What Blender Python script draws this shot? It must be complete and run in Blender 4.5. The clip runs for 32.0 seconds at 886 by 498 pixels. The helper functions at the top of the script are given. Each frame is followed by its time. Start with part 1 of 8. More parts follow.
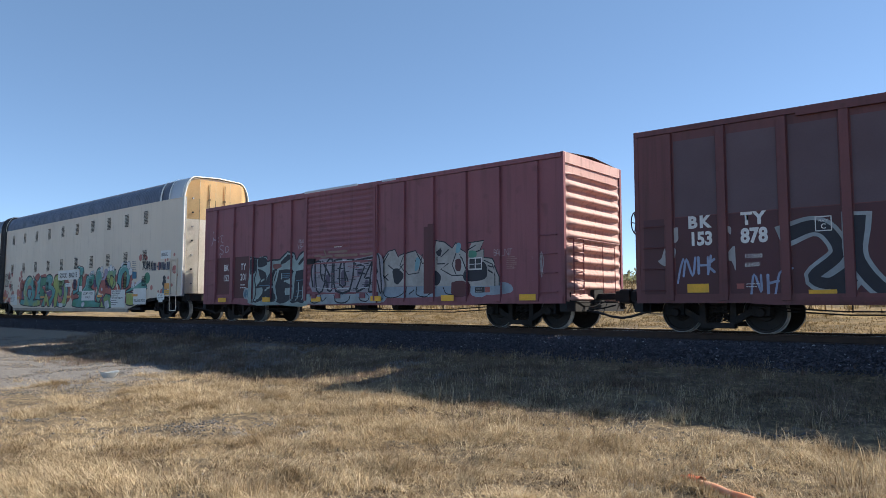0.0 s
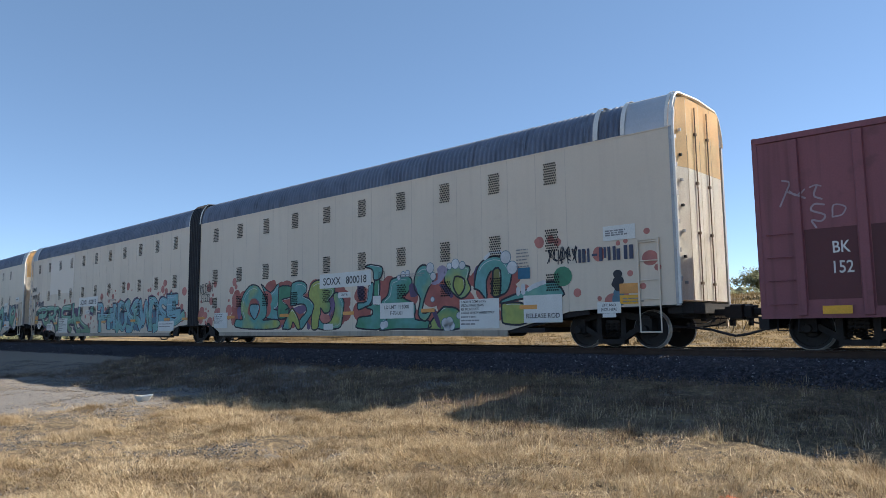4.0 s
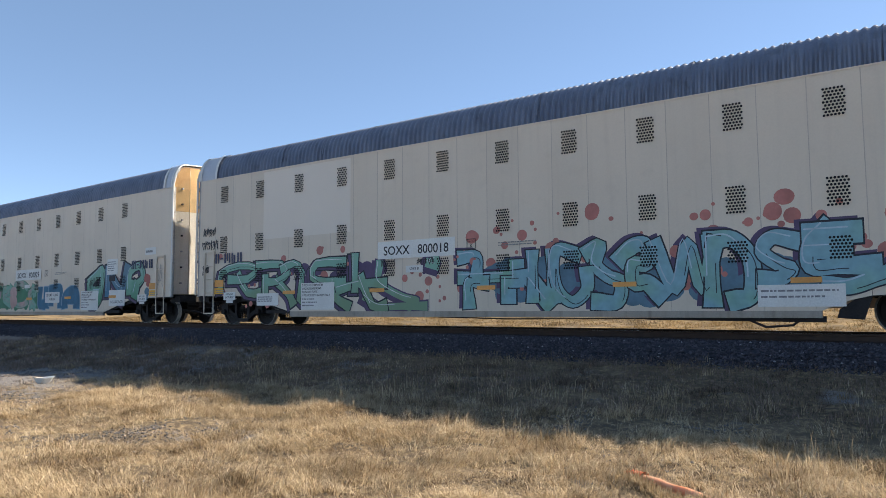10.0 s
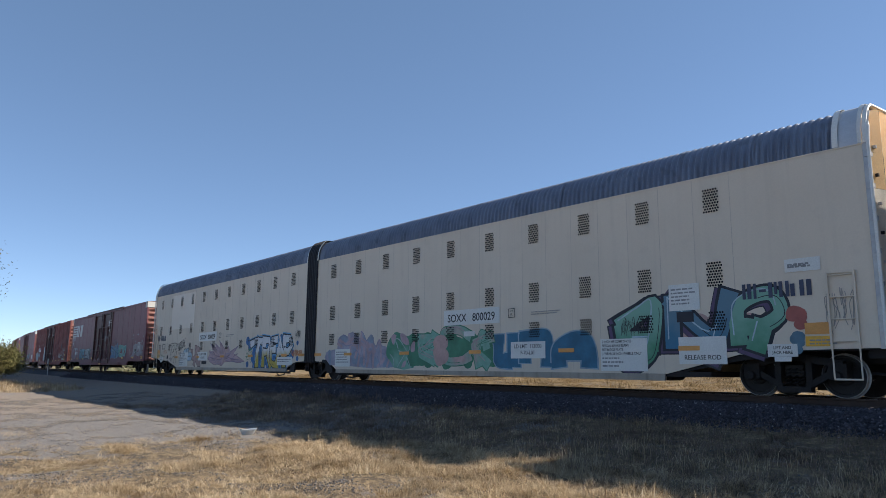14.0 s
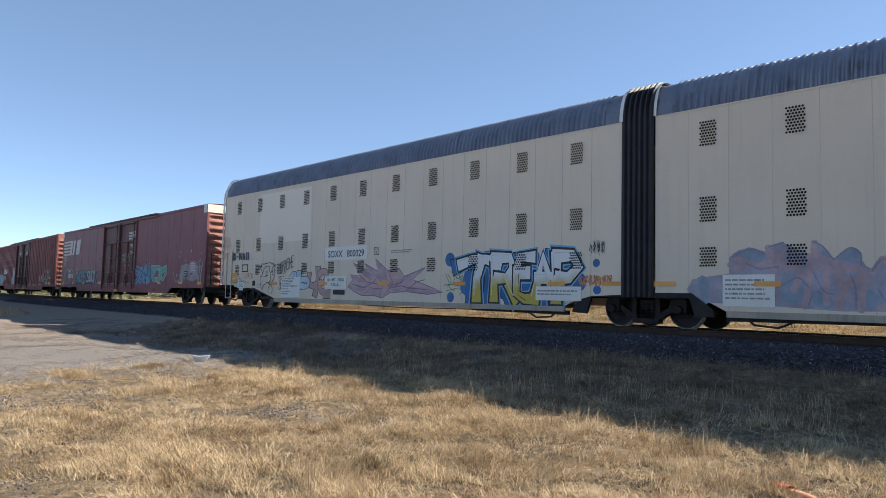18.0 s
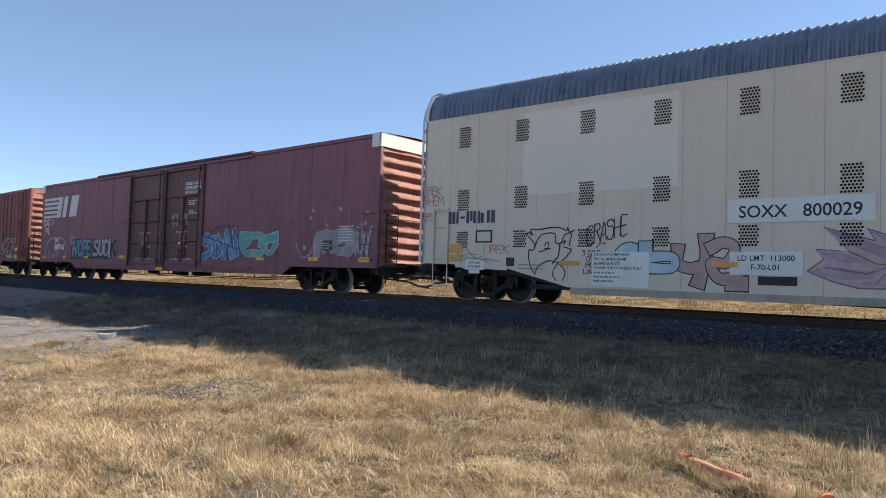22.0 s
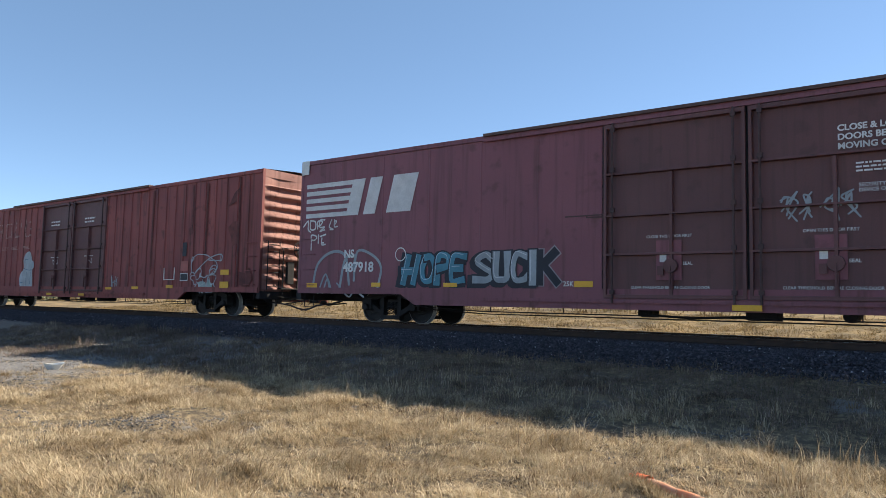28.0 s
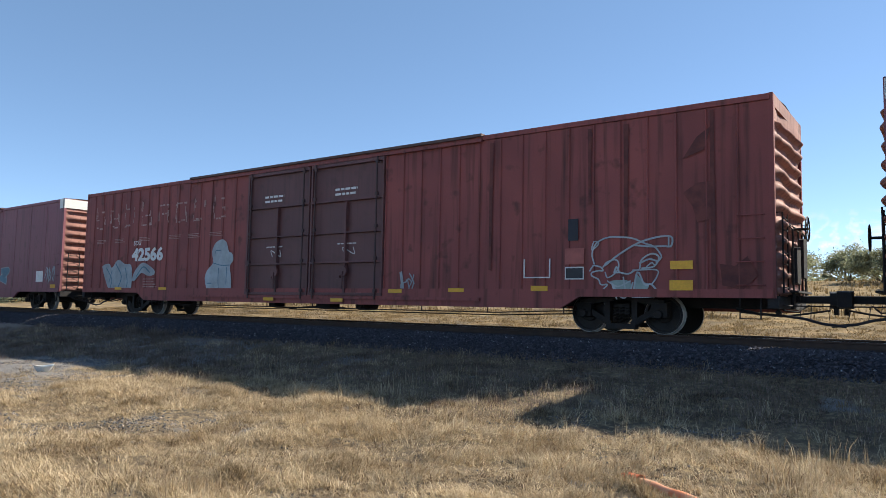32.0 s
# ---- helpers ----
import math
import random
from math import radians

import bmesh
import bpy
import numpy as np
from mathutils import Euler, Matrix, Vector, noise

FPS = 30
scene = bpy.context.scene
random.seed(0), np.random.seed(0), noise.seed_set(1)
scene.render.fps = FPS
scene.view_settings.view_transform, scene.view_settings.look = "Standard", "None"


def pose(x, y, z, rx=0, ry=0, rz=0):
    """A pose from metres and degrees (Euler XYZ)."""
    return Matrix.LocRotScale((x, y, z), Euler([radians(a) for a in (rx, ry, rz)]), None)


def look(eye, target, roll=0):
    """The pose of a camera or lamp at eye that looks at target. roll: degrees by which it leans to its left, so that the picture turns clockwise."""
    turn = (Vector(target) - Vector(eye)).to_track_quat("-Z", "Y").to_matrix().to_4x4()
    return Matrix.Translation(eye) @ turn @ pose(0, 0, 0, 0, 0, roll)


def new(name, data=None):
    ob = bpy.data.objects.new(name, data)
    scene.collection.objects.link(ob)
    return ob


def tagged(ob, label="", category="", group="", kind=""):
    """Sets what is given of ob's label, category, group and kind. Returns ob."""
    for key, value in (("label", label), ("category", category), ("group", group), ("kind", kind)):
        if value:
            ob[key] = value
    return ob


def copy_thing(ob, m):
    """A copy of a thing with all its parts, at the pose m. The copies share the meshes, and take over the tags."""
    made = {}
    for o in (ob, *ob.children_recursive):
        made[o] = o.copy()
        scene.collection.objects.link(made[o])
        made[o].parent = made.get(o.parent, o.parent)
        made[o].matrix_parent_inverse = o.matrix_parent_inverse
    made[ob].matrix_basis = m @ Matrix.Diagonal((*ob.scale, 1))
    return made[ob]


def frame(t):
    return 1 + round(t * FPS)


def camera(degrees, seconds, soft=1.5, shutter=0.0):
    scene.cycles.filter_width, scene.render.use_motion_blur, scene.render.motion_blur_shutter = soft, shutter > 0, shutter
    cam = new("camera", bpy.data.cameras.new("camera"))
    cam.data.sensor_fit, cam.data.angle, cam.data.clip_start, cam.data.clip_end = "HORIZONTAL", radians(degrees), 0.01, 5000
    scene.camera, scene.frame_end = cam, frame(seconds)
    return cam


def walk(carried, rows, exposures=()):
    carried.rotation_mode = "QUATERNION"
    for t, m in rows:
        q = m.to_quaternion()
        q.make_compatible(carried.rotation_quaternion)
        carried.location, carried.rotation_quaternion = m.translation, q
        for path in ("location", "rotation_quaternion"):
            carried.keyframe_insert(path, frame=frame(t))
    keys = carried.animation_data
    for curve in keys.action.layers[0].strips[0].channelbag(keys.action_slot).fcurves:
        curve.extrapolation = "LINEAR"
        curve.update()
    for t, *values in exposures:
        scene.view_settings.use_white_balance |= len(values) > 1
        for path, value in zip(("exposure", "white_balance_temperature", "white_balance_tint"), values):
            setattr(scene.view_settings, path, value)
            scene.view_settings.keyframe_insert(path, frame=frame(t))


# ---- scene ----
# Camera: a phone held at eye height, turning on the spot.
EYE = 1.679
cam = camera(64.4, 32.0, soft=0.72, shutter=0.0)
LOOKS = [(0, 39.36, 4.68, -0.07), (0.5, 39.58, 4.57, -0.13), (1, 38.06, 5.15, -0.31), (1.5, 37.25, 6.85, 0.68), (2, 38.70, 5.29, 0.25), (2.5, 39.97, 5.56, -0.09), (3, 40.65, 6.07, 0.47), (3.5, 42.01, 6.31, 0.58), (5.5, 39.33, 5.92, 0.85), (6, 38.72, 5.60, 0.46), (6.5, 38.48, 5.55, 0.36), (7, 38.47, 5.58, 0.28), (7.5, 38.29, 5.33, 0.07), (8, 37.79, 5.10, 0.28), (8.5, 37.06, 5.35, 0.72), (9, 35.99, 5.27, 0.79), (9.5, 35.32, 4.86, 0.09), (10, 35.19, 4.72, 0.30), (10.5, 36.35, 4.04, -0.74), (11, 38.63, 3.61, 0.55), (11.5, 40.90, 4.23, -0.94), (12, 40.84, 5.66, -0.76), (12.5, 42.30, 5.50, -0.41), (13, 41.86, 5.65, 0.27), (13.5, 41.83, 4.92, 0.47), (14, 49.45, 9.55, -0.45), (14.5, 54.43, 8.81, -1.57), (16.5, 47.06, 4.35, -1.53), (17, 46.32, 4.59, -2.86), (17.5, 46.26, 4.50, -1.21), (18, 45.77, 4.09, -1.39), (18.5, 45.34, 3.84, -1.76), (19, 44.28, 3.72, -1.46), (19.5, 44.50, 3.82, -1.12), (20, 43.54, 3.27, -1.66), (20.5, 41.33, 0.67, -1.44), (21, 41.27, 2.78, -0.98), (21.5, 40.03, 2.00, -1.51), (22, 39.15, 2.44, -1.80), (22.5, 38.81, 3.00, -1.45), (23, 38.28, 3.23, -1.31), (23.5, 37.59, 3.46, -1.92), (24, 37.03, 3.40, -1.68), (24.5, 37.08, 3.57, -2.56), (25, 36.78, 3.95, -2.57), (25.5, 36.45, 4.13, -1.98), (27.5, 35.96, 4.10, -1.86), (28, 35.87, 4.51, -1.25), (28.5, 35.64, 4.55, -0.97), (29, 35.65, 4.28, -1.42), (29.5, 36.27, 4.17, -1.10), (30, 36.82, 4.32, -0.44), (30.5, 37.05, 4.31, -0.66), (31, 36.58, 5.06, -0.84), (31.5, 35.73, 4.16, -1.04), (32, 35.24, 4.56, -1.09)]
# the phone sets its own exposure as the view changes
LIGHTNESS = [(0, 0.83, 6520), (3.5, 0.82, 6520), (5.5, 1.05, 7010), (8.5, 1.10, 7060), (12, 1.04, 6960), (13, 0.91, 6860), (13.6, 0.84, 6760), (14, 0.64, 6560), (14.5, 0.68, 6560), (16.5, 0.98, 6910), (22, 1.03, 6960), (24, 0.99, 6960), (25, 0.95, 6860), (28, 1.00, 6760), (30, 0.96, 6660), (32, 0.93, 6610)]
walk(cam, [(t, pose(0, 0, EYE, 90 + p, r, y)) for t, y, p, r in LOOKS], exposures=[(t, e, k, 8 if t < 4 else 11 if t < 25 else 7) for t, e, k in LIGHTNESS])

# ---- light: clear sky, sun beyond the train and to the east of it ----
SUN_FROM = Vector((0.67, 1.0, 0.93)).normalized()
sun = new("sun", bpy.data.lights.new("sun", "SUN"))
sun.data.energy, sun.data.angle, sun.data.color = 5.0, radians(0.53), (1.0, 0.92, 0.80)
sun.matrix_world = look((0, 0, 60), Vector((0, 0, 60)) - SUN_FROM)
world = bpy.data.worlds.new("sky")
scene.world = world
world.use_nodes = True
wn = world.node_tree.nodes
sky = wn.new("ShaderNodeTexSky")
sky.sky_type, sky.sun_disc = "NISHITA", False
sky.sun_elevation = math.asin(SUN_FROM.z)
sky.sun_rotation = math.atan2(SUN_FROM.x, SUN_FROM.y)
sky.altitude, sky.air_density, sky.dust_density, sky.ozone_density = 4500, 0.95, 0.8, 1.7
wn["Background"].inputs["Strength"].default_value = 0.119
veil = wn.new("ShaderNodeMix")
veil.data_type = "RGBA"
veil.inputs[0].default_value, veil.inputs[7].default_value = 0.28, (1.15, 2.12, 3.45, 1)
world.node_tree.links.new(sky.outputs[0], veil.inputs[6])
world.node_tree.links.new(veil.outputs[2], wn["Background"].inputs["Color"])

# ---- materials ----


def material(name, a, b=None, scale=1.0, rough=0.6, metal=0.0, bump=0.15, fine=30.0, spread=0.12, streak=None, grime=0.0,
             spec=0.4, island=False, grain=0.5):
    """A procedural surface: two colours mixed at one scale, fine grain, a tint for each object, and rust or dirt that runs down."""
    m = bpy.data.materials.new(name)
    m.use_nodes = True
    nt = m.node_tree
    nodes, link = nt.nodes, nt.links.new
    bsdf = nodes["Principled BSDF"]
    co = nodes.new("ShaderNodeTexCoord").outputs["Object"]
    big = nodes.new("ShaderNodeTexNoise")
    big.inputs["Scale"].default_value, big.inputs["Detail"].default_value = scale, 5
    link(co, big.inputs["Vector"])
    small = nodes.new("ShaderNodeTexNoise")
    small.inputs["Scale"].default_value, small.inputs["Detail"].default_value = fine, 4
    link(co, small.inputs["Vector"])

    def mix(fac, x, y, kind="MIX"):
        n = nodes.new("ShaderNodeMix")
        n.data_type, n.blend_type = "RGBA", kind
        for sock, value in ((n.inputs[0], fac), (n.inputs[6], x), (n.inputs[7], y)):
            if isinstance(value, (int, float)):
                sock.default_value = value
            elif isinstance(value, tuple):
                sock.default_value = (*value, 1)
            else:
                link(value, sock)
        return n.outputs[2]

    def span(value, low, high, to_low, to_high):
        n = nodes.new("ShaderNodeMapRange")
        for i, v in enumerate((low, high, to_low, to_high), 1):
            n.inputs[i].default_value = v
        link(value, n.inputs[0])
        return n.outputs[0]

    col = mix(span(big.outputs[0], 0.35, 0.65, 0, 1), a, b or tuple(c * 0.8 for c in a))
    if streak:
        mp = nodes.new("ShaderNodeMapping")
        mp.inputs["Scale"].default_value = (7.0, 7.0, 0.35)
        link(co, mp.inputs[0])
        runs = nodes.new("ShaderNodeTexNoise")
        runs.inputs["Scale"].default_value, runs.inputs["Detail"].default_value = 1.0, 6
        link(mp.outputs[0], runs.inputs["Vector"])
        col = mix(span(runs.outputs[0], 0.52, 0.75, 0, grime), col, streak)
        blot = nodes.new("ShaderNodeTexNoise")
        blot.inputs["Scale"].default_value, blot.inputs["Detail"].default_value = 2.3, 8
        link(co, blot.inputs["Vector"])
        col = mix(span(blot.outputs[0], 0.6, 0.72, 0, grime * 0.8), col, streak)
    who = nodes.new("ShaderNodeNewGeometry").outputs["Random Per Island"] if island else nodes.new("ShaderNodeObjectInfo").outputs["Random"]
    col = mix(1.0, col, mix(who, (1 - spread,) * 3, (1 + spread,) * 3), "MULTIPLY")
    col = mix(grain, col, mix(span(small.outputs[0], 0.3, 0.7, 0, 1), (0.82,) * 3, (1.12,) * 3), "MULTIPLY")
    link(col, bsdf.inputs["Base Color"])
    link(span(small.outputs[0], 0.3, 0.7, rough - 0.08, min(1, rough + 0.1)), bsdf.inputs["Roughness"])
    bsdf.inputs["Metallic"].default_value = metal
    bsdf.inputs["Specular IOR Level"].default_value = spec
    if bump:
        bp = nodes.new("ShaderNodeBump")
        bp.inputs["Strength"].default_value, bp.inputs["Distance"].default_value = bump, 0.02
        link(small.outputs[0], bp.inputs["Height"])
        link(bp.outputs[0], bsdf.inputs["Normal"])
    return m


def foliage(name, colours, thin=0.35):
    """Leaves and blades: each island takes its own colour, and light shines through."""
    m = bpy.data.materials.new(name)
    m.use_nodes = True
    nt = m.node_tree
    nodes, link = nt.nodes, nt.links.new
    bsdf, out = nodes["Principled BSDF"], nodes["Material Output"]
    ramp = nodes.new("ShaderNodeValToRGB")
    while len(ramp.color_ramp.elements) < len(colours):
        ramp.color_ramp.elements.new(0.5)
    for i, c in enumerate(colours):
        ramp.color_ramp.elements[i].position = i / (len(colours) - 1)
        ramp.color_ramp.elements[i].color = (*c, 1)
    link(nodes.new("ShaderNodeNewGeometry").outputs["Random Per Island"], ramp.inputs[0])
    # drifts of darker, weathered growth
    drift = nodes.new("ShaderNodeTexNoise")
    drift.inputs["Scale"].default_value, drift.inputs["Detail"].default_value = 1.1, 6
    link(nodes.new("ShaderNodeTexCoord").outputs["Object"], drift.inputs["Vector"])
    amount = nodes.new("ShaderNodeMapRange")
    for i, v in enumerate((0.44, 0.68, 0.0, 0.8), 1):
        amount.inputs[i].default_value = v
    link(drift.outputs[0], amount.inputs[0])
    tint = nodes.new("ShaderNodeMix")
    tint.data_type, tint.blend_type = "RGBA", "MULTIPLY"
    tint.inputs[7].default_value = (0.46, 0.40, 0.34, 1)
    link(amount.outputs[0], tint.inputs[0])
    link(ramp.outputs[0], tint.inputs[6])
    # tufts, each lighter or darker than the next
    tuft = nodes.new("ShaderNodeTexNoise")
    tuft.inputs["Scale"].default_value, tuft.inputs["Detail"].default_value = 5.0, 3
    link(nodes.new("ShaderNodeTexCoord").outputs["Object"], tuft.inputs["Vector"])
    share = nodes.new("ShaderNodeMapRange")
    for i, v in enumerate((0.46, 0.64, 0.0, 0.55), 1):
        share.inputs[i].default_value = v
    link(tuft.outputs[0], share.inputs[0])
    dull = nodes.new("ShaderNodeMix")
    dull.data_type, dull.blend_type = "RGBA", "MULTIPLY"
    dull.inputs[7].default_value = (0.50, 0.42, 0.32, 1)
    link(share.outputs[0], dull.inputs[0])
    link(tint.outputs[2], dull.inputs[6])
    colour = dull.outputs[2]
    link(colour, bsdf.inputs["Base Color"])
    bsdf.inputs["Roughness"].default_value, bsdf.inputs["Specular IOR Level"].default_value = 0.75, 0.2
    through_it = nodes.new("ShaderNodeBsdfTranslucent")
    link(colour, through_it.inputs[0])
    both = nodes.new("ShaderNodeMixShader")
    both.inputs[0].default_value = thin
    link(bsdf.outputs[0], both.inputs[1])
    link(through_it.outputs[0], both.inputs[2])
    link(both.outputs[0], out.inputs[0])
    return m


MAROON = material("faded_maroon_paint", (0.250, 0.085, 0.102), (0.220, 0.075, 0.091), 0.8, 0.55, spread=0.05, streak=(0.09, 0.035, 0.03), grime=0.45)
MAROON_PATCH = material("fresh_maroon_paint", (0.095, 0.022, 0.028), (0.085, 0.02, 0.024), 0.8, 0.5)
OXIDE = material("dark_oxide_paint", (0.150, 0.052, 0.055), (0.120, 0.043, 0.047), 0.7, 0.55, spread=0.08, streak=(0.05, 0.022, 0.02), grime=0.5)
BROWN = material("brown_boxcar_paint", (0.238, 0.082, 0.100), (0.208, 0.071, 0.088), 0.6, 0.55, spread=0.06, streak=(0.075, 0.03, 0.022), grime=0.55)
RUST = material("rusty_red_paint", (0.290, 0.076, 0.067), (0.225, 0.060, 0.056), 0.7, 0.65, spread=0.10, streak=(0.06, 0.022, 0.018), grime=0.8)
DOOR_GREY = material("purple_grey_door_paint", (0.150, 0.062, 0.060), (0.125, 0.052, 0.052), 0.7, 0.55, streak=(0.06, 0.03, 0.028), grime=0.5)
# boxcar ends, in paler colours than the sides of the same cars
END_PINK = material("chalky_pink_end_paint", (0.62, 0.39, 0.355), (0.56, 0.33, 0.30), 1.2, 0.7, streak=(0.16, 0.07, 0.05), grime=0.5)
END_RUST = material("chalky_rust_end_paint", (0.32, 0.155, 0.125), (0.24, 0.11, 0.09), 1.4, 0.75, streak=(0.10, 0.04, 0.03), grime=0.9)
CREAM = material("cream_panel_paint", (0.665, 0.572, 0.460), (0.63, 0.54, 0.432), 0.5, 0.5, spread=0.03, bump=0.03, streak=(0.50, 0.42, 0.34), grime=0.22, grain=0.16)
CREAM_CLEAN = material("clean_cream_patch", (0.705, 0.63, 0.54), (0.685, 0.61, 0.52), 0.5, 0.5, spread=0.02, bump=0.03, grain=0.12)
GALV_ROOF = material("bare_galvanised_sheet", (0.50, 0.53, 0.57), (0.44, 0.47, 0.51), 1.2, 0.5, 0.3, spread=0.03, bump=0.05)
WHITE = material("white_vinyl", (0.70, 0.70, 0.67), (0.65, 0.65, 0.62), 2.0, 0.5, spread=0.04, bump=0.03)
ROOF = material("blue_grey_galvanised_roof", (0.17, 0.20, 0.26), (0.13, 0.155, 0.21), 1.5, 0.5, 0.25, spread=0.05, streak=(0.075, 0.085, 0.11), grime=0.6)
ROOF_RED = material("dusty_roof_steel", (0.13, 0.075, 0.065), (0.10, 0.06, 0.055), 1.0, 0.7)
LOCK = material("dark_greasy_lock_bar", (0.062, 0.032, 0.032), (0.085, 0.045, 0.042), 5.0, 0.6)
SILL_GREY = material("grimy_lower_sill", (0.40, 0.35, 0.29), (0.31, 0.27, 0.225), 1.2, 0.6, spread=0.03, streak=(0.16, 0.13, 0.10), grime=0.5)
SEAM = material("sealed_panel_joint", (0.46, 0.395, 0.325), (0.54, 0.46, 0.38), 1.0, 0.6)
TAN = material("tan_door_paint", (0.90, 0.66, 0.36), (0.85, 0.60, 0.31), 1.5, 0.55, spread=0.05)
DOOR_CREAM = material("weathered_white_door", (0.92, 0.88, 0.80), (0.87, 0.82, 0.73), 1.8, 0.6, streak=(0.55, 0.42, 0.28), grime=0.25)
BELLOWS = material("black_rubber_bellows", (0.014, 0.014, 0.018), (0.021, 0.021, 0.027), 4.0, 0.6)
BLACK = material("black_underframe", (0.011, 0.010, 0.012), (0.020, 0.017, 0.017), 5.0, 0.75, bump=0.3)
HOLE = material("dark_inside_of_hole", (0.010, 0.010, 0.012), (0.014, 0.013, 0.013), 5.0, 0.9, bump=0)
TRUCK = material("greasy_cast_steel", (0.013, 0.012, 0.013), (0.022, 0.019, 0.018), 6.0, 0.7, 0.2, bump=0.4)
WHEEL = material("dark_wheel_steel", (0.018, 0.017, 0.018), (0.028, 0.025, 0.024), 5.0, 0.7, 0.1)
TREAD = material("polished_tread_steel", (0.70, 0.70, 0.69), (0.58, 0.58, 0.57), 9.0, 0.4, 0.0, bump=0.02)
ROLLED = material("worn_wheel_tread", (0.48, 0.48, 0.48), (0.36, 0.36, 0.36), 9.0, 0.45, 0.2, bump=0.02)
RAIL = material("rusty_rail_side", (0.075, 0.045, 0.033), (0.055, 0.034, 0.027), 6.0, 0.8)
TIE = material("weathered_tie_wood", (0.11, 0.085, 0.065), (0.075, 0.06, 0.05), 5.0, 0.9, fine=60, bump=0.5)
YELLOW = material("yellow_reflector", (0.80, 0.42, 0.03), (0.70, 0.36, 0.03), 3.0, 0.4, spread=0.08)
ORANGE = material("faded_orange_reflector", (0.75, 0.36, 0.10), (0.66, 0.30, 0.08), 3.0, 0.5, spread=0.1)
NAVY = material("navy_lettering", (0.035, 0.045, 0.09), (0.045, 0.055, 0.10), 3.0, 0.5, bump=0)
INK = material("black_lettering", (0.03, 0.03, 0.034), (0.045, 0.045, 0.05), 3.0, 0.6, bump=0)
INK_FAINT = material("worn_small_print", (0.20, 0.20, 0.21), (0.30, 0.30, 0.30), 12.0, 0.6, bump=0)
CHALK = material("white_lettering", (0.70, 0.68, 0.66), (0.60, 0.58, 0.56), 3.0, 0.6, bump=0)
CHALK_WORN = material("worn_white_lettering", (0.46, 0.32, 0.29), (0.30, 0.15, 0.13), 2.5, 0.7, bump=0)
GALV = material("galvanised_steel", (0.42, 0.42, 0.42), (0.34, 0.34, 0.35), 5.0, 0.45, 0.5)
STONE = material("dark_ballast_stone", (0.046, 0.043, 0.056), (0.078, 0.073, 0.088), 9.0, 0.85, spread=0.55, island=True)
STONE_PALE = material("pale_gravel_stone", (0.17, 0.16, 0.155), (0.10, 0.097, 0.10), 9.0, 0.9, spread=0.5, island=True)
STRAW = foliage("dry_straw_grass", [(0.206, 0.138, 0.088), (0.597, 0.466, 0.304), (0.783, 0.657, 0.468), (0.433, 0.318, 0.193), (0.721, 0.583, 0.392), (0.330, 0.265, 0.146)], 0.3)
WEED = foliage("dead_brown_weeds", [(0.085, 0.055, 0.035), (0.16, 0.10, 0.06), (0.22, 0.145, 0.08), (0.12, 0.085, 0.05)], 0.2)
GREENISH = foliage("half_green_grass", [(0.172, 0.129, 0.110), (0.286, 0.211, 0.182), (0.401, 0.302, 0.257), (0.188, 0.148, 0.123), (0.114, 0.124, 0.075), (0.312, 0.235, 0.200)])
FIELD = foliage("yellow_field_grass", [(0.23, 0.155, 0.072), (0.34, 0.245, 0.12), (0.29, 0.20, 0.09), (0.17, 0.125, 0.065), (0.40, 0.30, 0.16)], 0.3)
BRUSH = foliage("low_dry_brush", [(0.09, 0.07, 0.04), (0.16, 0.11, 0.065), (0.12, 0.105, 0.055), (0.20, 0.145, 0.085)], 0.3)
LEAF = foliage("dusty_olive_leaves", [(0.12, 0.125, 0.05), (0.19, 0.185, 0.08), (0.27, 0.25, 0.115), (0.15, 0.155, 0.06)], 0.4)
SCRUB = foliage("grey_green_scrub", [(0.22, 0.25, 0.15), (0.30, 0.33, 0.21), (0.38, 0.38, 0.26), (0.24, 0.26, 0.16)], 0.55)
BARK = material("grey_brown_bark", (0.13, 0.10, 0.075), (0.09, 0.07, 0.055), 5.0, 0.9, fine=40, bump=0.6)

# ---- mesh helpers ----


def part(name, bm, mat, parent, label="", m=None):
    """Links a bmesh as one mesh object under a thing or a part."""
    me = bpy.data.meshes.new(name)
    bm.to_mesh(me)
    bm.free()
    me.materials.append(mat)
    ob = new(name, me)
    ob.parent = parent
    if m is not None:
        ob.matrix_basis = m
    return tagged(ob, label)


def again(name, ob, parent, m):
    """Another part on the same mesh."""
    o = new(name, ob.data)
    o.parent, o.matrix_basis = parent, m
    return o


def empty(name, label, category, group="", kind=""):
    return tagged(new(name), label, category, group, kind)


def box(bm, x0, x1, y0, y1, z0, z1, taper=0.0):
    """A block; taper narrows its -y face."""
    v = [bm.verts.new((x, y, z)) for x, y, z in (
        (x0 + taper, y0, z0 + taper), (x1 - taper, y0, z0 + taper), (x1, y1, z0), (x0, y1, z0),
        (x0 + taper, y0, z1 - taper), (x1 - taper, y0, z1 - taper), (x1, y1, z1), (x0, y1, z1))]
    for f in ((0, 3, 2, 1), (4, 5, 6, 7), (0, 1, 5, 4), (1, 2, 6, 5), (2, 3, 7, 6), (3, 0, 4, 7)):
        bm.faces.new([v[i] for i in f])
    return bm


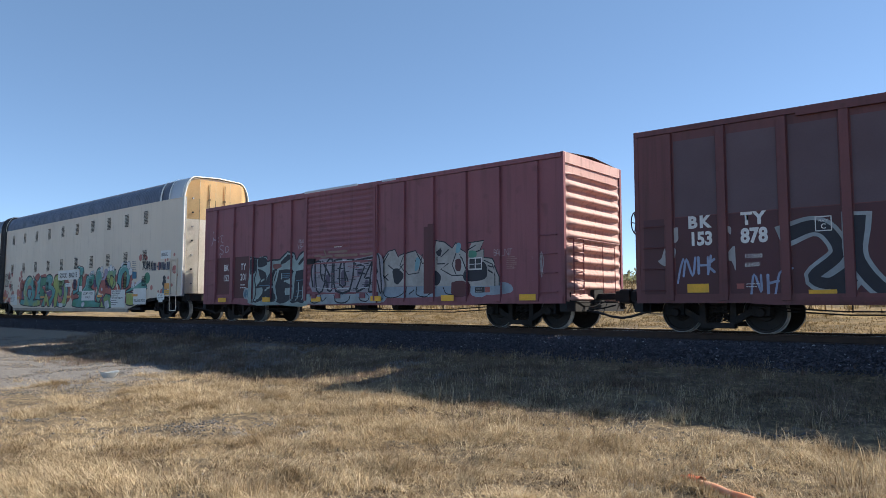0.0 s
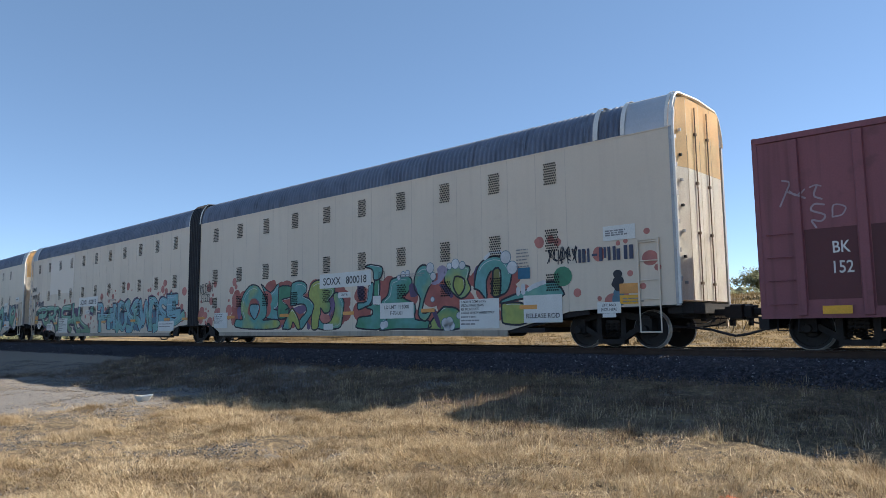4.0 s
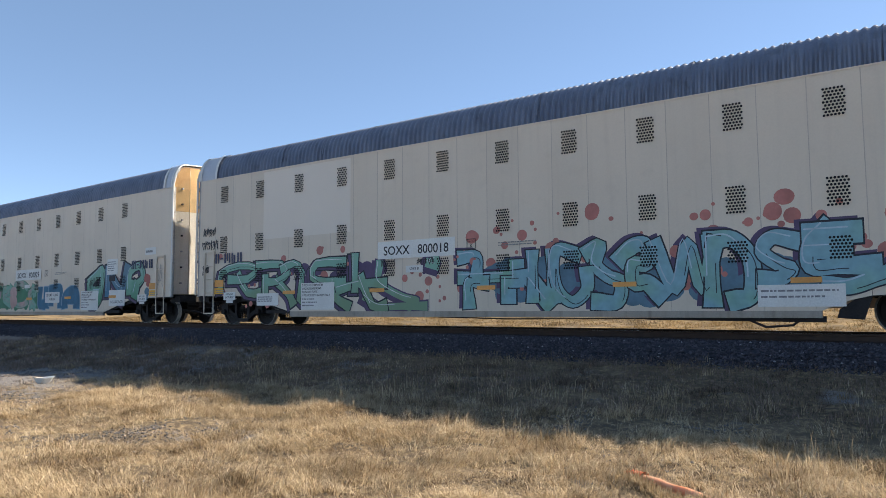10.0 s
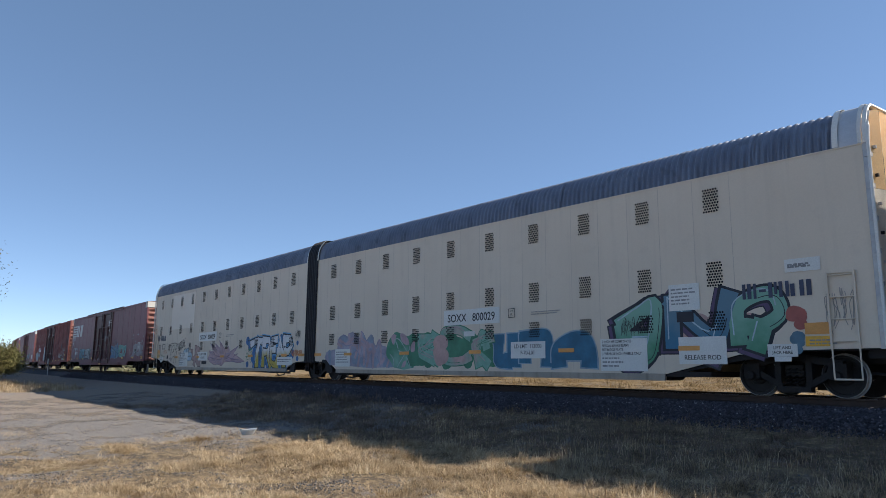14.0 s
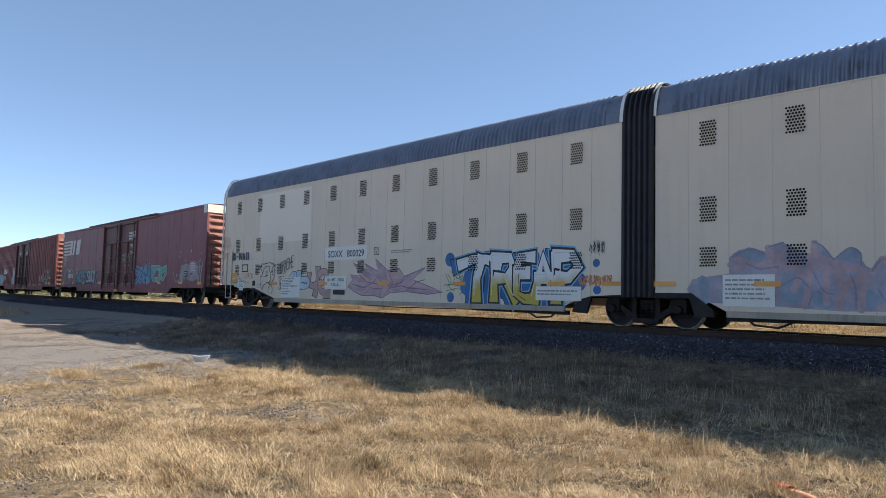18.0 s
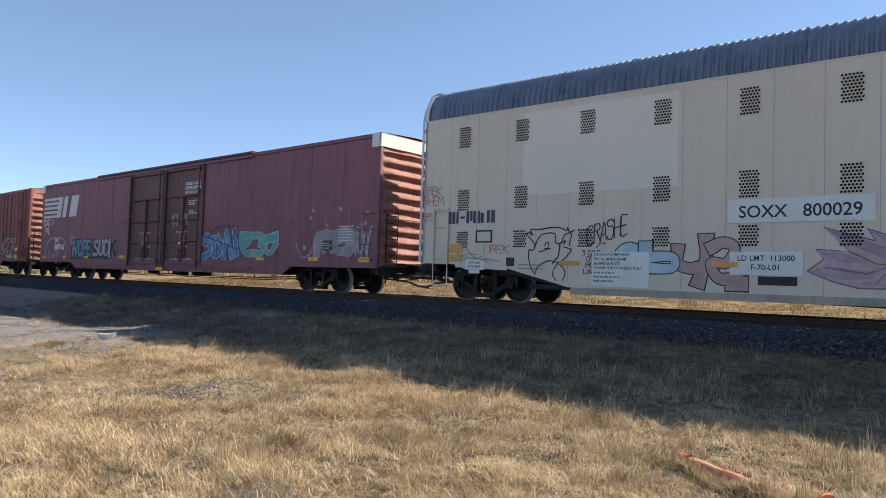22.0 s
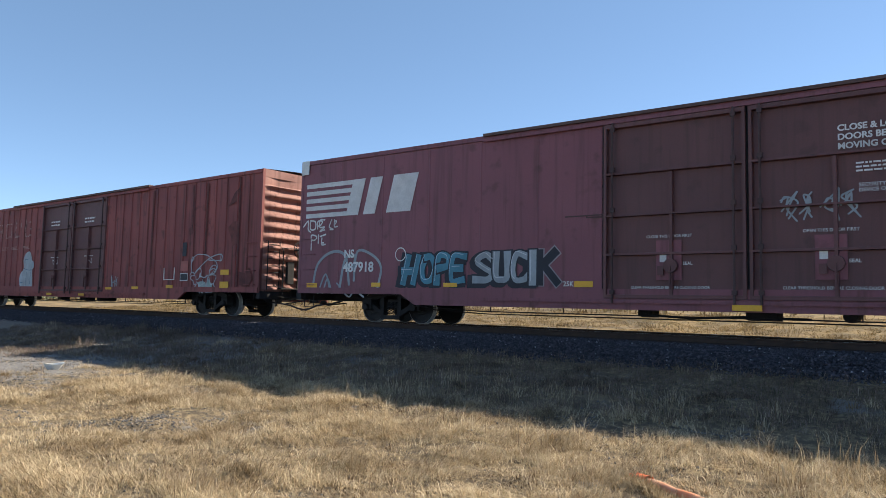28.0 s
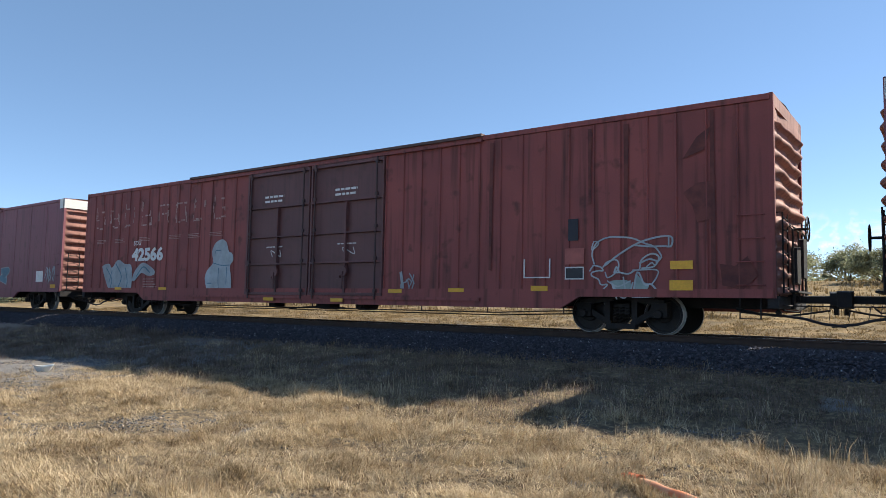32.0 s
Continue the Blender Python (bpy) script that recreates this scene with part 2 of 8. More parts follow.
def tube(bm, pts, r=0.012, n=6):
    """A round bar along a run of points."""
    pts = [Vector(p) for p in pts]
    rings = []
    for i, p in enumerate(pts):
        way = (pts[min(i + 1, len(pts) - 1)] - pts[max(i - 1, 0)]).normalized()
        side = way.cross(Vector((0, 0, 1)) if abs(way.z) < 0.9 else Vector((0, 1, 0))).normalized()
        up = side.cross(way)
        rings.append([bm.verts.new(p + (side * math.cos(a) + up * math.sin(a)) * r) for a in (k * math.tau / n for k in range(n))])
    for a, b in zip(rings, rings[1:]):
        for k in range(n):
            bm.faces.new((a[k], a[(k + 1) % n], b[(k + 1) % n], b[k]))
    bm.faces.new(rings[0][::-1])
    bm.faces.new(rings[-1])
    return bm


def beam(bm, p, q, w, h):
    """A square bar from p to q in the x-z plane of depth w (along y) and height h."""
    p, q = Vector(p), Vector(q)
    way = (q - p).normalized()
    up = Vector((-way.z, 0, way.x)) * h / 2
    dy = Vector((0, w / 2, 0))
    v = [bm.verts.new(c) for c in (p - up - dy, q - up - dy, q - up + dy, p - up + dy, p + up - dy, q + up - dy, q + up + dy, p + up + dy)]
    for f in ((0, 3, 2, 1), (4, 5, 6, 7), (0, 1, 5, 4), (1, 2, 6, 5), (2, 3, 7, 6), (3, 0, 4, 7)):
        bm.faces.new([v[i] for i in f])
    return bm


def turned(bm, profile, centre=(0, 0, 0), n=28):
    """A body turned round the y axis: profile rows of (radius, y)."""
    c = Vector(centre)
    rings = [[bm.verts.new(c + Vector((r * math.cos(a), y, r * math.sin(a)))) for a in (k * math.tau / n for k in range(n))] for r, y in profile]
    for a, b in zip(rings, rings[1:]):
        for k in range(n):
            bm.faces.new((a[k], b[k], b[(k + 1) % n], a[(k + 1) % n]))
    return bm


def plate(bm, xz, y0, y1):
    """A flat plate: an outline in x-z, from y0 to y1."""
    a = [bm.verts.new((x, y0, z)) for x, z in xz]
    b = [bm.verts.new((x, y1, z)) for x, z in xz]
    bm.faces.new(a)
    bm.faces.new(b[::-1])
    for i in range(len(a)):
        j = (i + 1) % len(a)
        bm.faces.new((a[j], a[i], b[i], b[j]))
    bmesh.ops.recalc_face_normals(bm, faces=bm.faces)
    return bm


def sheet(bm, rows):
    """A skin over rows of points."""
    vs = [[bm.verts.new(p) for p in row] for row in rows]
    for a, b in zip(vs, vs[1:]):
        for k in range(len(a) - 1):
            bm.faces.new((a[k], a[k + 1], b[k + 1], b[k]))
    return bm


def mass(name, verts, tris, mat, label, category, kind="stuff"):
    """Many small islands as one mesh."""
    me = bpy.data.meshes.new(name)
    me.vertices.add(len(verts))
    me.vertices.foreach_set("co", np.asarray(verts, np.float32).ravel())
    me.loops.add(len(tris) * 3)
    me.loops.foreach_set("vertex_index", np.asarray(tris, np.int32).ravel())
    me.polygons.add(len(tris))
    me.polygons.foreach_set("loop_start", np.arange(0, len(tris) * 3, 3, dtype=np.int32))
    me.update(calc_edges=True)
    me.materials.append(mat)
    return tagged(new(name, me), label, category, "", kind)


# ---- lie of the land ----
BEND, BEND_FROM, TRACK_Y, RAIL_TOP = 0.000436, -0.75, 17.0, 1.10


def track_y(x):
    """The middle of the track: straight past the camera, then a long bend away."""
    return TRACK_Y + BEND * np.maximum(0, BEND_FROM - np.asarray(x, float)) ** 2


def drift(x, y, scale, seed, octaves=3):
    """Smooth uneven growth, 0 to 1, with the given patch size in metres."""
    x, y = np.asarray(x, float), np.asarray(y, float)
    table = np.random.default_rng(seed).random((256, 256))
    total, weight, gain = 0.0, 0.0, 1.0
    for k in range(octaves):
        u, v = x / scale + 57.3 * k, y / scale + 23.9 * k
        i, j = np.floor(u).astype(int), np.floor(v).astype(int)
        fu, fv = u - i, v - j
        fu, fv = fu * fu * (3 - 2 * fu), fv * fv * (3 - 2 * fv)
        g = lambda p, q: table[(i + p) % 256, (j + q) % 256]
        total = total + gain * ((g(0, 0) * (1 - fu) + g(1, 0) * fu) * (1 - fv) + (g(0, 1) * (1 - fu) + g(1, 1) * fu) * fv)
        weight, gain, scale = weight + gain, gain * 0.55, scale * 0.5
    return np.clip((total / weight - 0.5) * 1.7 + 0.5, 0, 1)


def land(x, y):
    """Height of the soil."""
    x, y = np.asarray(x, float), np.asarray(y, float)
    d = np.abs(y - track_y(x))
    berm = np.interp(d, [0, 2.1, 2.9, 4.6, 7.5, 12], [0.70, 0.70, 0.52, 0.27, 0.05, 0.0])
    rise = np.interp(y - track_y(x), [8, 25, 45, 70, 93, 140], [0, 0.8, 2.2, 4.1, 6.0, 6.2]) * np.clip((x + 170) / 60, 0, 1)
    roll = 0.035 * np.sin(x * 0.9 + 1.3 * np.sin(y * 0.6)) * np.cos(y * 0.8 + 0.4 * x) + 0.02 * np.sin(x * 2.3 + y * 1.7)
    near = np.clip(1.6 - np.hypot(x + 6, y - 7) / 12, 0, 1) * np.clip((d - 3.2) / 2, 0, 1)
    hummocks = near * (0.10 * (drift(x, y, 0.5, 921, 2) - 0.5) + 0.05 * (drift(x, y, 1.9, 922, 2) - 0.5))
    return berm + rise + hummocks + roll * np.clip((d - 3.0) / 2, 0, 1) * np.clip(1.5 - np.hypot(x, y) / 80, 0, 1)


def runs(*spans):
    return np.unique(np.concatenate([np.linspace(a, b, n) for a, b, n in spans]))


GX = runs((-3500, -300, 14), (-300, -60, 60), (-60, -18, 110), (-18, 3, 150), (3, 14, 20), (14, 100, 20), (100, 3500, 14))
GY = runs((-1500, -20, 8), (-20, 1, 10), (1, 3.5, 10), (3.5, 11, 64), (11, 15, 22), (15, 30, 40), (30, 120, 46), (120, 400, 14), (400, 4500, 14))


def soil_material():
    """Tan dirt with straw litter near by, grey gravel and a pale stony road to the west."""
    m = bpy.data.materials.new("dry_soil")
    m.use_nodes = True
    nt = m.node_tree
    nodes, link = nt.nodes, nt.links.new
    bsdf = nodes["Principled BSDF"]
    co = nodes.new("ShaderNodeTexCoord").outputs["Object"]

    def noise_of(scale, detail=5, rough=0.6):
        n = nodes.new("ShaderNodeTexNoise")
        n.inputs["Scale"].default_value, n.inputs["Detail"].default_value, n.inputs["Roughness"].default_value = scale, detail, rough
        link(co, n.inputs["Vector"])
        return n.outputs[0]

    def span(value, a, b, c=0.0, d=1.0):
        n = nodes.new("ShaderNodeMapRange")
        for i, v in enumerate((a, b, c, d), 1):
            n.inputs[i].default_value = v
        link(value, n.inputs[0])
        return n.outputs[0]

    def mix(fac, a, b):
        n = nodes.new("ShaderNodeMix")
        n.data_type = "RGBA"
        link(fac, n.inputs[0])
        for s, v in ((n.inputs[6], a), (n.inputs[7], b)):
            if isinstance(v, tuple):
                s.default_value = (*v, 1)
            else:
                link(v, s)
        return n.outputs[2]

    def math_of(kind, a, b):
        n = nodes.new("ShaderNodeMath")
        n.operation = kind
        for s, v in zip(n.inputs, (a, b)):
            if isinstance(v, (int, float)):
                s.default_value = v
            else:
                link(v, s)
        return n.outputs[0]

    xyz = nodes.new("ShaderNodeSeparateXYZ")
    link(co, xyz.inputs[0])
    col = mix(span(noise_of(0.9), 0.35, 0.65), (0.20, 0.15, 0.10), (0.10, 0.078, 0.055))
    col = mix(span(noise_of(9.0, 6), 0.45, 0.62), col, (0.34, 0.255, 0.15))
    col = mix(span(noise_of(38.0, 4), 0.50, 0.66), col, (0.14, 0.11, 0.08))
    # grey gravel, in patches near by and all over the road to the west
    west = span(xyz.outputs[0], -9.0, -21.0)
    patchy = span(math_of("ADD", noise_of(0.55, 6, 0.65), math_of("MULTIPLY", west, 0.13)), 0.58, 0.66)
    grit = mix(span(noise_of(45.0, 5, 0.75), 0.42, 0.58), (0.145, 0.135, 0.13), (0.28, 0.262, 0.245))
    col = mix(patchy, col, grit)
    drive = span(math_of("ADD", xyz.outputs[0], span(noise_of(0.9, 4), 0.3, 0.7, -0.7, 0.7)), -15.6, -16.6)
    col = mix(drive, col, grit)
    far_west = span(xyz.outputs[0], -24.0, -31.0)
    road = mix(span(noise_of(30.0, 6, 0.75), 0.38, 0.62), (0.315, 0.265, 0.222), (0.20, 0.168, 0.142))
    col = mix(math_of("MULTIPLY", far_west, span(noise_of(0.35, 4), 0.30, 0.42)), col, road)
    # yellow thatch beyond the track
    thatch = mix(span(noise_of(0.5, 6, 0.7), 0.42, 0.58), (0.30, 0.205, 0.095), (0.13, 0.095, 0.05))
    col = mix(span(xyz.outputs[1], 17.5, 19.5, 0.0, 0.85), col, thatch)
    link(col, bsdf.inputs["Base Color"])
    bsdf.inputs["Roughness"].default_value, bsdf.inputs["Specular IOR Level"].default_value = 0.95, 0.15
    bp = nodes.new("ShaderNodeBump")
    bp.inputs["Strength"].default_value, bp.inputs["Distance"].default_value = 0.9, 0.05
    link(noise_of(26.0, 8, 0.7), bp.inputs["Height"])
    link(bp.outputs[0], bsdf.inputs["Normal"])
    return m


def build_ground():
    x, y = np.meshgrid(GX, GY, indexing="ij")
    z = land(x, y)
    v = np.stack([x, y, z], -1).reshape(-1, 3)
    n, k = len(GX), len(GY)
    a = (np.arange(n - 1)[:, None] * k + np.arange(k - 1)[None]).ravel()
    tris = np.concatenate([np.stack([a, a + k, a + k + 1], 1), np.stack([a, a + k + 1, a + 1], 1)])
    ob = mass("ground", v, tris, soil_material(), "dry tan soil with straw litter and grey gravel patches", "ground", "structure")
    ob.data.polygons.foreach_set("use_smooth", [True] * len(tris))
    return ob


def along(x, off, z):
    """A point beside the track: off metres from its middle towards the far side."""
    slope = -2 * BEND * max(0.0, BEND_FROM - x)
    n = Vector((-slope, 1, 0)).normalized()
    return Vector((x, float(track_y(x)), z)) + n * off


TRACK_X = [float(v) for v in runs((-330, -100, 40), (-100, 25, 90), (25, 120, 8))]


def build_track():
    bm = bmesh.new()
    shape = [(-3.5, 0.25), (-2.9, 0.50), (-2.1, 0.86), (-1.45, 0.93), (0, 0.90), (1.45, 0.93), (2.2, 0.86), (3.6, 0.2), (4.0, 0.0)]
    sheet(bm, [[along(x, o, z + 0.03 * noise.noise((x * 1.7, o * 2, 3)) * (abs(o) > 1.5)) for o, z in shape] for x in TRACK_X])
    bm.normal_update()
    bed = part("ballast", bm, material("dark_blue_grey_ballast", (0.038, 0.039, 0.052), (0.022, 0.023, 0.032), 3.0, 0.9, fine=22, bump=0.9, spread=0), None)
    for f in bed.data.polygons:
        f.use_smooth = True
    tagged(bed, "dark grey crushed stone ballast under the track", "ballast", "", "structure")
    track = empty("railway_track", "straight steel track on wooden ties, in dark ballast", "railway", "", "structure")
    # rails: foot, web and head
    cross = [(-0.07, 0.0), (0.07, 0.0), (0.07, 0.012), (0.012, 0.03), (0.012, 0.125), (0.036, 0.135), (0.036, 0.165), (0.028, 0.172), (-0.028, 0.172),
             (-0.036, 0.165), (-0.036, 0.135), (-0.012, 0.125), (-0.012, 0.03), (-0.07, 0.012), (-0.07, 0.0)]
    for off in (-0.755, 0.755):
        bm = bmesh.new()
        sheet(bm, [[along(x, off + o, RAIL_TOP - 0.172 + z) for o, z in cross] for x in TRACK_X])
        bmesh.ops.recalc_face_normals(bm, faces=bm.faces)
        rail = part("rail", bm, RAIL, track)
        bm = bmesh.new()
        sheet(bm, [[along(x, off + o, RAIL_TOP + 0.001) for o in (-0.024, 0.024)] for x in TRACK_X])
        part("running_surface", bm, TREAD, rail, "polished rail head")
    bm = bmesh.new()
    box(bm, -0.115, 0.115, -1.3, 1.3, -0.16, 0.0, 0.01)
    first = None
    for i in range(150):
        x = 8 - i * 0.52
        p = along(x, 0, RAIL_TOP - 0.174)
        m = Matrix.Translation(p) @ pose(0, 0, 0, 0, 0, random.uniform(-1.5, 1.5) + math.degrees(math.atan(-2 * BEND * max(0, BEND_FROM - x))))
        if first is None:
            first = part("tie", bm, TIE, track, "", m)
        else:
            again("tie", first, track, m)


build_ground()
build_track()

# ---- rolling stock: local x along the car, near side at -y, z from the rail head ----
WHEELSETS = []
HALF = 1.6


def grab(parent, p, q, out, mat, r=0.012):
    """A bent hand rail from p to q that stands out by the vector out."""
    p, q, out = Vector(p), Vector(q), Vector(out)
    return part("grab_iron", tube(bmesh.new(), [p, p + out, q + out, q], r), mat, parent)


def make_truck(parent, x):
    """A two-axle freight truck with side frames, springs, bolster and turning wheelsets."""
    bm = bmesh.new()
    box(bm, -0.22, 0.22, -1.02, 1.02, 0.42, 0.72, 0.03)
    tr = part("truck", bm, TRUCK, parent, "cast steel freight truck", pose(x, 0, 0))
    for s in (-1, 1):
        bm = bmesh.new()
        y = s * 1.02
        for sx in (-1, 1):
            beam(bm, (sx * 0.20, y, 0.84), (sx * 1.02, y, 0.70), 0.16, 0.15)          # compression member
            beam(bm, (sx * 0.26, y, 0.22), (sx * 0.74, y, 0.50), 0.16, 0.13)          # tension member
            beam(bm, (sx * 0.33, y, 0.22), (sx * 0.33, y, 0.82), 0.18, 0.13)          # column
            box(bm, sx * 0.915 - 0.21, sx * 0.915 + 0.21, y - 0.12, y + 0.10, 0.36, 0.74, 0.03)
            turned(bm, [(0.001, -s * 0.0 + y + s * 0.20), (0.085, y + s * 0.20), (0.105, y + s * 0.15), (0.105, y)], (sx * 0.915, 0, 0.457), 12)
        beam(bm, (-0.36, y, 0.17), (0.36, y, 0.17), 0.22, 0.12)
        beam(bm, (-0.3, y, 0.86), (0.3, y, 0.86), 0.18, 0.13)
        part("side_frame", bm, TRUCK, tr)
        for sx in (-0.15, 0.0, 0.15):
            bm = bmesh.new()
            tube(bm, [(sx + 0.06 * math.cos(a), y + 0.06 * math.sin(a), 0.25 + 0.36 * a / (math.tau * 5)) for a in (j * math.pi / 3 for j in range(31))], 0.014, 5)
            part("spring", bm, TRUCK, tr)
    for sx in (-0.915, 0.915):
        bm = bmesh.new()
        r = 0.457
        tube(bm, [(0, -0.95, 0), (0, 0.95, 0)], 0.075, 12)
        for s in (-1, 1):
            turned(bm, [(0.10, s * 0.80), (0.17, s * 0.80), (0.20, s * 0.765), (0.37, s * 0.775), (0.385, s * 0.812), (r - 0.017, s * 0.815), (r - 0.004, s * 0.810), (r - 0.001, s * 0.70), (r + 0.026, s * 0.69), (r + 0.01, s * 0.67), (0.38, s * 0.67), (0.2, s * 0.70), (0.10, s * 0.68)], n=36)
            for k in range(4):
                a = k * math.pi / 2
                box(bm, 0.26 * math.cos(a) - 0.02, 0.26 * math.cos(a) + 0.02, s * 0.775 - 0.012, s * 0.775 + 0.012, 0.26 * math.sin(a) - 0.02, 0.26 * math.sin(a) + 0.02)
        bmesh.ops.recalc_face_normals(bm, faces=bm.faces)
        ws = part("wheelset", bm, WHEEL, tr, "dark steel wheels on an axle")
        ws.matrix_parent_inverse = pose(sx, 0, 0.457)
        me = ws.data
        me.materials.append(ROLLED)
        for f in me.polygons:
            c = f.center
            if math.hypot(c.x, c.z) > 0.430 and abs(abs(c.y) - 0.75) < 0.09:
                f.material_index = 1
        WHEELSETS.append(ws)
    return tr


FIRST_TRUCK = []


def truck(parent, x):
    """The first truck is built, the others copy it with its parts."""
    if not FIRST_TRUCK:
        FIRST_TRUCK.append(make_truck(parent, x))
        return
    c = copy_thing(FIRST_TRUCK[0], pose(x, 0, 0))
    c.parent = parent
    WHEELSETS.extend(o for o in c.children if o.name.startswith("wheelset"))


def coupler(parent, x, s, reach=0.98):
    """Draft sill, shank, knuckle head, cut lever, hanging air hose. s: +1 at the front end."""
    h = x + s * reach
    bm = bmesh.new()
    box(bm, min(x, x + s * 0.16), max(x, x + s * 0.16), -0.26, 0.26, 0.62, 1.04, 0.02)
    box(bm, min(x, h - s * 0.25), max(x, h - s * 0.25), -0.075, 0.075, 0.76, 0.93, 0.015)
    box(bm, h - 0.30 if s > 0 else h, h if s > 0 else h + 0.30, -0.20, 0.17, 0.70, 1.00, 0.03)
    box(bm, h - 0.16, h + 0.16, -0.17 * s - 0.09, -0.17 * s + 0.09, 0.66, 1.03, 0.03)
    box(bm, h - s * 0.18 - 0.05, h - s * 0.18 + 0.05, -0.06, 0.06, 0.52, 0.72, 0.01)
    cp = part("coupler", bm, BLACK, parent)
    part("cut_lever", tube(bmesh.new(), [(x + s * 0.05, -1.35, 0.95), (x + s * 0.05, -1.35, 0.72), (x + s * 0.16, -0.6, 0.70), (h - s * 0.2, -0.22, 0.70), (h - s * 0.18, -0.1, 0.56)], 0.016), BLACK, cp)
    part("air_hose", tube(bmesh.new(), [(x - s * 0.95, -0.62, 0.62), (x - s * 0.5, -0.62, 0.52), (x - s * 0.1, -0.58, 0.50), (x + s * 0.35, -0.50, 0.44), (x + s * 0.7, -0.46, 0.34), (h + s * 0.05, -0.44, 0.29)], 0.03, 7), BELLOWS, cp)
    part("angle_cock", turned(bmesh.new(), [(0.01, -0.12), (0.055, -0.11), (0.06, 0.0), (0.045, 0.08), (0.01, 0.09)], (x - s * 0.1, -0.58, 0.56), 8), BLACK, cp)
    part("cushion_rod", tube(bmesh.new(), [(x - s * 0.9, -0.4, 0.55), (x - s * 0.1, -0.38, 0.47), (x + s * 0.45, -0.3, 0.55), (h - s * 0.25, -0.24, 0.62)], 0.022, 6), BLACK, cp)
    part("trainline_bracket", tube(bmesh.new(), [(x - s * 0.15, -0.75, 0.95), (x + s * 0.02, -0.75, 0.60), (x + s * 0.25, -0.5, 0.58), (x + s * 0.42, -0.2, 0.72)], 0.018, 6), BLACK, cp)
    for d in (0.25, 0.45, 0.8):
        part("hose_chain", tube(bmesh.new(), [(x + s * d, -0.1, 0.74), (x + s * (d + 0.03), -0.45, 0.42)], 0.009, 5), BLACK, cp)
    return cp


def underframe(parent, L, drop, inset):
    """Centre sill, cross bearers, brake gear, tank and rods."""
    bm = bmesh.new()
    box(bm, -L / 2 + 0.1, L / 2 - 0.1, -0.2, 0.2, 0.62, 0.95)
    cs = part("centre_sill", bm, BLACK, parent)
    for k in range(5):
        x = (k - 2) * (L - 2 * inset - 3) / 4.6
        bm = bmesh.new()
        plate(bm, [(x - 0.05, drop), (x + 0.05, drop), (x + 0.05, 0.95), (x - 0.05, 0.95)], -1.4, 1.4)
        part("cross_bearer", bm, BLACK, cs)
    bm = bmesh.new()
    turned(bm, [(0.01, -1.15), (0.13, -1.12), (0.14, -1.0), (0.14, -0.45), (0.13, -0.35), (0.01, -0.32)], (1.9, 0, drop - 0.03), 14)
    part("brake_cylinder", bm, BLACK, parent)
    bm = bmesh.new()
    box(bm, -0.1, 0.6, -1.0, -0.6, drop - 0.18, drop + 0.05, 0.05)
    part("air_reservoir", bm, BLACK, parent)
    bm = bmesh.new()
    box(bm, -2.5, -2.1, -0.9, -0.5, drop - 0.17, drop + 0.05, 0.04)
    tube(bm, [(-2.3, -0.9, drop - 0.1), (-1.2, -1.0, drop - 0.16), (-0.1, -0.9, drop - 0.1), (1.2, -1.0, drop - 0.12)], 0.03, 6)
    part("brake_valve", bm, BLACK, parent)
    bm = bmesh.new()
    for y, z in ((-1.2, drop - 0.13), (-0.9, drop - 0.2)):
        tube(bm, [(-L / 2 + inset + 0.8, y, z + 0.1), (-L / 4, y, z), (0, y, z), (L / 4, y, z), (L / 2 - inset - 0.8, y, z + 0.1)], 0.017)
    for k in range(9):
        x = (k - 4) * (L - 2 * inset - 2.4) / 8.2
        box(bm, x - 0.012, x + 0.012, -1.21, -1.19, drop - 0.15, drop + 0.1)
    part("brake_rod", bm, BLACK, parent)


def ribbed_end(parent, x, s, z0, z1, n, mat, amp=0.125, name="end_wall", dent=0.0):
    """A pressed steel end: horizontal ribs that fade out at the corners."""
    bm = bmesh.new()
    nz, ny = n * 12 + 1, 25
    rows = []
    for i in range(nz):
        u = i / (nz - 1)
        z = z0 + u * (z1 - z0)
        ph = (u * n) % 1.0
        hill = float(np.interp(ph, [0, 0.08, 0.2, 0.38, 0.52, 0.62, 1], [0, 0.55, 1.0, 0.95, 0.5, 0.05, 0])) if 0.02 < u < 0.93 else 0
        row = []
        for j in range(ny):
            v = j / (ny - 1)
            fade = min(1, max(0, min(v, 1 - v) - 0.035) * 11) ** 0.6
            bash = dent * noise.noise((v * 3, u * 4 + x, 1.0))
            row.append((x + s * (0.01 + amp * hill * fade + bash), (v * 2 - 1) * (HALF - 0.03), z))
        rows.append(row)
    sheet(bm, rows)
    bmesh.ops.recalc_face_normals(bm, faces=bm.faces)
    ob = part(name, bm, mat, parent)
    for f in ob.data.polygons:
        f.use_smooth = True
    return ob


def hand_brake(parent, x, s, y, z, mat):
    bm = bmesh.new()
    turned(bm, [(0.26, -0.015), (0.285, 0), (0.26, 0.015), (0.255, 0), (0.26, -0.015)], n=24)
    for k in range(5):
        a = k * math.tau / 5
        tube(bm, [(0, 0, 0), (0.26 * math.cos(a), 0, 0.26 * math.sin(a))], 0.012, 5)
    tube(bm, [(0, -0.02, 0), (0, 0.3, 0)], 0.03, 8)
    return part("hand_brake_wheel", bm, mat, parent, "", pose(x, y, z) @ pose(0, 0, 0, 0, 0, 90 * s))


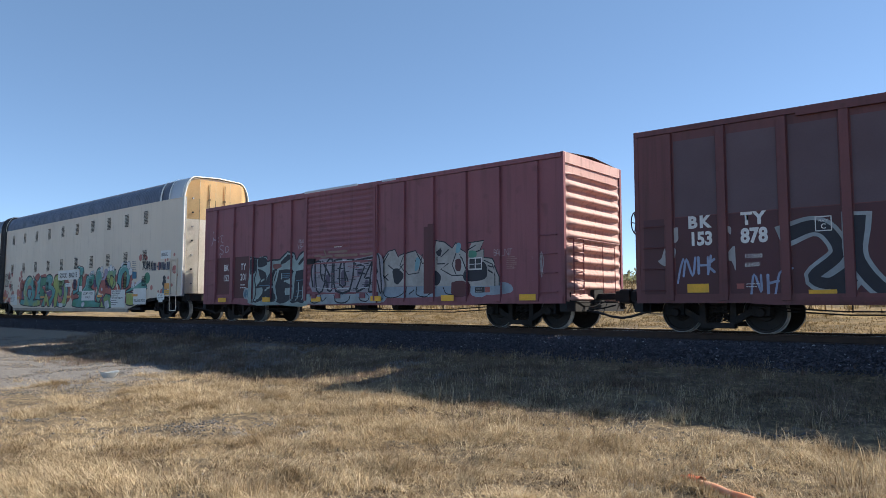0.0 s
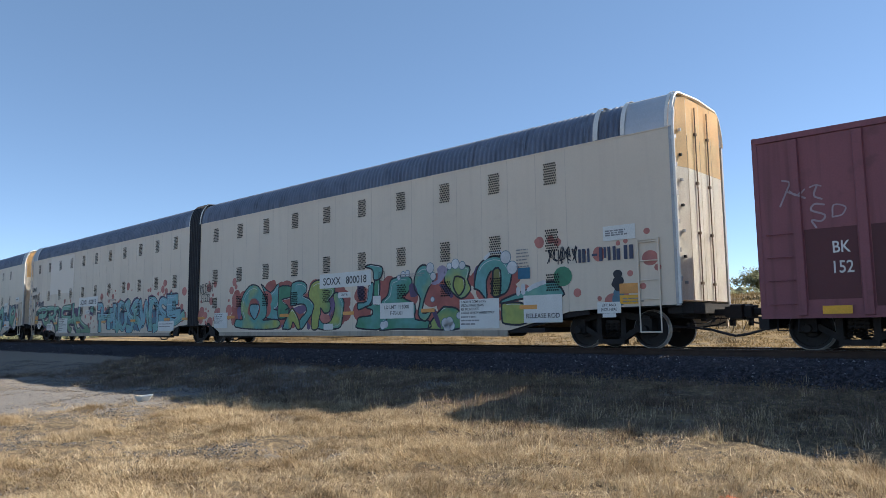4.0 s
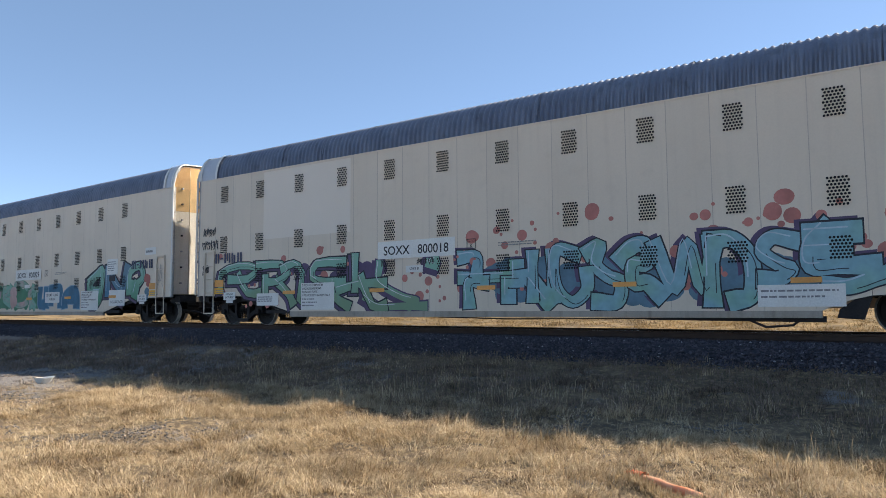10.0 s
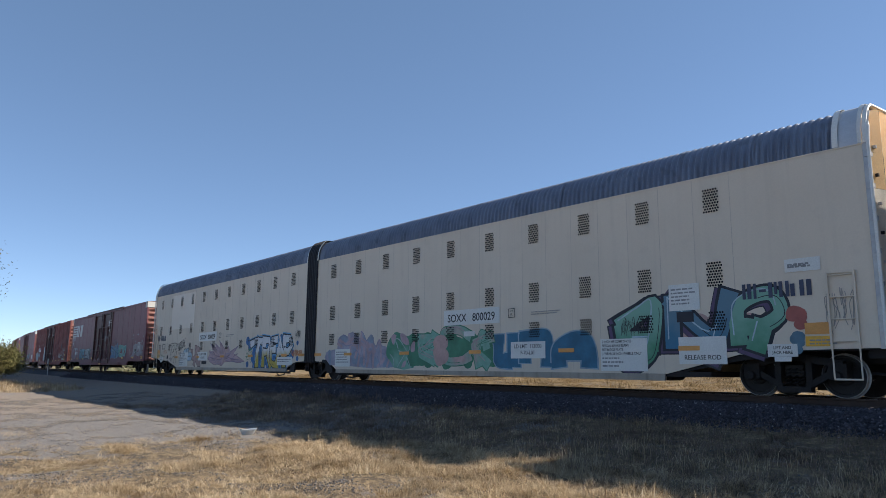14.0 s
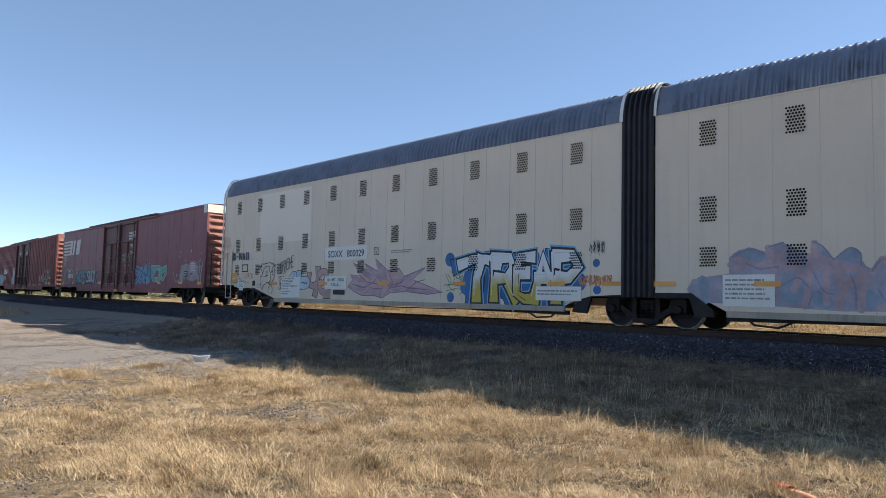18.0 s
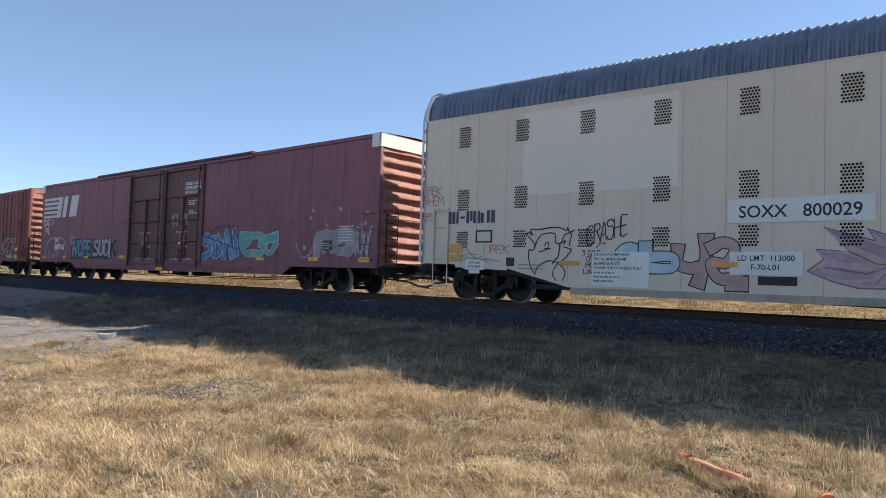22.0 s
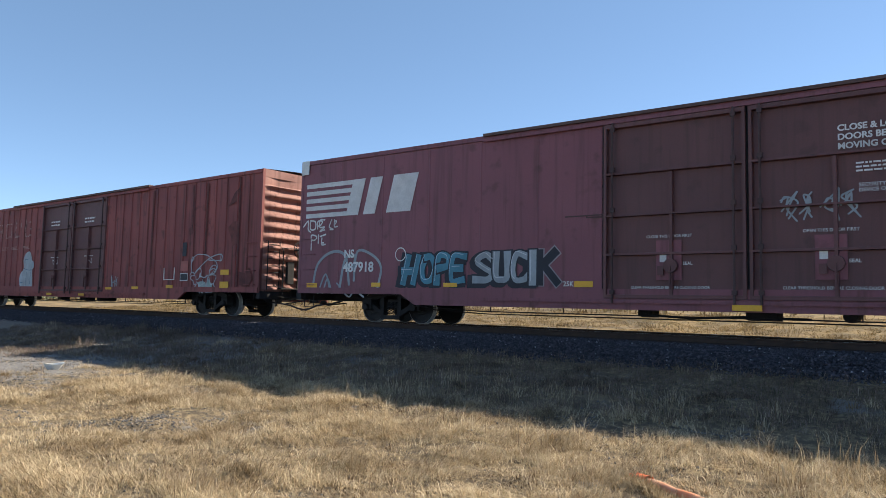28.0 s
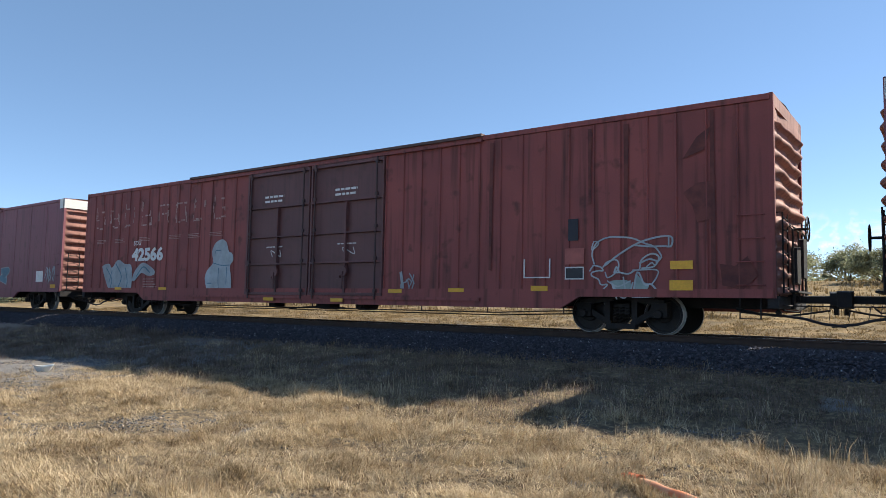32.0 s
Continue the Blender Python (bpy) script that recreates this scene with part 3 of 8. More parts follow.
def end_ladder(parent, x, s, y, z0, z1, mat, n=6, w=0.5):
    bm = bmesh.new()
    for dy in (-w / 2, w / 2):
        tube(bm, [(x, y + dy, z0), (x + s * 0.14, y + dy, z0), (x + s * 0.14, y + dy, z1), (x, y + dy, z1)], 0.018)
    for k in range(n):
        z = z0 + (k + 0.5) * (z1 - z0) / n
        tube(bm, [(x + s * 0.14, y - w / 2, z), (x + s * 0.14, y + w / 2, z)], 0.014)
    return part("end_ladder", bm, mat, parent)


def stirrup(parent, x, mat=None):
    """A step below the sill."""
    part("sill_step", tube(bmesh.new(), [(x - 0.2, -HALF + 0.05, 0.95), (x - 0.2, -HALF + 0.02, 0.42), (x + 0.2, -HALF + 0.02, 0.42), (x + 0.2, -HALF + 0.05, 0.95)], 0.02), mat or BLACK, parent)


def patch(parent, x0, x1, z0, z1, mat, name="reflector", lift=0.008, label="", y=-HALF):
    """A thin plate on the near side."""
    bm = bmesh.new()
    box(bm, min(x0, x1), max(x0, x1), y - lift, y - lift + 0.005, min(z0, z1), max(z0, z1))
    return part(name, bm, mat, parent, label)


def boxcar_shell(car, L, top, sill, drop, inset, side, posts, door, end_mat, skip=(), post_w=0.11, post_out=0.05, ribs=9, dent=0.0, y=-HALF):
    """The steel shell: side panels between posts, sills, roof, ends, trucks. posts: places along x; door: (x0, x1)."""
    edges = [-L / 2 + 0.02, *posts, L / 2 - 0.02]
    for a, b in zip(edges, edges[1:]):
        if door[0] - 0.01 <= (a + b) / 2 <= door[1] + 0.01:
            continue
        bm = bmesh.new()
        box(bm, a + 0.004, b - 0.004, y, y + 0.05, sill, top - 0.16)
        part("side_panel", bm, side, car)
    for x in posts:
        if door[0] + 0.05 < x < door[1] - 0.05 or x in skip:
            continue
        bm = bmesh.new()
        box(bm, x - post_w / 2, x + post_w / 2, y - post_out, y, sill + 0.02, top - 0.16, 0.018)
        part("side_post", bm, side, car)
    bm = bmesh.new()
    box(bm, -L / 2, L / 2, y - 0.035, y + 0.06, top - 0.16, top - 0.02, 0.01)
    part("top_chord", bm, side, car)
    bm = bmesh.new()
    a = L / 2 - inset - 1.3
    plate(bm, [(-L / 2, sill - 0.02), (-a - 0.5, sill - 0.02), (-a, drop), (a, drop), (a + 0.5, sill - 0.02), (L / 2, sill - 0.02), (L / 2, sill + 0.16), (-L / 2, sill + 0.16)], y - 0.04, y + 0.05)
    part("side_sill", bm, side, car)
    bm = bmesh.new()
    box(bm, -L / 2 + 0.02, L / 2 - 0.02, HALF - 0.05, HALF, drop, top - 0.02)
    part("far_side_wall", bm, side, car)
    bm = bmesh.new()
    box(bm, -L / 2 + 0.05, L / 2 - 0.05, -HALF + 0.06, HALF - 0.06, sill + 0.02, sill + 0.10)
    part("car_floor", bm, BLACK, car)
    bm = bmesh.new()
    rows = []
    n = int(L / 0.55)
    for i in range(n + 1):
        x = -L / 2 + i * L / n
        lift = 0.03 if i % 2 else 0.0
        rows.append([(x, yy, z + lift * (abs(yy) < 1.0)) for yy, z in ((-HALF - 0.02, top - 0.03), (-HALF + 0.25, top + 0.01), (0, top + 0.07), (HALF - 0.25, top + 0.01), (HALF + 0.02, top - 0.03))])
    sheet(bm, rows)
    part("roof", bm, ROOF_RED, car)
    for s in (-1, 1):
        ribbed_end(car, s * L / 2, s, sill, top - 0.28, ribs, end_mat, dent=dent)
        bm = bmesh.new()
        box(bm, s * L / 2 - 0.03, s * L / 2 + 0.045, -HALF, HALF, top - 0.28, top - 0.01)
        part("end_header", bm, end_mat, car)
        for yy in (-HALF, HALF - 0.09):
            bm = bmesh.new()
            box(bm, s * L / 2 - 0.05, s * L / 2 + 0.05, yy - 0.01, yy + 0.09, sill - 0.02, top - 0.02)
            part("corner_post", bm, side, car)
        bm = bmesh.new()
        box(bm, s * L / 2 - 0.12, s * L / 2 + 0.08, -HALF + 0.02, HALF - 0.02, sill - 0.22, sill + 0.03)
        part("end_sill", bm, BLACK, car)
        coupler(car, s * L / 2, s, 1.08 if L > 20 else 0.98)
        truck(car, s * (L / 2 - inset))
        stirrup(car, s * (L / 2 - 0.45))
    underframe(car, L, drop, inset)


def youngstown_door(car, x0, x1, z0, z1, side):
    """A sliding door of horizontally pressed panels, with its track, latch and rollers."""
    bm = bmesh.new()
    rows = []
    n = 20
    for i in range(n * 4 + 1):
        u = i / (n * 4)
        out = 0.022 * (1 if (i % 4) in (1, 2) else 0)
        rows.append([(x, -HALF - 0.035 - out, z0 + u * (z1 - z0)) for x in (x0, x0 + 0.02, x1 - 0.02, x1)])
    sheet(bm, rows)
    bmesh.ops.recalc_face_normals(bm, faces=bm.faces)
    box(bm, x0, x1, -HALF - 0.03, -HALF + 0.02, z0, z1)
    dr = part("sliding_door", bm, side, car, "horizontally corrugated steel sliding door")
    for x in (x0 - 0.03, x1 - 0.03):
        bm = bmesh.new()
        box(bm, x, x + 0.09, -HALF - 0.10, -HALF, z0 - 0.03, z1 + 0.03, 0.01)
        part("door_post", bm, side, dr)
    for z, h in ((z1, 0.1), (z0 - 0.1, 0.09), ((z0 + z1) / 2 - 0.55, 0.05)):
        bm = bmesh.new()
        box(bm, x0 - (2.9 if h > 0.06 else 0), x1 + 0.1, -HALF - 0.085, -HALF - 0.02, z, z + h)
        part("door_track", bm, side, dr)
    for x in (x0 + 0.5, (x0 + x1) / 2, x1 - 0.5):
        bm = bmesh.new()
        box(bm, x - 0.12, x + 0.12, -HALF - 0.12, -HALF - 0.04, z0 + 0.05, z0 + 0.22, 0.02)
        part("door_roller", bm, side, dr)
    bm = bmesh.new()
    box(bm, x0 + 0.1, x0 + 0.5, -HALF - 0.11, -HALF - 0.05, z0 + 1.2, z0 + 1.4, 0.02)
    part("door_latch", bm, BLACK, dr)


def plug_door(car, x0, x1, z0, z1, mat):
    """A framed plug door: stiles, belts, locking bars, gear box, hanging cranks."""
    bm = bmesh.new()
    box(bm, x0, x1, -HALF + 0.035, -HALF + 0.08, z0, z1)
    dr = part("plug_door", bm, mat, car, "flat framed steel plug door with lock bars")
    # black strips put in for the shade in the gaps at the door's edges
    for x in (x0 - 0.05, x1 + 0.01):
        bm = bmesh.new()
        box(bm, x, x + 0.04, -HALF - 0.012, -HALF + 0.03, z0 - 0.02, z1 + 0.02)
        part("door_seal", bm, BLACK, dr)
    h = z1 - z0
    for z, t in ((z0, 0.10), (z0 + h * 0.24, 0.07), (z0 + h * 0.46, 0.06), (z0 + h * 0.70, 0.07), (z1 - 0.12, 0.12)):
        bm = bmesh.new()
        box(bm, x0, x1, -HALF - 0.085, -HALF + 0.035, z, z + t, 0.012)
        part("door_belt", bm, mat, dr)
    for x in (x0, (x0 + x1) / 2 - 0.04, x1 - 0.09):
        bm = bmesh.new()
        box(bm, x, x + 0.09, -HALF - 0.075, -HALF + 0.035, z0, z1 if abs(x - (x0 + x1) / 2) > 0.5 else z0 + h * 0.70, 0.012)
        part("door_stile", bm, mat, dr)
    for x in (x0 + 0.24, x1 - 0.24):
        bm = bmesh.new()
        tube(bm, [(x, -HALF - 0.125, z0 - 0.1), (x, -HALF - 0.125, z1)], 0.026, 8)
        for k in range(5):
            z = z0 + 0.15 + k * (h - 0.3) / 4
            box(bm, x - 0.05, x + 0.05, -HALF - 0.15, -HALF - 0.08, z - 0.05, z + 0.05)
        part("lock_bar", bm, LOCK, dr)
    bm = bmesh.new()
    xm = (x0 + x1) / 2
    turned(bm, [(0.01, -HALF - 0.13), (0.15, -HALF - 0.13), (0.16, -HALF - 0.06)], (xm, 0, z0 + h * 0.18), 14)
    box(bm, xm - 0.015, xm + 0.015, -HALF - 0.16, -HALF - 0.12, z0 + h * 0.05, z0 + h * 0.18)
    box(bm, xm - 0.3, xm - 0.16, -HALF - 0.075, -HALF - 0.03, z0 + h * 0.13, z0 + h * 0.18)
    part("door_gear", bm, mat, dr)
    return dr

# ---- paint on the cars: lettering, placards, graffiti ----


def lettering(parent, text, x, z, size, mat, name="lettering", lift=0.012, wide=1.0, slant=0.0, bold=0.0, y=-HALF, align="LEFT"):
    """Painted words on the near side; z is the base line."""
    cu = bpy.data.curves.new(name, "FONT")
    cu.body, cu.size, cu.align_x, cu.shear, cu.offset = text, size, align, slant, bold + 0.012 * size
    cu.resolution_u = 3
    tmp = bpy.data.objects.new(name, cu)
    me = bpy.data.meshes.new_from_object(tmp)
    bpy.data.objects.remove(tmp)
    bpy.data.curves.remove(cu)
    me.materials.clear()
    me.materials.append(mat)
    ob = new(name, me)
    ob.parent, ob.matrix_basis = parent, pose(x, y - lift, z, 90) @ Matrix.Diagonal((wide, 1, 1, 1))
    return ob


def bars(parent, x, z, rows, w, h, mat, gap=None, lift=0.014, name="small_print", y=-HALF, seed=1):
    """Lines of small print that nobody could read."""
    rnd = random.Random(seed)
    bm = bmesh.new()
    mat = INK_FAINT if mat is INK else mat
    gap = gap or h * 0.75
    for k in range(rows):
        at = x
        end = x + w * rnd.uniform(0.7, 1.0)
        while at < end:
            n = rnd.uniform(0.6, 2.4) * h * 1.3
            zz = z - k * (h + gap)
            box(bm, at, min(end, at + n), y - lift, y - lift + 0.003, zz, zz + h * 0.75)
            at += n + h * 0.5
    return tagged(part(name, bm, mat, parent), kind="stuff")


def placard(car, x0, x1, z0, z1, lines=(), mat=None, y=-HALF, small=0):
    """A white sticker with black words."""
    p = patch(car, x0, x1, z0, z1, mat or WHITE, "placard", 0.019, "white sticker with black lettering", y)
    h = (z1 - z0) / (len(lines) + 0.6) if lines else 0
    for k, t in enumerate(lines):
        if not t:
            continue
        size = h * 0.86
        lettering(p, t, (x0 + x1) / 2, z1 - (k + 1) * h, size, INK, lift=0.022, wide=min(1.0, (x1 - x0) * 0.9 / (0.56 * size * len(t))), y=y, align="CENTER")
    if small:
        bars(p, x0 + 0.06, z1 - 0.14, small, (x1 - x0) - 0.16, 0.05, INK, (z1 - z0 - 0.2) / small - 0.05, 0.022, y=y, seed=small)
    return p


def curve_of(pts, n=7):
    """A smooth line through a few points."""
    p = [Vector((*q, 0)) for q in pts]
    if len(p) < 3:
        return [Vector(q) for q in p]
    p = [2 * p[0] - p[1], *p, 2 * p[-1] - p[-2]]
    out = []
    for a, b, c, d in zip(p, p[1:], p[2:], p[3:]):
        for i in range(n):
            t = i / n
            out.append(0.5 * (2 * b + (c - a) * t + (2 * a - 5 * b + 4 * c - d) * t * t + (3 * b - a - 3 * c + d) * t ** 3))
    return [*out, p[-2]]


def ribbon(bm, line, w, y, flare=0.0):
    """A sprayed stroke of width w at depth y, with round ends, or square and flared ones."""
    n = len(line)
    if flare and n > 1:
        line = [line[0] + (line[0] - line[1]).normalized() * w * 0.42, *line[1:-1], line[-1] + (line[-1] - line[-2]).normalized() * w * 0.42]
    left, right = [], []
    for i, p in enumerate(line):
        d = line[min(i + 1, n - 1)] - line[max(i - 1, 0)]
        d = d.normalized() if d.length > 1e-6 else Vector((1, 0, 0))
        o = Vector((-d.y, d.x, 0)) * w / 2 * (1 - 0.3 * flare + flare * abs(2 * i / max(1, n - 1) - 1) ** 3)
        deep = y - 0.0009 * i / max(1, n - 1)
        left.append(bm.verts.new((p.x + o.x, deep, p.y + o.y)))
        right.append(bm.verts.new((p.x - o.x, deep, p.y - o.y)))
    for i in range(n - 1):
        bm.faces.new((left[i], right[i], right[i + 1], left[i + 1]))
    for j, (p, q) in enumerate(() if flare else ((line[0], 1), (line[-1], 2))):
        disc(bm, p.x, p.y, w / 2, y - 0.0006 - 0.0006 * j, 10)


def disc(bm, x, z, r, y, n=12, squash=1.0):
    bm.faces.new([bm.verts.new((x + r * math.cos(k * math.tau / n), y, z + r * squash * math.sin(k * math.tau / n))) for k in range(n)])


GLYPHS = {
    "T": "06-46 26-20", "R": "00-06 06-36-45-34-04 24-40", "E": "46-06-00-40 03-33", "K": "00-06 46-03-40", "P": "00-06-36-45-34-04",
    "H": "00-06 40-46 03-43", "O": "16-05-01-10-30-41-45-36-16", "S": "45-36-16-05-14-34-42-30-10-01", "U": "06-01-10-30-41-46",
    "C": "45-36-16-05-01-10-30-41", "Q": "16-05-01-10-30-41-45-36-16 22-40", "N": "00-06-40-46", "W": "06-10-24-30-46", "L": "06-00-40",
    "V": "06-20-46", "A": "00-26-40 12-32", "M": "00-06-23-46-40", "I": "20-26", "J": "16-46-41-30-10-01", "0": "16-05-01-10-30-41-45-36-16 23-24", "G": "45-36-16-05-01-10-30-41-43-23", "F": "46-06-00 03-33", "Z": "06-46-00-40", "Y": "06-23-46 23-20", "3": "06-46-24-43-41-30-00", "B": "00-06-35-03-41-00", "D": "00-06-36-44-42-30-00", "X": "00-46 06-40",
}


def strokes_of(ch, rnd):
    """The strokes of a letter on a 4 by 6 grid; a loose flourish for anything else."""
    if ch in GLYPHS:
        return [[(int(q[0]) / 4, int(q[1]) / 6) for q in s.split("-")] for s in GLYPHS[ch].split()]
    return [[(rnd.uniform(0, 1), rnd.uniform(0, 0.35)), (rnd.uniform(0, 1), rnd.uniform(0.3, 0.7)), (rnd.uniform(0, 1), rnd.uniform(0.65, 1)), (rnd.uniform(0, 1), rnd.uniform(0.2, 0.9))] for _ in range(3)]


SPRAYS = {}
SPRAYED = {}


def spray(name, c):
    if name not in SPRAYS:
        SPRAYS[name] = material(name + "_spray_paint", c, tuple(v * 0.72 for v in c), 2.2, 0.55, bump=0.03, spread=0.03, fine=12)
        SPRAYED[SPRAYS[name].name] = c
    return SPRAYS[name]


def blended(a, b):
    """Two sprayed colours that run into each other."""
    name = a.name + "_into_" + b.name
    if name in bpy.data.materials:
        return bpy.data.materials[name]
    m = bpy.data.materials.new(name)
    m.use_nodes = True
    nodes, link = m.node_tree.nodes, m.node_tree.links.new
    n = nodes.new("ShaderNodeTexNoise")
    n.inputs["Scale"].default_value, n.inputs["Detail"].default_value = 0.9, 2
    link(nodes.new("ShaderNodeTexCoord").outputs["Object"], n.inputs["Vector"])
    ramp = nodes.new("ShaderNodeValToRGB")
    for e, c, p in zip(ramp.color_ramp.elements, (a, b), (0.48, 0.68)):
        e.position, e.color = p, (*SPRAYED[c.name], 1)
    fine = nodes.new("ShaderNodeTexNoise")
    fine.inputs["Scale"].default_value, fine.inputs["Detail"].default_value = 6.0, 4
    link(nodes.new("ShaderNodeTexCoord").outputs["Object"], fine.inputs["Vector"])
    worn = nodes.new("ShaderNodeMix")
    worn.data_type, worn.blend_type = "RGBA", "MULTIPLY"
    worn.inputs[0].default_value = 0.45
    link(n.outputs[0], ramp.inputs[0])
    link(ramp.outputs[0], worn.inputs[6])
    link(fine.outputs[0], worn.inputs[7])
    up = nodes.new("ShaderNodeHueSaturation")
    up.inputs["Value"].default_value = 1.25
    link(worn.outputs[2], up.inputs["Color"])
    link(up.outputs[0], nodes["Principled BSDF"].inputs["Base Color"])
    nodes["Principled BSDF"].inputs["Roughness"].default_value = 0.6
    return m


def graded(low, high, z0, z1):
    """Sprayed from one colour at the foot of the letters into another at their top."""
    name = "%s_up_to_%s_%d" % (low.name, high.name, round(z1 * 100))
    if name in bpy.data.materials:
        return bpy.data.materials[name]
    m = bpy.data.materials.new(name)
    m.use_nodes = True
    nodes, link = m.node_tree.nodes, m.node_tree.links.new
    co = nodes.new("ShaderNodeTexCoord").outputs["Object"]
    xyz = nodes.new("ShaderNodeSeparateXYZ")
    link(co, xyz.inputs[0])
    n = nodes.new("ShaderNodeTexNoise")
    n.inputs["Scale"].default_value, n.inputs["Detail"].default_value = 2.4, 5
    link(co, n.inputs["Vector"])
    level = nodes.new("ShaderNodeMapRange")
    for i, v in enumerate((z0, z1, -0.35, 0.75), 1):
        level.inputs[i].default_value = v
    level.clamp = False
    link(xyz.outputs[2], level.inputs[0])
    both = nodes.new("ShaderNodeMath")
    both.operation = "ADD"
    link(level.outputs[0], both.inputs[0])
    link(n.outputs[0], both.inputs[1])
    ramp = nodes.new("ShaderNodeValToRGB")
    for e, c, q in zip(ramp.color_ramp.elements, (low, high), (0.45, 0.95)):
        e.position, e.color = q, (*SPRAYED[c.name], 1)
    link(both.outputs[0], ramp.inputs[0])
    link(ramp.outputs[0], nodes["Principled BSDF"].inputs["Base Color"])
    nodes["Principled BSDF"].inputs["Roughness"].default_value = 0.6
    return m


def paint(car, lines, count, fill, edge, shine, fat, rim, halo, lift, y, drop, outline=None):
    """Lays the strokes of a piece: shadow, rim, fill and highlights, letter over letter. lines: (letter, stroke)."""
    layers = [("graffiti_shadow", halo, fat + rim * 1.2), ("graffiti_outline", outline, fat + rim * 2.3), ("graffiti_rim", edge, fat + rim), ("graffiti_fill", fill, fat), ("graffiti_shine", shine, max(0.018, fat * 0.09))]
    step = 0.0050 / count
    for name, mat, w in layers:
        if mat is None:
            continue
        if name == "graffiti_shadow" and rim >= 0.06:
            bm = bmesh.new()
            for j, (i, line) in enumerate(lines):
                ribbon(bm, [p + Vector((*drop, 0)) for p in line], w + 0.07, y - lift + 0.0006 - j * 0.00001, 0.3)
            part("graffiti_shadow_line", bm, edge, car)
        letters = {}
        for j, (i, line) in enumerate(lines):
            off = Vector((-fat * 0.32, fat * 0.30, 0)) if name == "graffiti_shine" else Vector((*drop, 0)) if name == "graffiti_shadow" else Vector()
            shape = [p + off for p in line]
            if name == "graffiti_shine":
                shape = shape[: max(3, len(shape) * 2 // 3)]
            # each letter lies over the one before it, rim and all
            over = {"graffiti_shadow": 0.0, "graffiti_outline": 0.0012, "graffiti_rim": 0.0022 + i * step, "graffiti_fill": 0.0022 + (i + 0.5) * step, "graffiti_shine": 0.0078}[name]
            bm = letters.setdefault(j if name == "graffiti_shine" else i, None) or bmesh.new()
            letters[j if name == "graffiti_shine" else i] = bm
            ribbon(bm, shape, w * (1 + 0.10 * math.sin(j * 2.1)) + (rim * 0.35 if name == "graffiti_rim" else 0), y - lift - over - (j % 9) * 0.00002, 0.0 if name == "graffiti_shine" else 0.3)
        for bm in letters.values():
            part(name, bm, mat, car)
    if shine and fat > 0.22:
        # thin dark strokes inside the fill
        for j, (i, line) in enumerate(lines):
            if len(line) > 5:
                off = Vector((fat * 0.24, -fat * 0.16, 0))
                bm = bmesh.new()
                ribbon(bm, [p + off for p in line[len(line) // 3: len(line) * 5 // 6]], 0.018, y - lift - 0.0080 - j * 0.00001)
                part("graffiti_detail", bm, edge, car)


def burner(car, letters, fill, edge, shine=None, fat=0.3, rim=0.08, halo=None, lift=0.0032, y=-HALF, drop=(-0.10, -0.06), outline=None, bend=5):
    """A piece with letters of its own: (strokes on a ten by ten grid, x0, x1, z0, z1) for each."""
    lines = []
    for i, (strokes, x0, x1, z0, z1) in enumerate(letters):
        for k in strokes.split():
            pts = [(x0 + (x1 - x0) * int(q[0]) / 9, z0 + fat / 2 + (z1 - z0 - fat) * int(q[1]) / 9) for q in k.split("-")]
            lines.append((i, curve_of(pts, bend)))
    paint(car, lines, len(letters), fill, edge, shine, fat, rim, halo, lift, y, drop, outline)


def piece(car, word, x0, x1, z0, z1, fill, edge, shine=None, fat=0.16, rim=0.06, seed=1, halo=None, lift=0.008, fill2=None, y=-HALF, drop=(-0.10, -0.06)):
    """A sprayed word: fat letters with a dark rim and a light streak on each."""
    rnd = random.Random(seed)
    cell = (x1 - x0) / len(word)
    lines = []
    for i, ch in enumerate(word):
        tilt, dz = rnd.uniform(-0.12, 0.12), rnd.uniform(-0.05, 0.05) * (z1 - z0)
        for s in strokes_of(ch, rnd):
            pts = []
            for u, v in s:
                uu = 0.04 + 0.92 * u + tilt * (v - 0.5) + rnd.uniform(-0.05, 0.05)
                pts.append((x0 + cell * (i + uu * 1.04), z0 + fat / 2 + (z1 - z0 - fat) * min(1, max(0, v + rnd.uniform(-0.03, 0.03))) + dz))
            lines.append((i, curve_of(pts, 5)))
    paint(car, lines, len(word), blended(fill, fill2) if fill2 else fill, edge, shine, fat, rim, halo, lift, y, drop)


def sketch(car, strokes, x0, x1, z0, z1, mat, w=0.03, lift=0.016, y=-HALF, name="graffiti_drawing", bend=6):
    """A line drawing: strokes on a ten by ten grid."""
    for j, k in enumerate(strokes.split()):
        bm = bmesh.new()
        ribbon(bm, curve_of([(x0 + (x1 - x0) * int(q[0]) / 9, z0 + (z1 - z0) * int(q[1]) / 9) for q in k.split("-")], bend), w, y - lift - 0.0001 * j)
        part(name, bm, mat, car)


def on_grid(text, x0, x1, z0, z1):
    """Points written as pairs of base-36 digits on a grid over a box."""
    return [(x0 + (x1 - x0) * int(q[0], 36) / 35, z0 + (z1 - z0) * int(q[1], 36) / 35) for q in text.split("-")]


def freehand(car, strokes, x0, x1, z0, z1, mat, w=0.03, lift=0.016, y=-HALF, name="graffiti_line", bend=4):
    """Thin sprayed lines on a fine grid, each stroke a part."""
    for j, k in enumerate(strokes.split()):
        bm = bmesh.new()
        ribbon(bm, curve_of(on_grid(k, x0, x1, z0, z1), bend), w * (1 + 0.15 * math.sin(j * 1.7)), y - lift - 0.00006 * j)
        part(name, bm, mat, car)


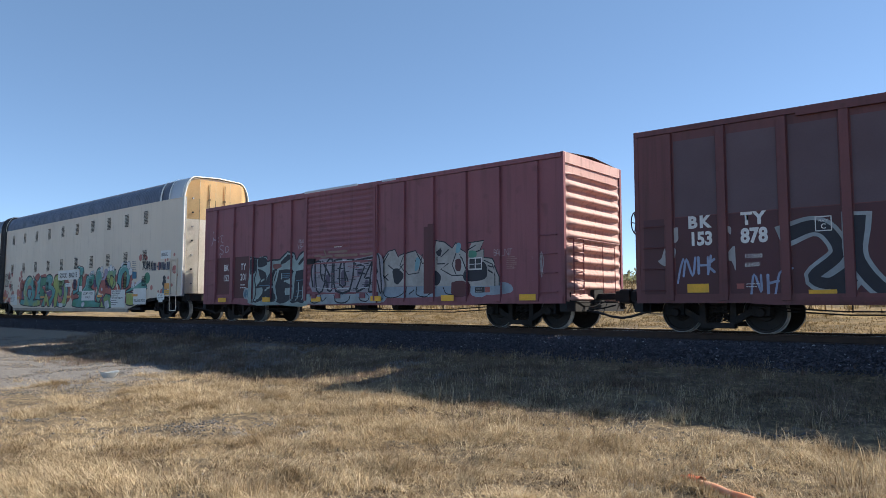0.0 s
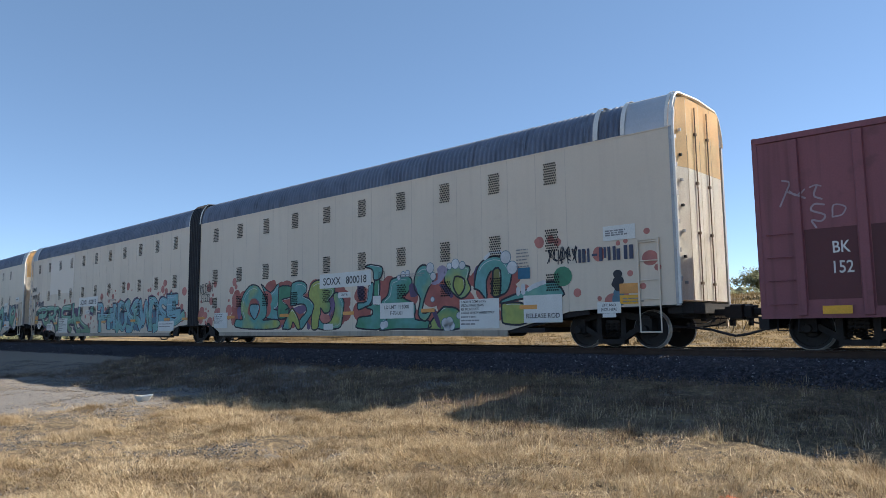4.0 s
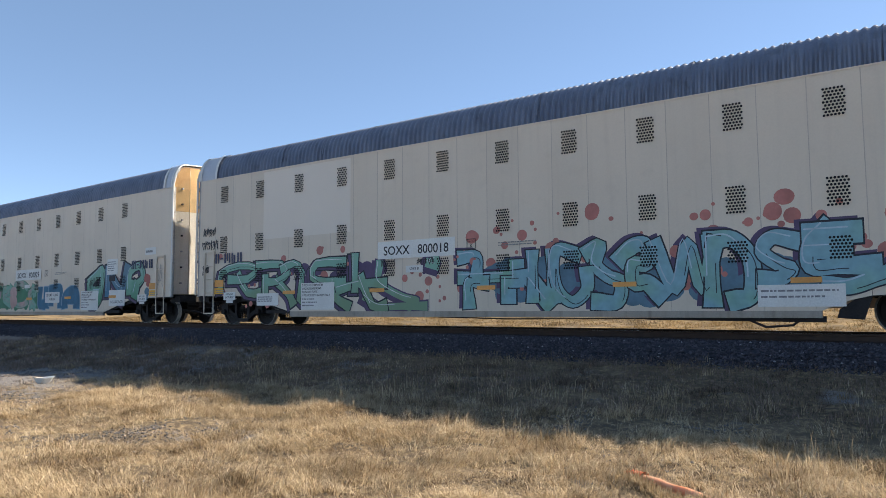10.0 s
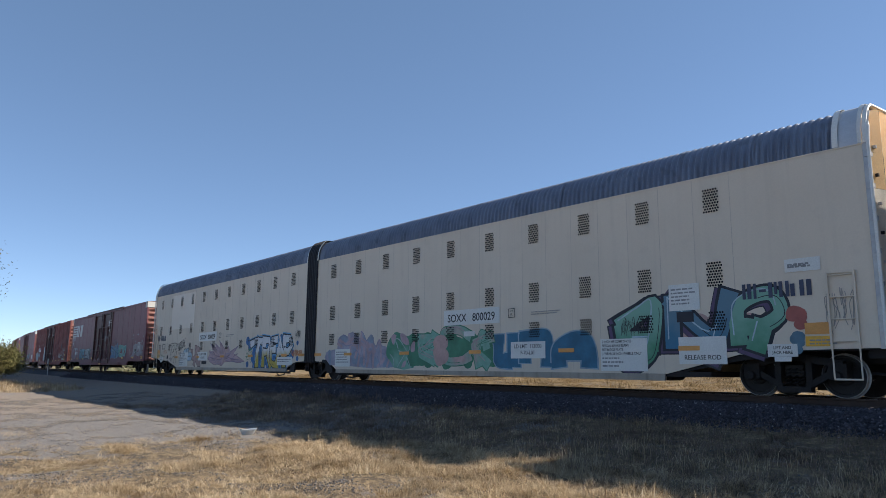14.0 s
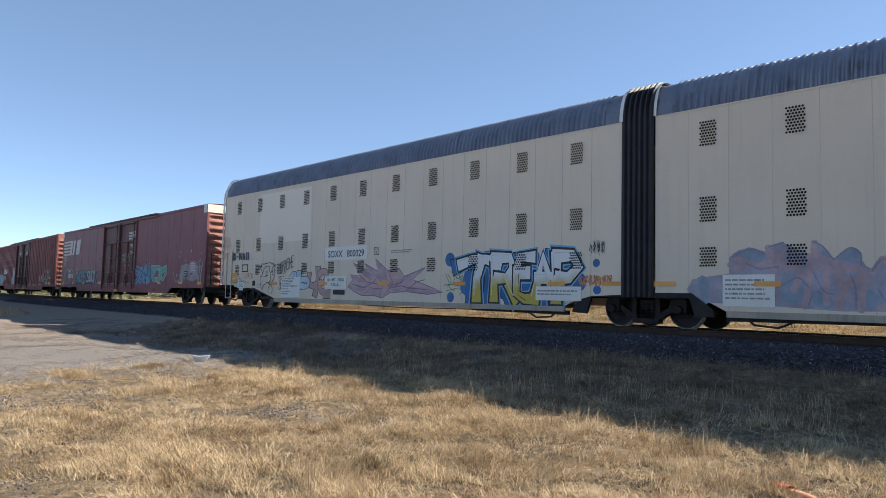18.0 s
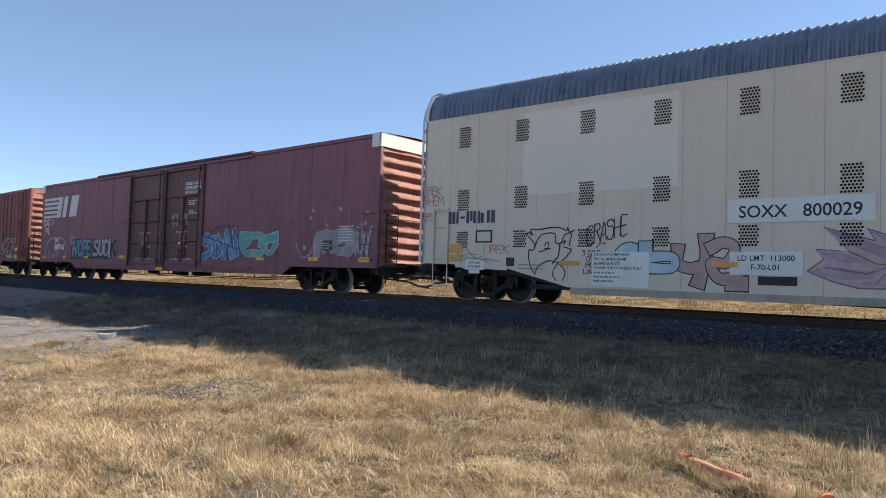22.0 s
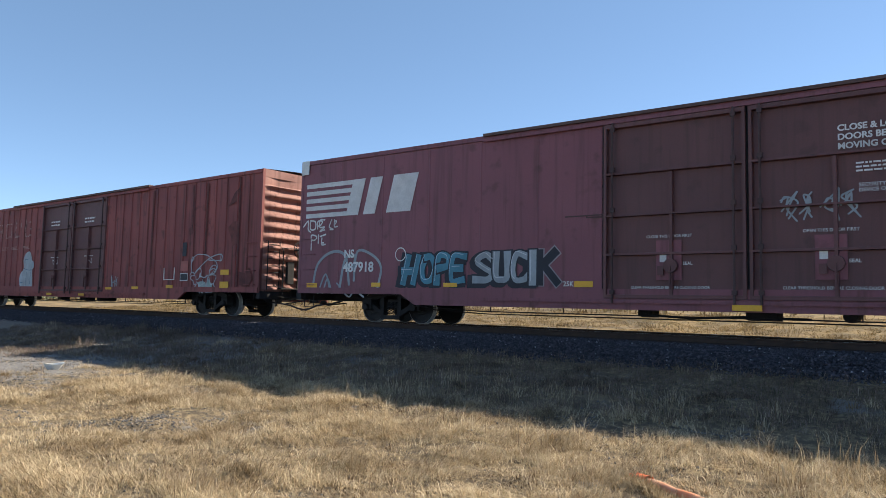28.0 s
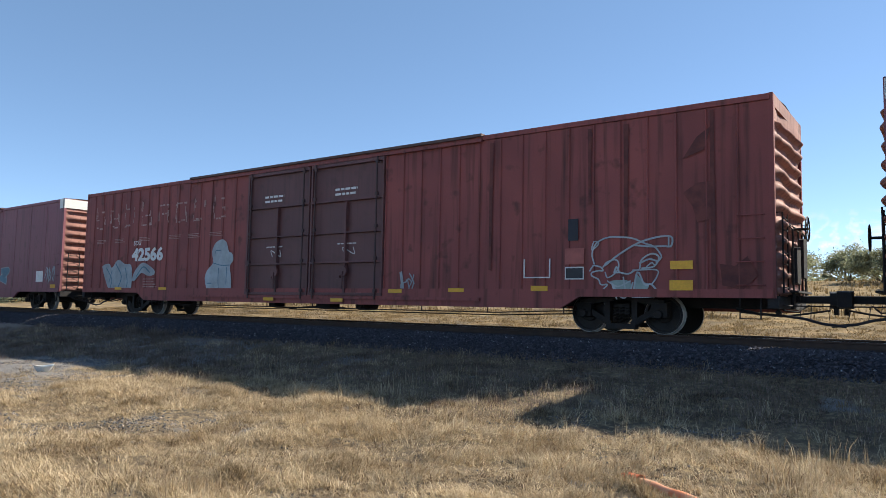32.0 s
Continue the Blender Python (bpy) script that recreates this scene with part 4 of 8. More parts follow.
def blot(car, outlines, x0, x1, z0, z1, mat, lift=0.006, y=-HALF, name="graffiti_fill", bend=3):
    """Filled sprayed shapes with soft corners, each a part."""
    for j, k in enumerate(outlines.split()):
        pts = on_grid(k, x0, x1, z0, z1)
        line = curve_of([pts[-1], *pts, pts[0]], bend)[bend:-1]
        bm = bmesh.new()
        bm.faces.new([bm.verts.new((q.x, y - lift - 0.00006 * j, q.y)) for q in line])
        bm.normal_update()
        bmesh.ops.triangulate(bm, faces=bm.faces)
        part(name, bm, mat, car)


def letterform(car, outline, x0, x1, z0, z1, fill, lift, y=-HALF, w=0.055):
    """A fat sprayed letter: its fill, a dark outline and a thin light streak along the upper edge."""
    blot(car, outline, x0, x1, z0, z1, fill, lift, y, bend=3)
    pts = on_grid(outline, x0, x1, z0, z1)
    edge = curve_of([pts[-1], *pts, pts[0]], 3)[3:]
    mid = sum(edge, Vector()) / len(edge)
    for name, line, mat, wide, up in (("graffiti_outline", edge, BLACKISH, w, 0.0003), ("graffiti_shine", [mid + (q - mid) * 0.84 for q in edge[3:len(edge) * 2 // 5]], SNOW, 0.016, 0.0005)):
        bm = bmesh.new()
        ribbon(bm, line, wide, y - lift - up)
        part(name, bm, mat, car)


def onto_ribs(car, rects):
    """Carries the spray paint on a flat side over the posts and sills that stand out from it. rects: (x0, x1, z0, z1, out)."""
    for ob in [o for o in car.children if o.name.startswith("graffiti")]:
        xs, zs = [v.co.x for v in ob.data.vertices], [v.co.z for v in ob.data.vertices]
        for x0, x1, z0, z1, out in rects:
            if max(xs) < x0 or min(xs) > x1 or max(zs) < z0 or min(zs) > z1:
                continue
            bm = bmesh.new()
            bm.from_mesh(ob.data)
            for at, way in (((x0, 0, 0), (-1, 0, 0)), ((x1, 0, 0), (1, 0, 0)), ((0, 0, z0), (0, 0, -1)), ((0, 0, z1), (0, 0, 1))):
                bmesh.ops.bisect_plane(bm, geom=[*bm.verts, *bm.edges, *bm.faces], plane_co=at, plane_no=way, clear_outer=True)
            if not bm.faces:
                bm.free()
                continue
            bmesh.ops.translate(bm, verts=bm.verts, vec=(0, -out, 0))
            part("graffiti_on_rib", bm, ob.data.materials[0], car)


def tag(car, x0, x1, z0, z1, mat, n=6, w=0.03, seed=1, lift=0.016, y=-HALF, word=None, name="graffiti_tag", rise=0.0):
    """A quick scrawl of thin strokes."""
    rnd = random.Random(seed)
    bm = bmesh.new()
    word = word or "*" * n
    cell = (x1 - x0) / len(word)
    for i, ch in enumerate(word):
        for j, s in enumerate(strokes_of(ch, rnd) if ch != " " else ()):
            ribbon(bm, curve_of([(x0 + cell * (i + 0.05 + 0.95 * u) + rnd.uniform(-0.1, 0.1) * cell, z0 + rise * (i + u) / len(word) + (z1 - z0) * v) for u, v in s], 6), w, y - lift - 0.0001 * (3 * i + j))
    part(name, bm, mat, car)


def dots(car, x0, x1, z0, z1, n, r0, r1, mat, seed=1, lift=0.006, y=-HALF, name="graffiti_spot"):
    """Sprayed round spots."""
    rnd = random.Random(seed)
    for k in range(n):
        bm = bmesh.new()
        disc(bm, rnd.uniform(x0, x1), z0 + (z1 - z0) * rnd.random() ** 1.3, r0 + (r1 - r0) * rnd.random() ** 2, y - lift - 0.00006 * k, 14, rnd.uniform(0.85, 1.1))
        part(name, bm, mat, car)


def cloud(car, x0, x1, z0, z1, n, mat, seed=1, r=(0.2, 0.5), lift=0.005, y=-HALF, name="graffiti_cloud"):
    """A soft-edged sprayed ground of many overlapping blots."""
    rnd = random.Random(seed)
    bm = bmesh.new()
    for k in range(n):
        u = rnd.random()
        rr = rnd.uniform(*r)
        disc(bm, x0 + rr + (x1 - x0 - 2 * rr) * u, z0 + rr * 0.8 + max(0, z1 - z0 - 1.6 * rr) * rnd.random(), rr, y - lift - 0.00004 * k, 16, 0.8)
    part(name, bm, mat, car)


# ---- the articulated vehicle carriers ----
VENT_MESH = []
EAVE, ROOF_Z, SIDE_Y = 5.17, 6.09, -1.52


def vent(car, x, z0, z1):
    """A perforated light panel: flat staggered discs, painted dark for the shade in a framed plate's holes."""
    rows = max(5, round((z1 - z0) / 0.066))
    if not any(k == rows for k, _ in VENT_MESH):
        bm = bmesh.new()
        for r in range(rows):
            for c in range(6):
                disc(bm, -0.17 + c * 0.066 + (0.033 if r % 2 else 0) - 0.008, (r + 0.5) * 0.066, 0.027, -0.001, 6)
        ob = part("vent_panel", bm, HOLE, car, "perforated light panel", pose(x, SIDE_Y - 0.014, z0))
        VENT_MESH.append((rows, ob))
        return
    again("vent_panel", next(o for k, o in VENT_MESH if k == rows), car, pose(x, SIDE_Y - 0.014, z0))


def roof_profile(n=9):
    """Half circle corners and a nearly flat crown, from the near eave to the far one."""
    pts = []
    for k in range(n + 1):
        a = k / n * math.pi / 2
        pts.append((SIDE_Y + 0.50 * (1 - math.cos(a)), EAVE + 0.86 * math.sin(a)))
    pts.append((0.0, ROOF_Z))
    return pts + [(-y, z) for y, z in pts[-2::-1]]


def at_bolt(door, s):
    """Where the bolts sit on the slanting leaf."""
    return door + s * 0.11


def autorack(name, label, L, f, cap=1.0):
    """One unit of an articulated carrier. f: +1 with the bellows at the front (+x) end, -1 at the rear."""
    car = empty(name, label, "railway car", "articulated vehicle carriers")
    Y = SIDE_Y
    bell, door = f * L / 2, -f * L / 2
    at = lambda d: bell - f * d          # d metres from the bellows end
    pitch = L * 0.0873
    cols = [at(L / 2 + (k - 5) * pitch - (0.06 if f < 0 else 0)) for k in range(11 if f > 0 else 10)]

    def floor_z(x):
        d = abs(x - bell)
        return float(np.interp(d, [0, 1.2, 1.75, L - 4.9, L - 2.6, L], [0.80, 0.74, 0.43, 0.43, 0.98, 1.02]))

    edges = sorted([c + s * pitch / 4 for c in cols for s in (-1, 1)])
    edges = [-L / 2, *edges, L / 2]
    for a, b in zip(edges, edges[1:]):
        bm = bmesh.new()
        mid = (a + b) / 2
        plate(bm, [(a + 0.004, floor_z(a)), (mid, floor_z(mid)), (b - 0.004, floor_z(b)), (b - 0.004, EAVE), (a + 0.004, EAVE)], Y, Y + 0.04)
        part("side_panel", bm, CREAM, car)
    bm = bmesh.new()
    for e in edges[1:-1]:
        box(bm, e - 0.009, e + 0.009, Y - 0.001, Y + 0.004, floor_z(e) + 0.12, EAVE - 0.02)
    part("panel_seam", bm, SEAM, car)
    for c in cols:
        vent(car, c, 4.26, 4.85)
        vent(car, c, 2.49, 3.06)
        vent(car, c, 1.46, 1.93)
    # roof: pressed cross ribs
    prof = roof_profile()
    bm = bmesh.new()
    rows, n = [], int((L - 1.0) / 0.042)
    for i in range(n + 1):
        x = -L / 2 + 0.5 + (L - 1.0) * i / n
        k = 0.0 if i % 4 in (0, 1) else 0.055
        rows.append([(x, y + (k if y < 0 else -k) * (abs(y) > 1.0), z + k * (z > EAVE + 0.3)) for y, z in prof])
    sheet(bm, rows)
    bmesh.ops.recalc_face_normals(bm, faces=bm.faces)
    part("roof", bm, ROOF, car, "cross-ribbed blue-grey galvanised roof")
    bm = bmesh.new()
    sheet(bm, [[(dx, y * 1.004, z + 0.042) for y, z in prof[1:11]] for dx in (-0.018, 0.018)])
    rib = part("roof_rib", bm, ROOF, car, "", pose(-L / 2 + 0.5, 0, 0))
    for k in range(1, int((L - 1.0) / pitch) + 1):
        again("roof_rib", rib, car, pose(-L / 2 + 0.5 + k * pitch, 0, 0))
    bm = bmesh.new()
    box(bm, -L / 2, L / 2, Y - 0.016, Y + 0.01, EAVE - 0.03, EAVE + 0.004)
    part("eave_rail", bm, CREAM, car)
    for x0, x1, mat in ((bell, bell - f * 0.5, ROOF), (door, door + f * max(0.5, cap), GALV_ROOF if cap else ROOF)):
        bm = bmesh.new()
        a, b = min(x0, x1), max(x0, x1)
        lift = 1.012 if mat is GALV_ROOF else 0.997
        sheet(bm, [[(x, y * lift, EAVE + (z - EAVE) * (1.06 if mat is GALV_ROOF else 1) - 0.004) for y, z in prof] for x in (a, (a + b) / 2, b)])
        part("roof_cap", bm, mat, car)
        straps = [(x0, 0.05)] if mat is ROOF else [(x0 + f * 0.03, 0.04), (x1, 0.06)] + ([(x1 + f * 0.75, 0.07)] if cap > 1 else [])
        for xx, half in straps:
            bm = bmesh.new()
            sheet(bm, [[(xx + dx, y * 1.03, EAVE + (z - EAVE) * 1.09 + 0.004) for y, z in prof] for dx in (-half, half)])
            part("cap_strap", bm, WHITE, car)
    # far side, deck, sills
    bm = bmesh.new()
    box(bm, -L / 2, L / 2, -Y - 0.04, -Y, 0.5, EAVE)
    part("far_side_wall", bm, CREAM, car)
    bm = bmesh.new()
    box(bm, -L / 2 + 3.6, L / 2 - 3.6, Y + 0.02, -Y - 0.02, 0.40, 0.52)
    box(bm, -L / 2, L / 2, -0.4, 0.4, 0.72, 1.0)
    box(bm, min(at(L - 4), door), max(at(L - 4), door), Y + 0.05, -Y - 0.05, 0.98, 1.10)
    box(bm, min(at(3.4), bell), max(at(3.4), bell), Y + 0.05, -Y - 0.05, 0.78, 0.9)
    part("deck", bm, BLACK, car)
    bm = bmesh.new()
    plate(bm, [(at(1.75), 0.33), (at(L - 4.8), 0.30), (at(L - 4.8), 0.47), (at(1.75), 0.47)], Y - 0.022, Y + 0.06)
    part("side_sill", bm, SILL_GREY, car, "grimy grey-cream lower sill")
    bm = bmesh.new()
    plate(bm, [(at(1.7), 0.24), (at(5.2), 0.27), (at(5.6), 0.31), (at(1.7), 0.36)], Y + 0.1, Y + 0.2)
    plate(bm, [(at(L - 5.4), 0.30), (at(L - 2.9), 0.78), (at(L - 2.3), 0.84), (at(L - 2.3), 0.97), (at(L - 2.8), 0.92), (at(L - 5.2), 0.42)], Y + 0.06, Y + 0.14)
    turned(bm, [(0.01, -1.3), (0.19, -1.28), (0.2, -1.2), (0.2, -0.7), (0.01, -0.66)], (at(L - 4.9), 0, 0.50), 12)
    tube(bm, [(at(3.2), Y + 0.15, 0.52), (at(5), Y + 0.2, 0.30), (at(9), Y + 0.25, 0.27), (at(L - 4.5), Y + 0.3, 0.42)], 0.018)
    tube(bm, [(at(1.9), Y + 0.2, 0.5), (at(2.3), Y + 0.15, 0.18), (at(2.8), Y + 0.15, 0.14), (at(3.4), Y + 0.2, 0.4)], 0.028)
    part("brake_gear", bm, BLACK, car)
    # door end: folding doors, posts, hinge lugs, ladder
    s = -f
    plan = [(0.0, Y + 0.05), (0.16, -0.88), (0.16, -0.14), (0.16, 0.56), (0.16, 1.12), (0.0, -Y - 0.05)]
    arc = lambda y: EAVE + 0.80 * math.sqrt(max(0.0, 1 - max(0.0, (abs(y) - 0.98) / 0.52) ** 2))
    for (o0, y0), (o1, y1) in zip(plan, plan[1:]):
        ys = [y0 + 0.008 + (y1 - y0 - 0.016) * k / 6 for k in range(7)]
        at_y = lambda y: door + s * (o0 + (o1 - o0) * (y - y0) / (y1 - y0))
        for lo, hi, mat in ((1.12, lambda y: 4.25, DOOR_CREAM), (4.254, arc, TAN)):
            bm = bmesh.new()
            low = [bm.verts.new((at_y(y), y, lo)) for y in ys]
            top = [bm.verts.new((at_y(y), y, hi(y))) for y in ys]
            for k in range(6):
                bm.faces.new((low[k], low[k + 1], top[k + 1], top[k]))
            bmesh.ops.solidify(bm, geom=bm.faces[:], thickness=0.03)
            part("door_leaf", bm, mat, car)
    # pressed rim that closes the roof over the doors
    bm = bmesh.new()
    rim = [(y, z) for y, z in roof_profile() if z >= EAVE]
    sheet(bm, [[(door + s * dx, y * k, EAVE + (z - EAVE) * h) for y, z in rim] for dx, k, h in ((0.02, 1.022, 1.075), (0.10, 1.022, 1.075), (0.11, 1.0, 1.03), (0.03, 1.0, 1.03))])
    part("door_hood", bm, WHITE, car)
    bm = bmesh.new()
    bm.faces.new([bm.verts.new((door - s * 0.03, y * 0.99, z)) for y, z in rim])
    part("end_bulkhead", bm, DOOR_CREAM, car)
    part("conduit", tube(bmesh.new(), [(door + s * 0.13, Y - 0.05, 1.05), (door + s * 0.13, Y - 0.05, 5.2), (door + s * 0.13, Y + 0.02, 5.5), (door + s * 0.10, Y + 0.2, 5.86)], 0.035, 10), WHITE, car)
    for k in range(7):
        bm = bmesh.new()
        box(bm, at_bolt(door, s) - 0.03, at_bolt(door, s) + 0.03, -1.19, -1.13, 1.5 + k * 0.6, 1.56 + k * 0.6)
        part("door_bolt", bm, BLACK if k % 2 else GALV, car)
    for y in (-0.45, 0.28):
        bm = bmesh.new()
        tube(bm, [(door + s * 0.195, y, 1.1), (door + s * 0.195, y, 5.8)], 0.016, 8)
        for k in range(4):
            z = 1.5 + k * 1.2
            box(bm, door + s * 0.19 - 0.03, door + s * 0.19 + 0.03, y - 0.04, y + 0.04, z, z + 0.06)
        part("lock_rod", bm, material("rusty_lock_rod", (0.20, 0.13, 0.08), (0.14, 0.09, 0.06), 6, 0.7) if "rusty_lock_rod" not in bpy.data.materials else bpy.data.materials["rusty_lock_rod"], car)
    for y in (Y, -Y - 0.09):
        bm = bmesh.new()
        box(bm, min(door, door + s * 0.09), max(door, door + s * 0.09), y, y + 0.09, 1.0, EAVE)
        part("corner_post", bm, GALV, car)
    for k in range(6):
        bm = bmesh.new()
        z = 1.55 + k * 0.66
        box(bm, door + s * 0.10 - 0.06, door + s * 0.10 + 0.06, Y - 0.035, Y + 0.05, z, z + 0.10, 0.008)
        part("hinge_lug", bm, GALV, car)
    xl = door - s * 0.62
    bm = bmesh.new()
    for dx in (-0.26, 0.26):
        box(bm, xl + dx - 0.02, xl + dx + 0.02, Y - 0.06, Y - 0.02, 1.0, 2.58)
        tube(bm, [(xl + dx, Y - 0.04, 1.0), (xl + dx, Y - 0.03, 0.40)], 0.018)
    for k in range(4):
        tube(bm, [(xl - 0.26, Y - 0.045, 1.16 + k * 0.45), (xl + 0.26, Y - 0.045, 1.16 + k * 0.45)], 0.015)
    box(bm, xl - 0.26, xl + 0.26, Y - 0.05, Y - 0.025, 2.55, 2.6)
    tube(bm, [(xl - 0.26, Y - 0.03, 0.40), (xl + 0.26, Y - 0.03, 0.40)], 0.022)
    part("ladder", bm, CREAM, car)
    bm = bmesh.new()
    box(bm, door - 0.3, door + 0.3, -1.3, 1.3, 0.82, 1.05)
    part("end_platform", bm, BLACK, car)
    coupler(car, door, s, 0.85 if cap else 0.80)
    truck(car, at(L - 1.9))
    for x0, x1 in ((at(L - 0.92), at(L - 1.4)),):
        patch(car, x0, x1, 1.32, 1.56, ORANGE, "reflector", 0.019, y=Y)
        patch(car, x0, x1, 1.07, 1.28, YELLOW, "warning_plate", 0.019, y=Y)
        bars(car, min(x0, x1) + 0.08, 1.18, 2, 0.6, 0.04, INK, 0.03, 0.026, y=Y)
    for d in (0.26, *((2.0 if f > 0 else 2.65) + k * (L - 6) / 4.2 for k in range(5))):
        x = at(d)
        patch(car, x - 0.28, x + 0.28, 1.02, 1.13, ORANGE, "reflector", 0.03, y=Y)
    return car


def bellows(car, x, w):
    """The black pleated gangway between two units, with the shared truck under it."""
    bm = bmesh.new()
    prof = [(y, z) for y, z in roof_profile()]
    prof = [(SIDE_Y, 0.75), *prof, (-SIDE_Y, 0.75)]
    rows = []
    n = 6
    for i in range(n * 4 + 1):
        u = i / (n * 4)
        k = (0.0, 0.0, 1.0, 1.0)[i % 4]
        rows.append([(x - w / 2 + u * w, y * (1.0 + 0.045 * k), z + (0.10 * k if z > EAVE else 0)) for y, z in prof])
    sheet(bm, rows)
    bmesh.ops.recalc_face_normals(bm, faces=bm.faces)
    b = part("bellows", bm, BELLOWS, car, "black pleated rubber gangway bellows")
    bm = bmesh.new()
    plate(bm, [(x - 1.95, 0.33), (x - 1.5, 0.30), (x - 1.35, 0.74), (x + 1.35, 0.74), (x + 1.5, 0.30), (x + 1.95, 0.33), (x + 1.9, 0.50), (x + 1.4, 0.86), (x - 1.4, 0.86), (x - 1.9, 0.50)], SIDE_Y + 0.02, SIDE_Y + 0.1)
    part("articulation_frame", bm, BLACK, car)
    truck(car, x)
    return b

# ---- the train, from the front to the rear: middle of each car along the train, in metres ----
TRAIN = []


def coupled(car, x0, x1):
    TRAIN.append((car, (x0 + x1) / 2))
    return car


def maroon_boxcar(label, top, panel_mat, end_mat):
    L = 16.3
    car = empty("boxcar", label, "railway car", "boxcars")
    posts = [-7.39, -6.22, -4.99, -3.86, -2.72, -1.82, 1.54, 2.69, 3.84, 5.04, 6.19, 7.38]
    boxcar_shell(car, L, top, 0.68, 0.62, 1.6, panel_mat, posts, (-1.82, 1.54), end_mat, ribs=11, post_w=0.2, post_out=0.075)
    youngstown_door(car, -1.80, 1.52, 0.78, top - 0.22, panel_mat)
    for x in (-L / 2 + 0.42, L / 2 - 0.42):
        for k in range(4):
            grab(car, (x - 0.26, -HALF, 0.95 + k * 0.48), (x + 0.26, -HALF, 0.95 + k * 0.48), (0, -0.08, 0), panel_mat)
    end_ladder(car, L / 2, 1, -1.05, 0.9, 2.3, panel_mat)
    for y in (0.2, 0.9):
        grab(car, (L / 2, y, 0.9), (L / 2, y, 2.2), (0.16, 0, 0), panel_mat)
    grab(car, (L / 2, -1.3, 2.3), (L / 2, 1.2, 2.3), (0.16, 0, 0), panel_mat)
    return car


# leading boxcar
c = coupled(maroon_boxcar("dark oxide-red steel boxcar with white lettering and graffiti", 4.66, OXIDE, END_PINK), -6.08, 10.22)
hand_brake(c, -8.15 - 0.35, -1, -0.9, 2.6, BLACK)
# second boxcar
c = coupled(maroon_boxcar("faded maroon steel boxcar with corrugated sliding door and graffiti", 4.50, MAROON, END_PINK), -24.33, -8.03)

for x0, x1, f, cap, label in ((-47.7, -26.2, -1, 1.15, "cream vehicle carrier unit with large green and blue graffiti"),
                         (-70.21, -48.61, 1, 0.9, "cream vehicle carrier unit with blue letters and red spots"),
                         (-93.87, -71.97, -1, 0.15, "cream vehicle carrier unit with faded green and lilac graffiti"),
                         (-116.51, -94.76, 1, 0, "cream vehicle carrier unit with yellow and white block graffiti")):
    c = coupled(autorack("autorack", label, x1 - x0, f, cap), x0, x1)
    if f > 0:
        bellows(c, (x1 - x0) / 2 + 0.45, 0.9)


def long_boxcar(label, side, door_mat, end_mat, L, white_top, post_gap, post_out, doors, dent=0.0):
    """An 86-foot boxcar with two pairs of plug doors."""
    car = empty("boxcar", label, "railway car", "boxcars")
    n = int((L / 2 - abs(doors[1])) / post_gap)
    posts = [doors[0] - k * (L / 2 + doors[0]) / n for k in range(n)][::-1] + [doors[1] + k * (L / 2 - doors[1]) / n for k in range(n)]
    boxcar_shell(car, L, 5.06, 0.86, 0.55, 3.4, side, posts, doors, end_mat, post_w=0.06, post_out=post_out, ribs=11, dent=dent)
    xm = (doors[0] + doors[1]) / 2
    plug_door(car, doors[0] + 0.04, xm - 0.02, 0.80, 4.86, door_mat)
    plug_door(car, xm + 0.02, doors[1] - 0.04, 0.80, 4.86, door_mat)
    for z in (0.70, 4.86):
        bm = bmesh.new()
        box(bm, doors[0] - 3.3, doors[1] + 3.3, -HALF - 0.10, -HALF - 0.03, z, z + 0.08)
        part("door_track", bm, side, car)
    bm = bmesh.new()
    box(bm, doors[0] - 3.3, doors[1] + 3.3, -HALF - 0.11, -HALF + 0.06, 5.0, 5.075)
    part("door_hood", bm, ROOF_RED, car)
    for s in (-1, 1):
        x = s * (L / 2 - 0.42)
        for k in range(4):
            grab(car, (x - 0.26, -HALF, 1.1 + k * 0.48), (x + 0.26, -HALF, 1.1 + k * 0.48), (0, -0.08, 0), side)
        end_ladder(car, s * L / 2, s, -1.1, 0.95, 2.6, BLACK, 7)
        end_ladder(car, s * L / 2, s, 1.1, 0.95, 2.6, BLACK, 7)
        grab(car, (s * L / 2, -0.8, 2.4), (s * L / 2, 0.9, 2.4), (s * 0.16, 0, 0), BLACK)
        bm = bmesh.new()
        box(bm, s * L / 2 + (0 if s > 0 else -0.32), s * L / 2 + (0.32 if s > 0 else 0), -0.9, 0.9, 0.98, 1.02)
        part("crossover_platform", bm, BLACK, car)
        if white_top:
            bm = bmesh.new()
            box(bm, s * L / 2 - 0.03, s * L / 2 + 0.052, -HALF - 0.012, HALF, 4.62, 5.02)
            box(bm, min(s * L / 2, s * (L / 2 - 0.32)), max(s * L / 2, s * (L / 2 - 0.32)), -HALF - 0.045, -HALF - 0.04, 4.60, 5.04)
            part("white_end_marking", bm, WHITE, car)
    hand_brake(car, -L / 2 - 0.42, -1, -0.4, 2.1, BLACK)
    return car


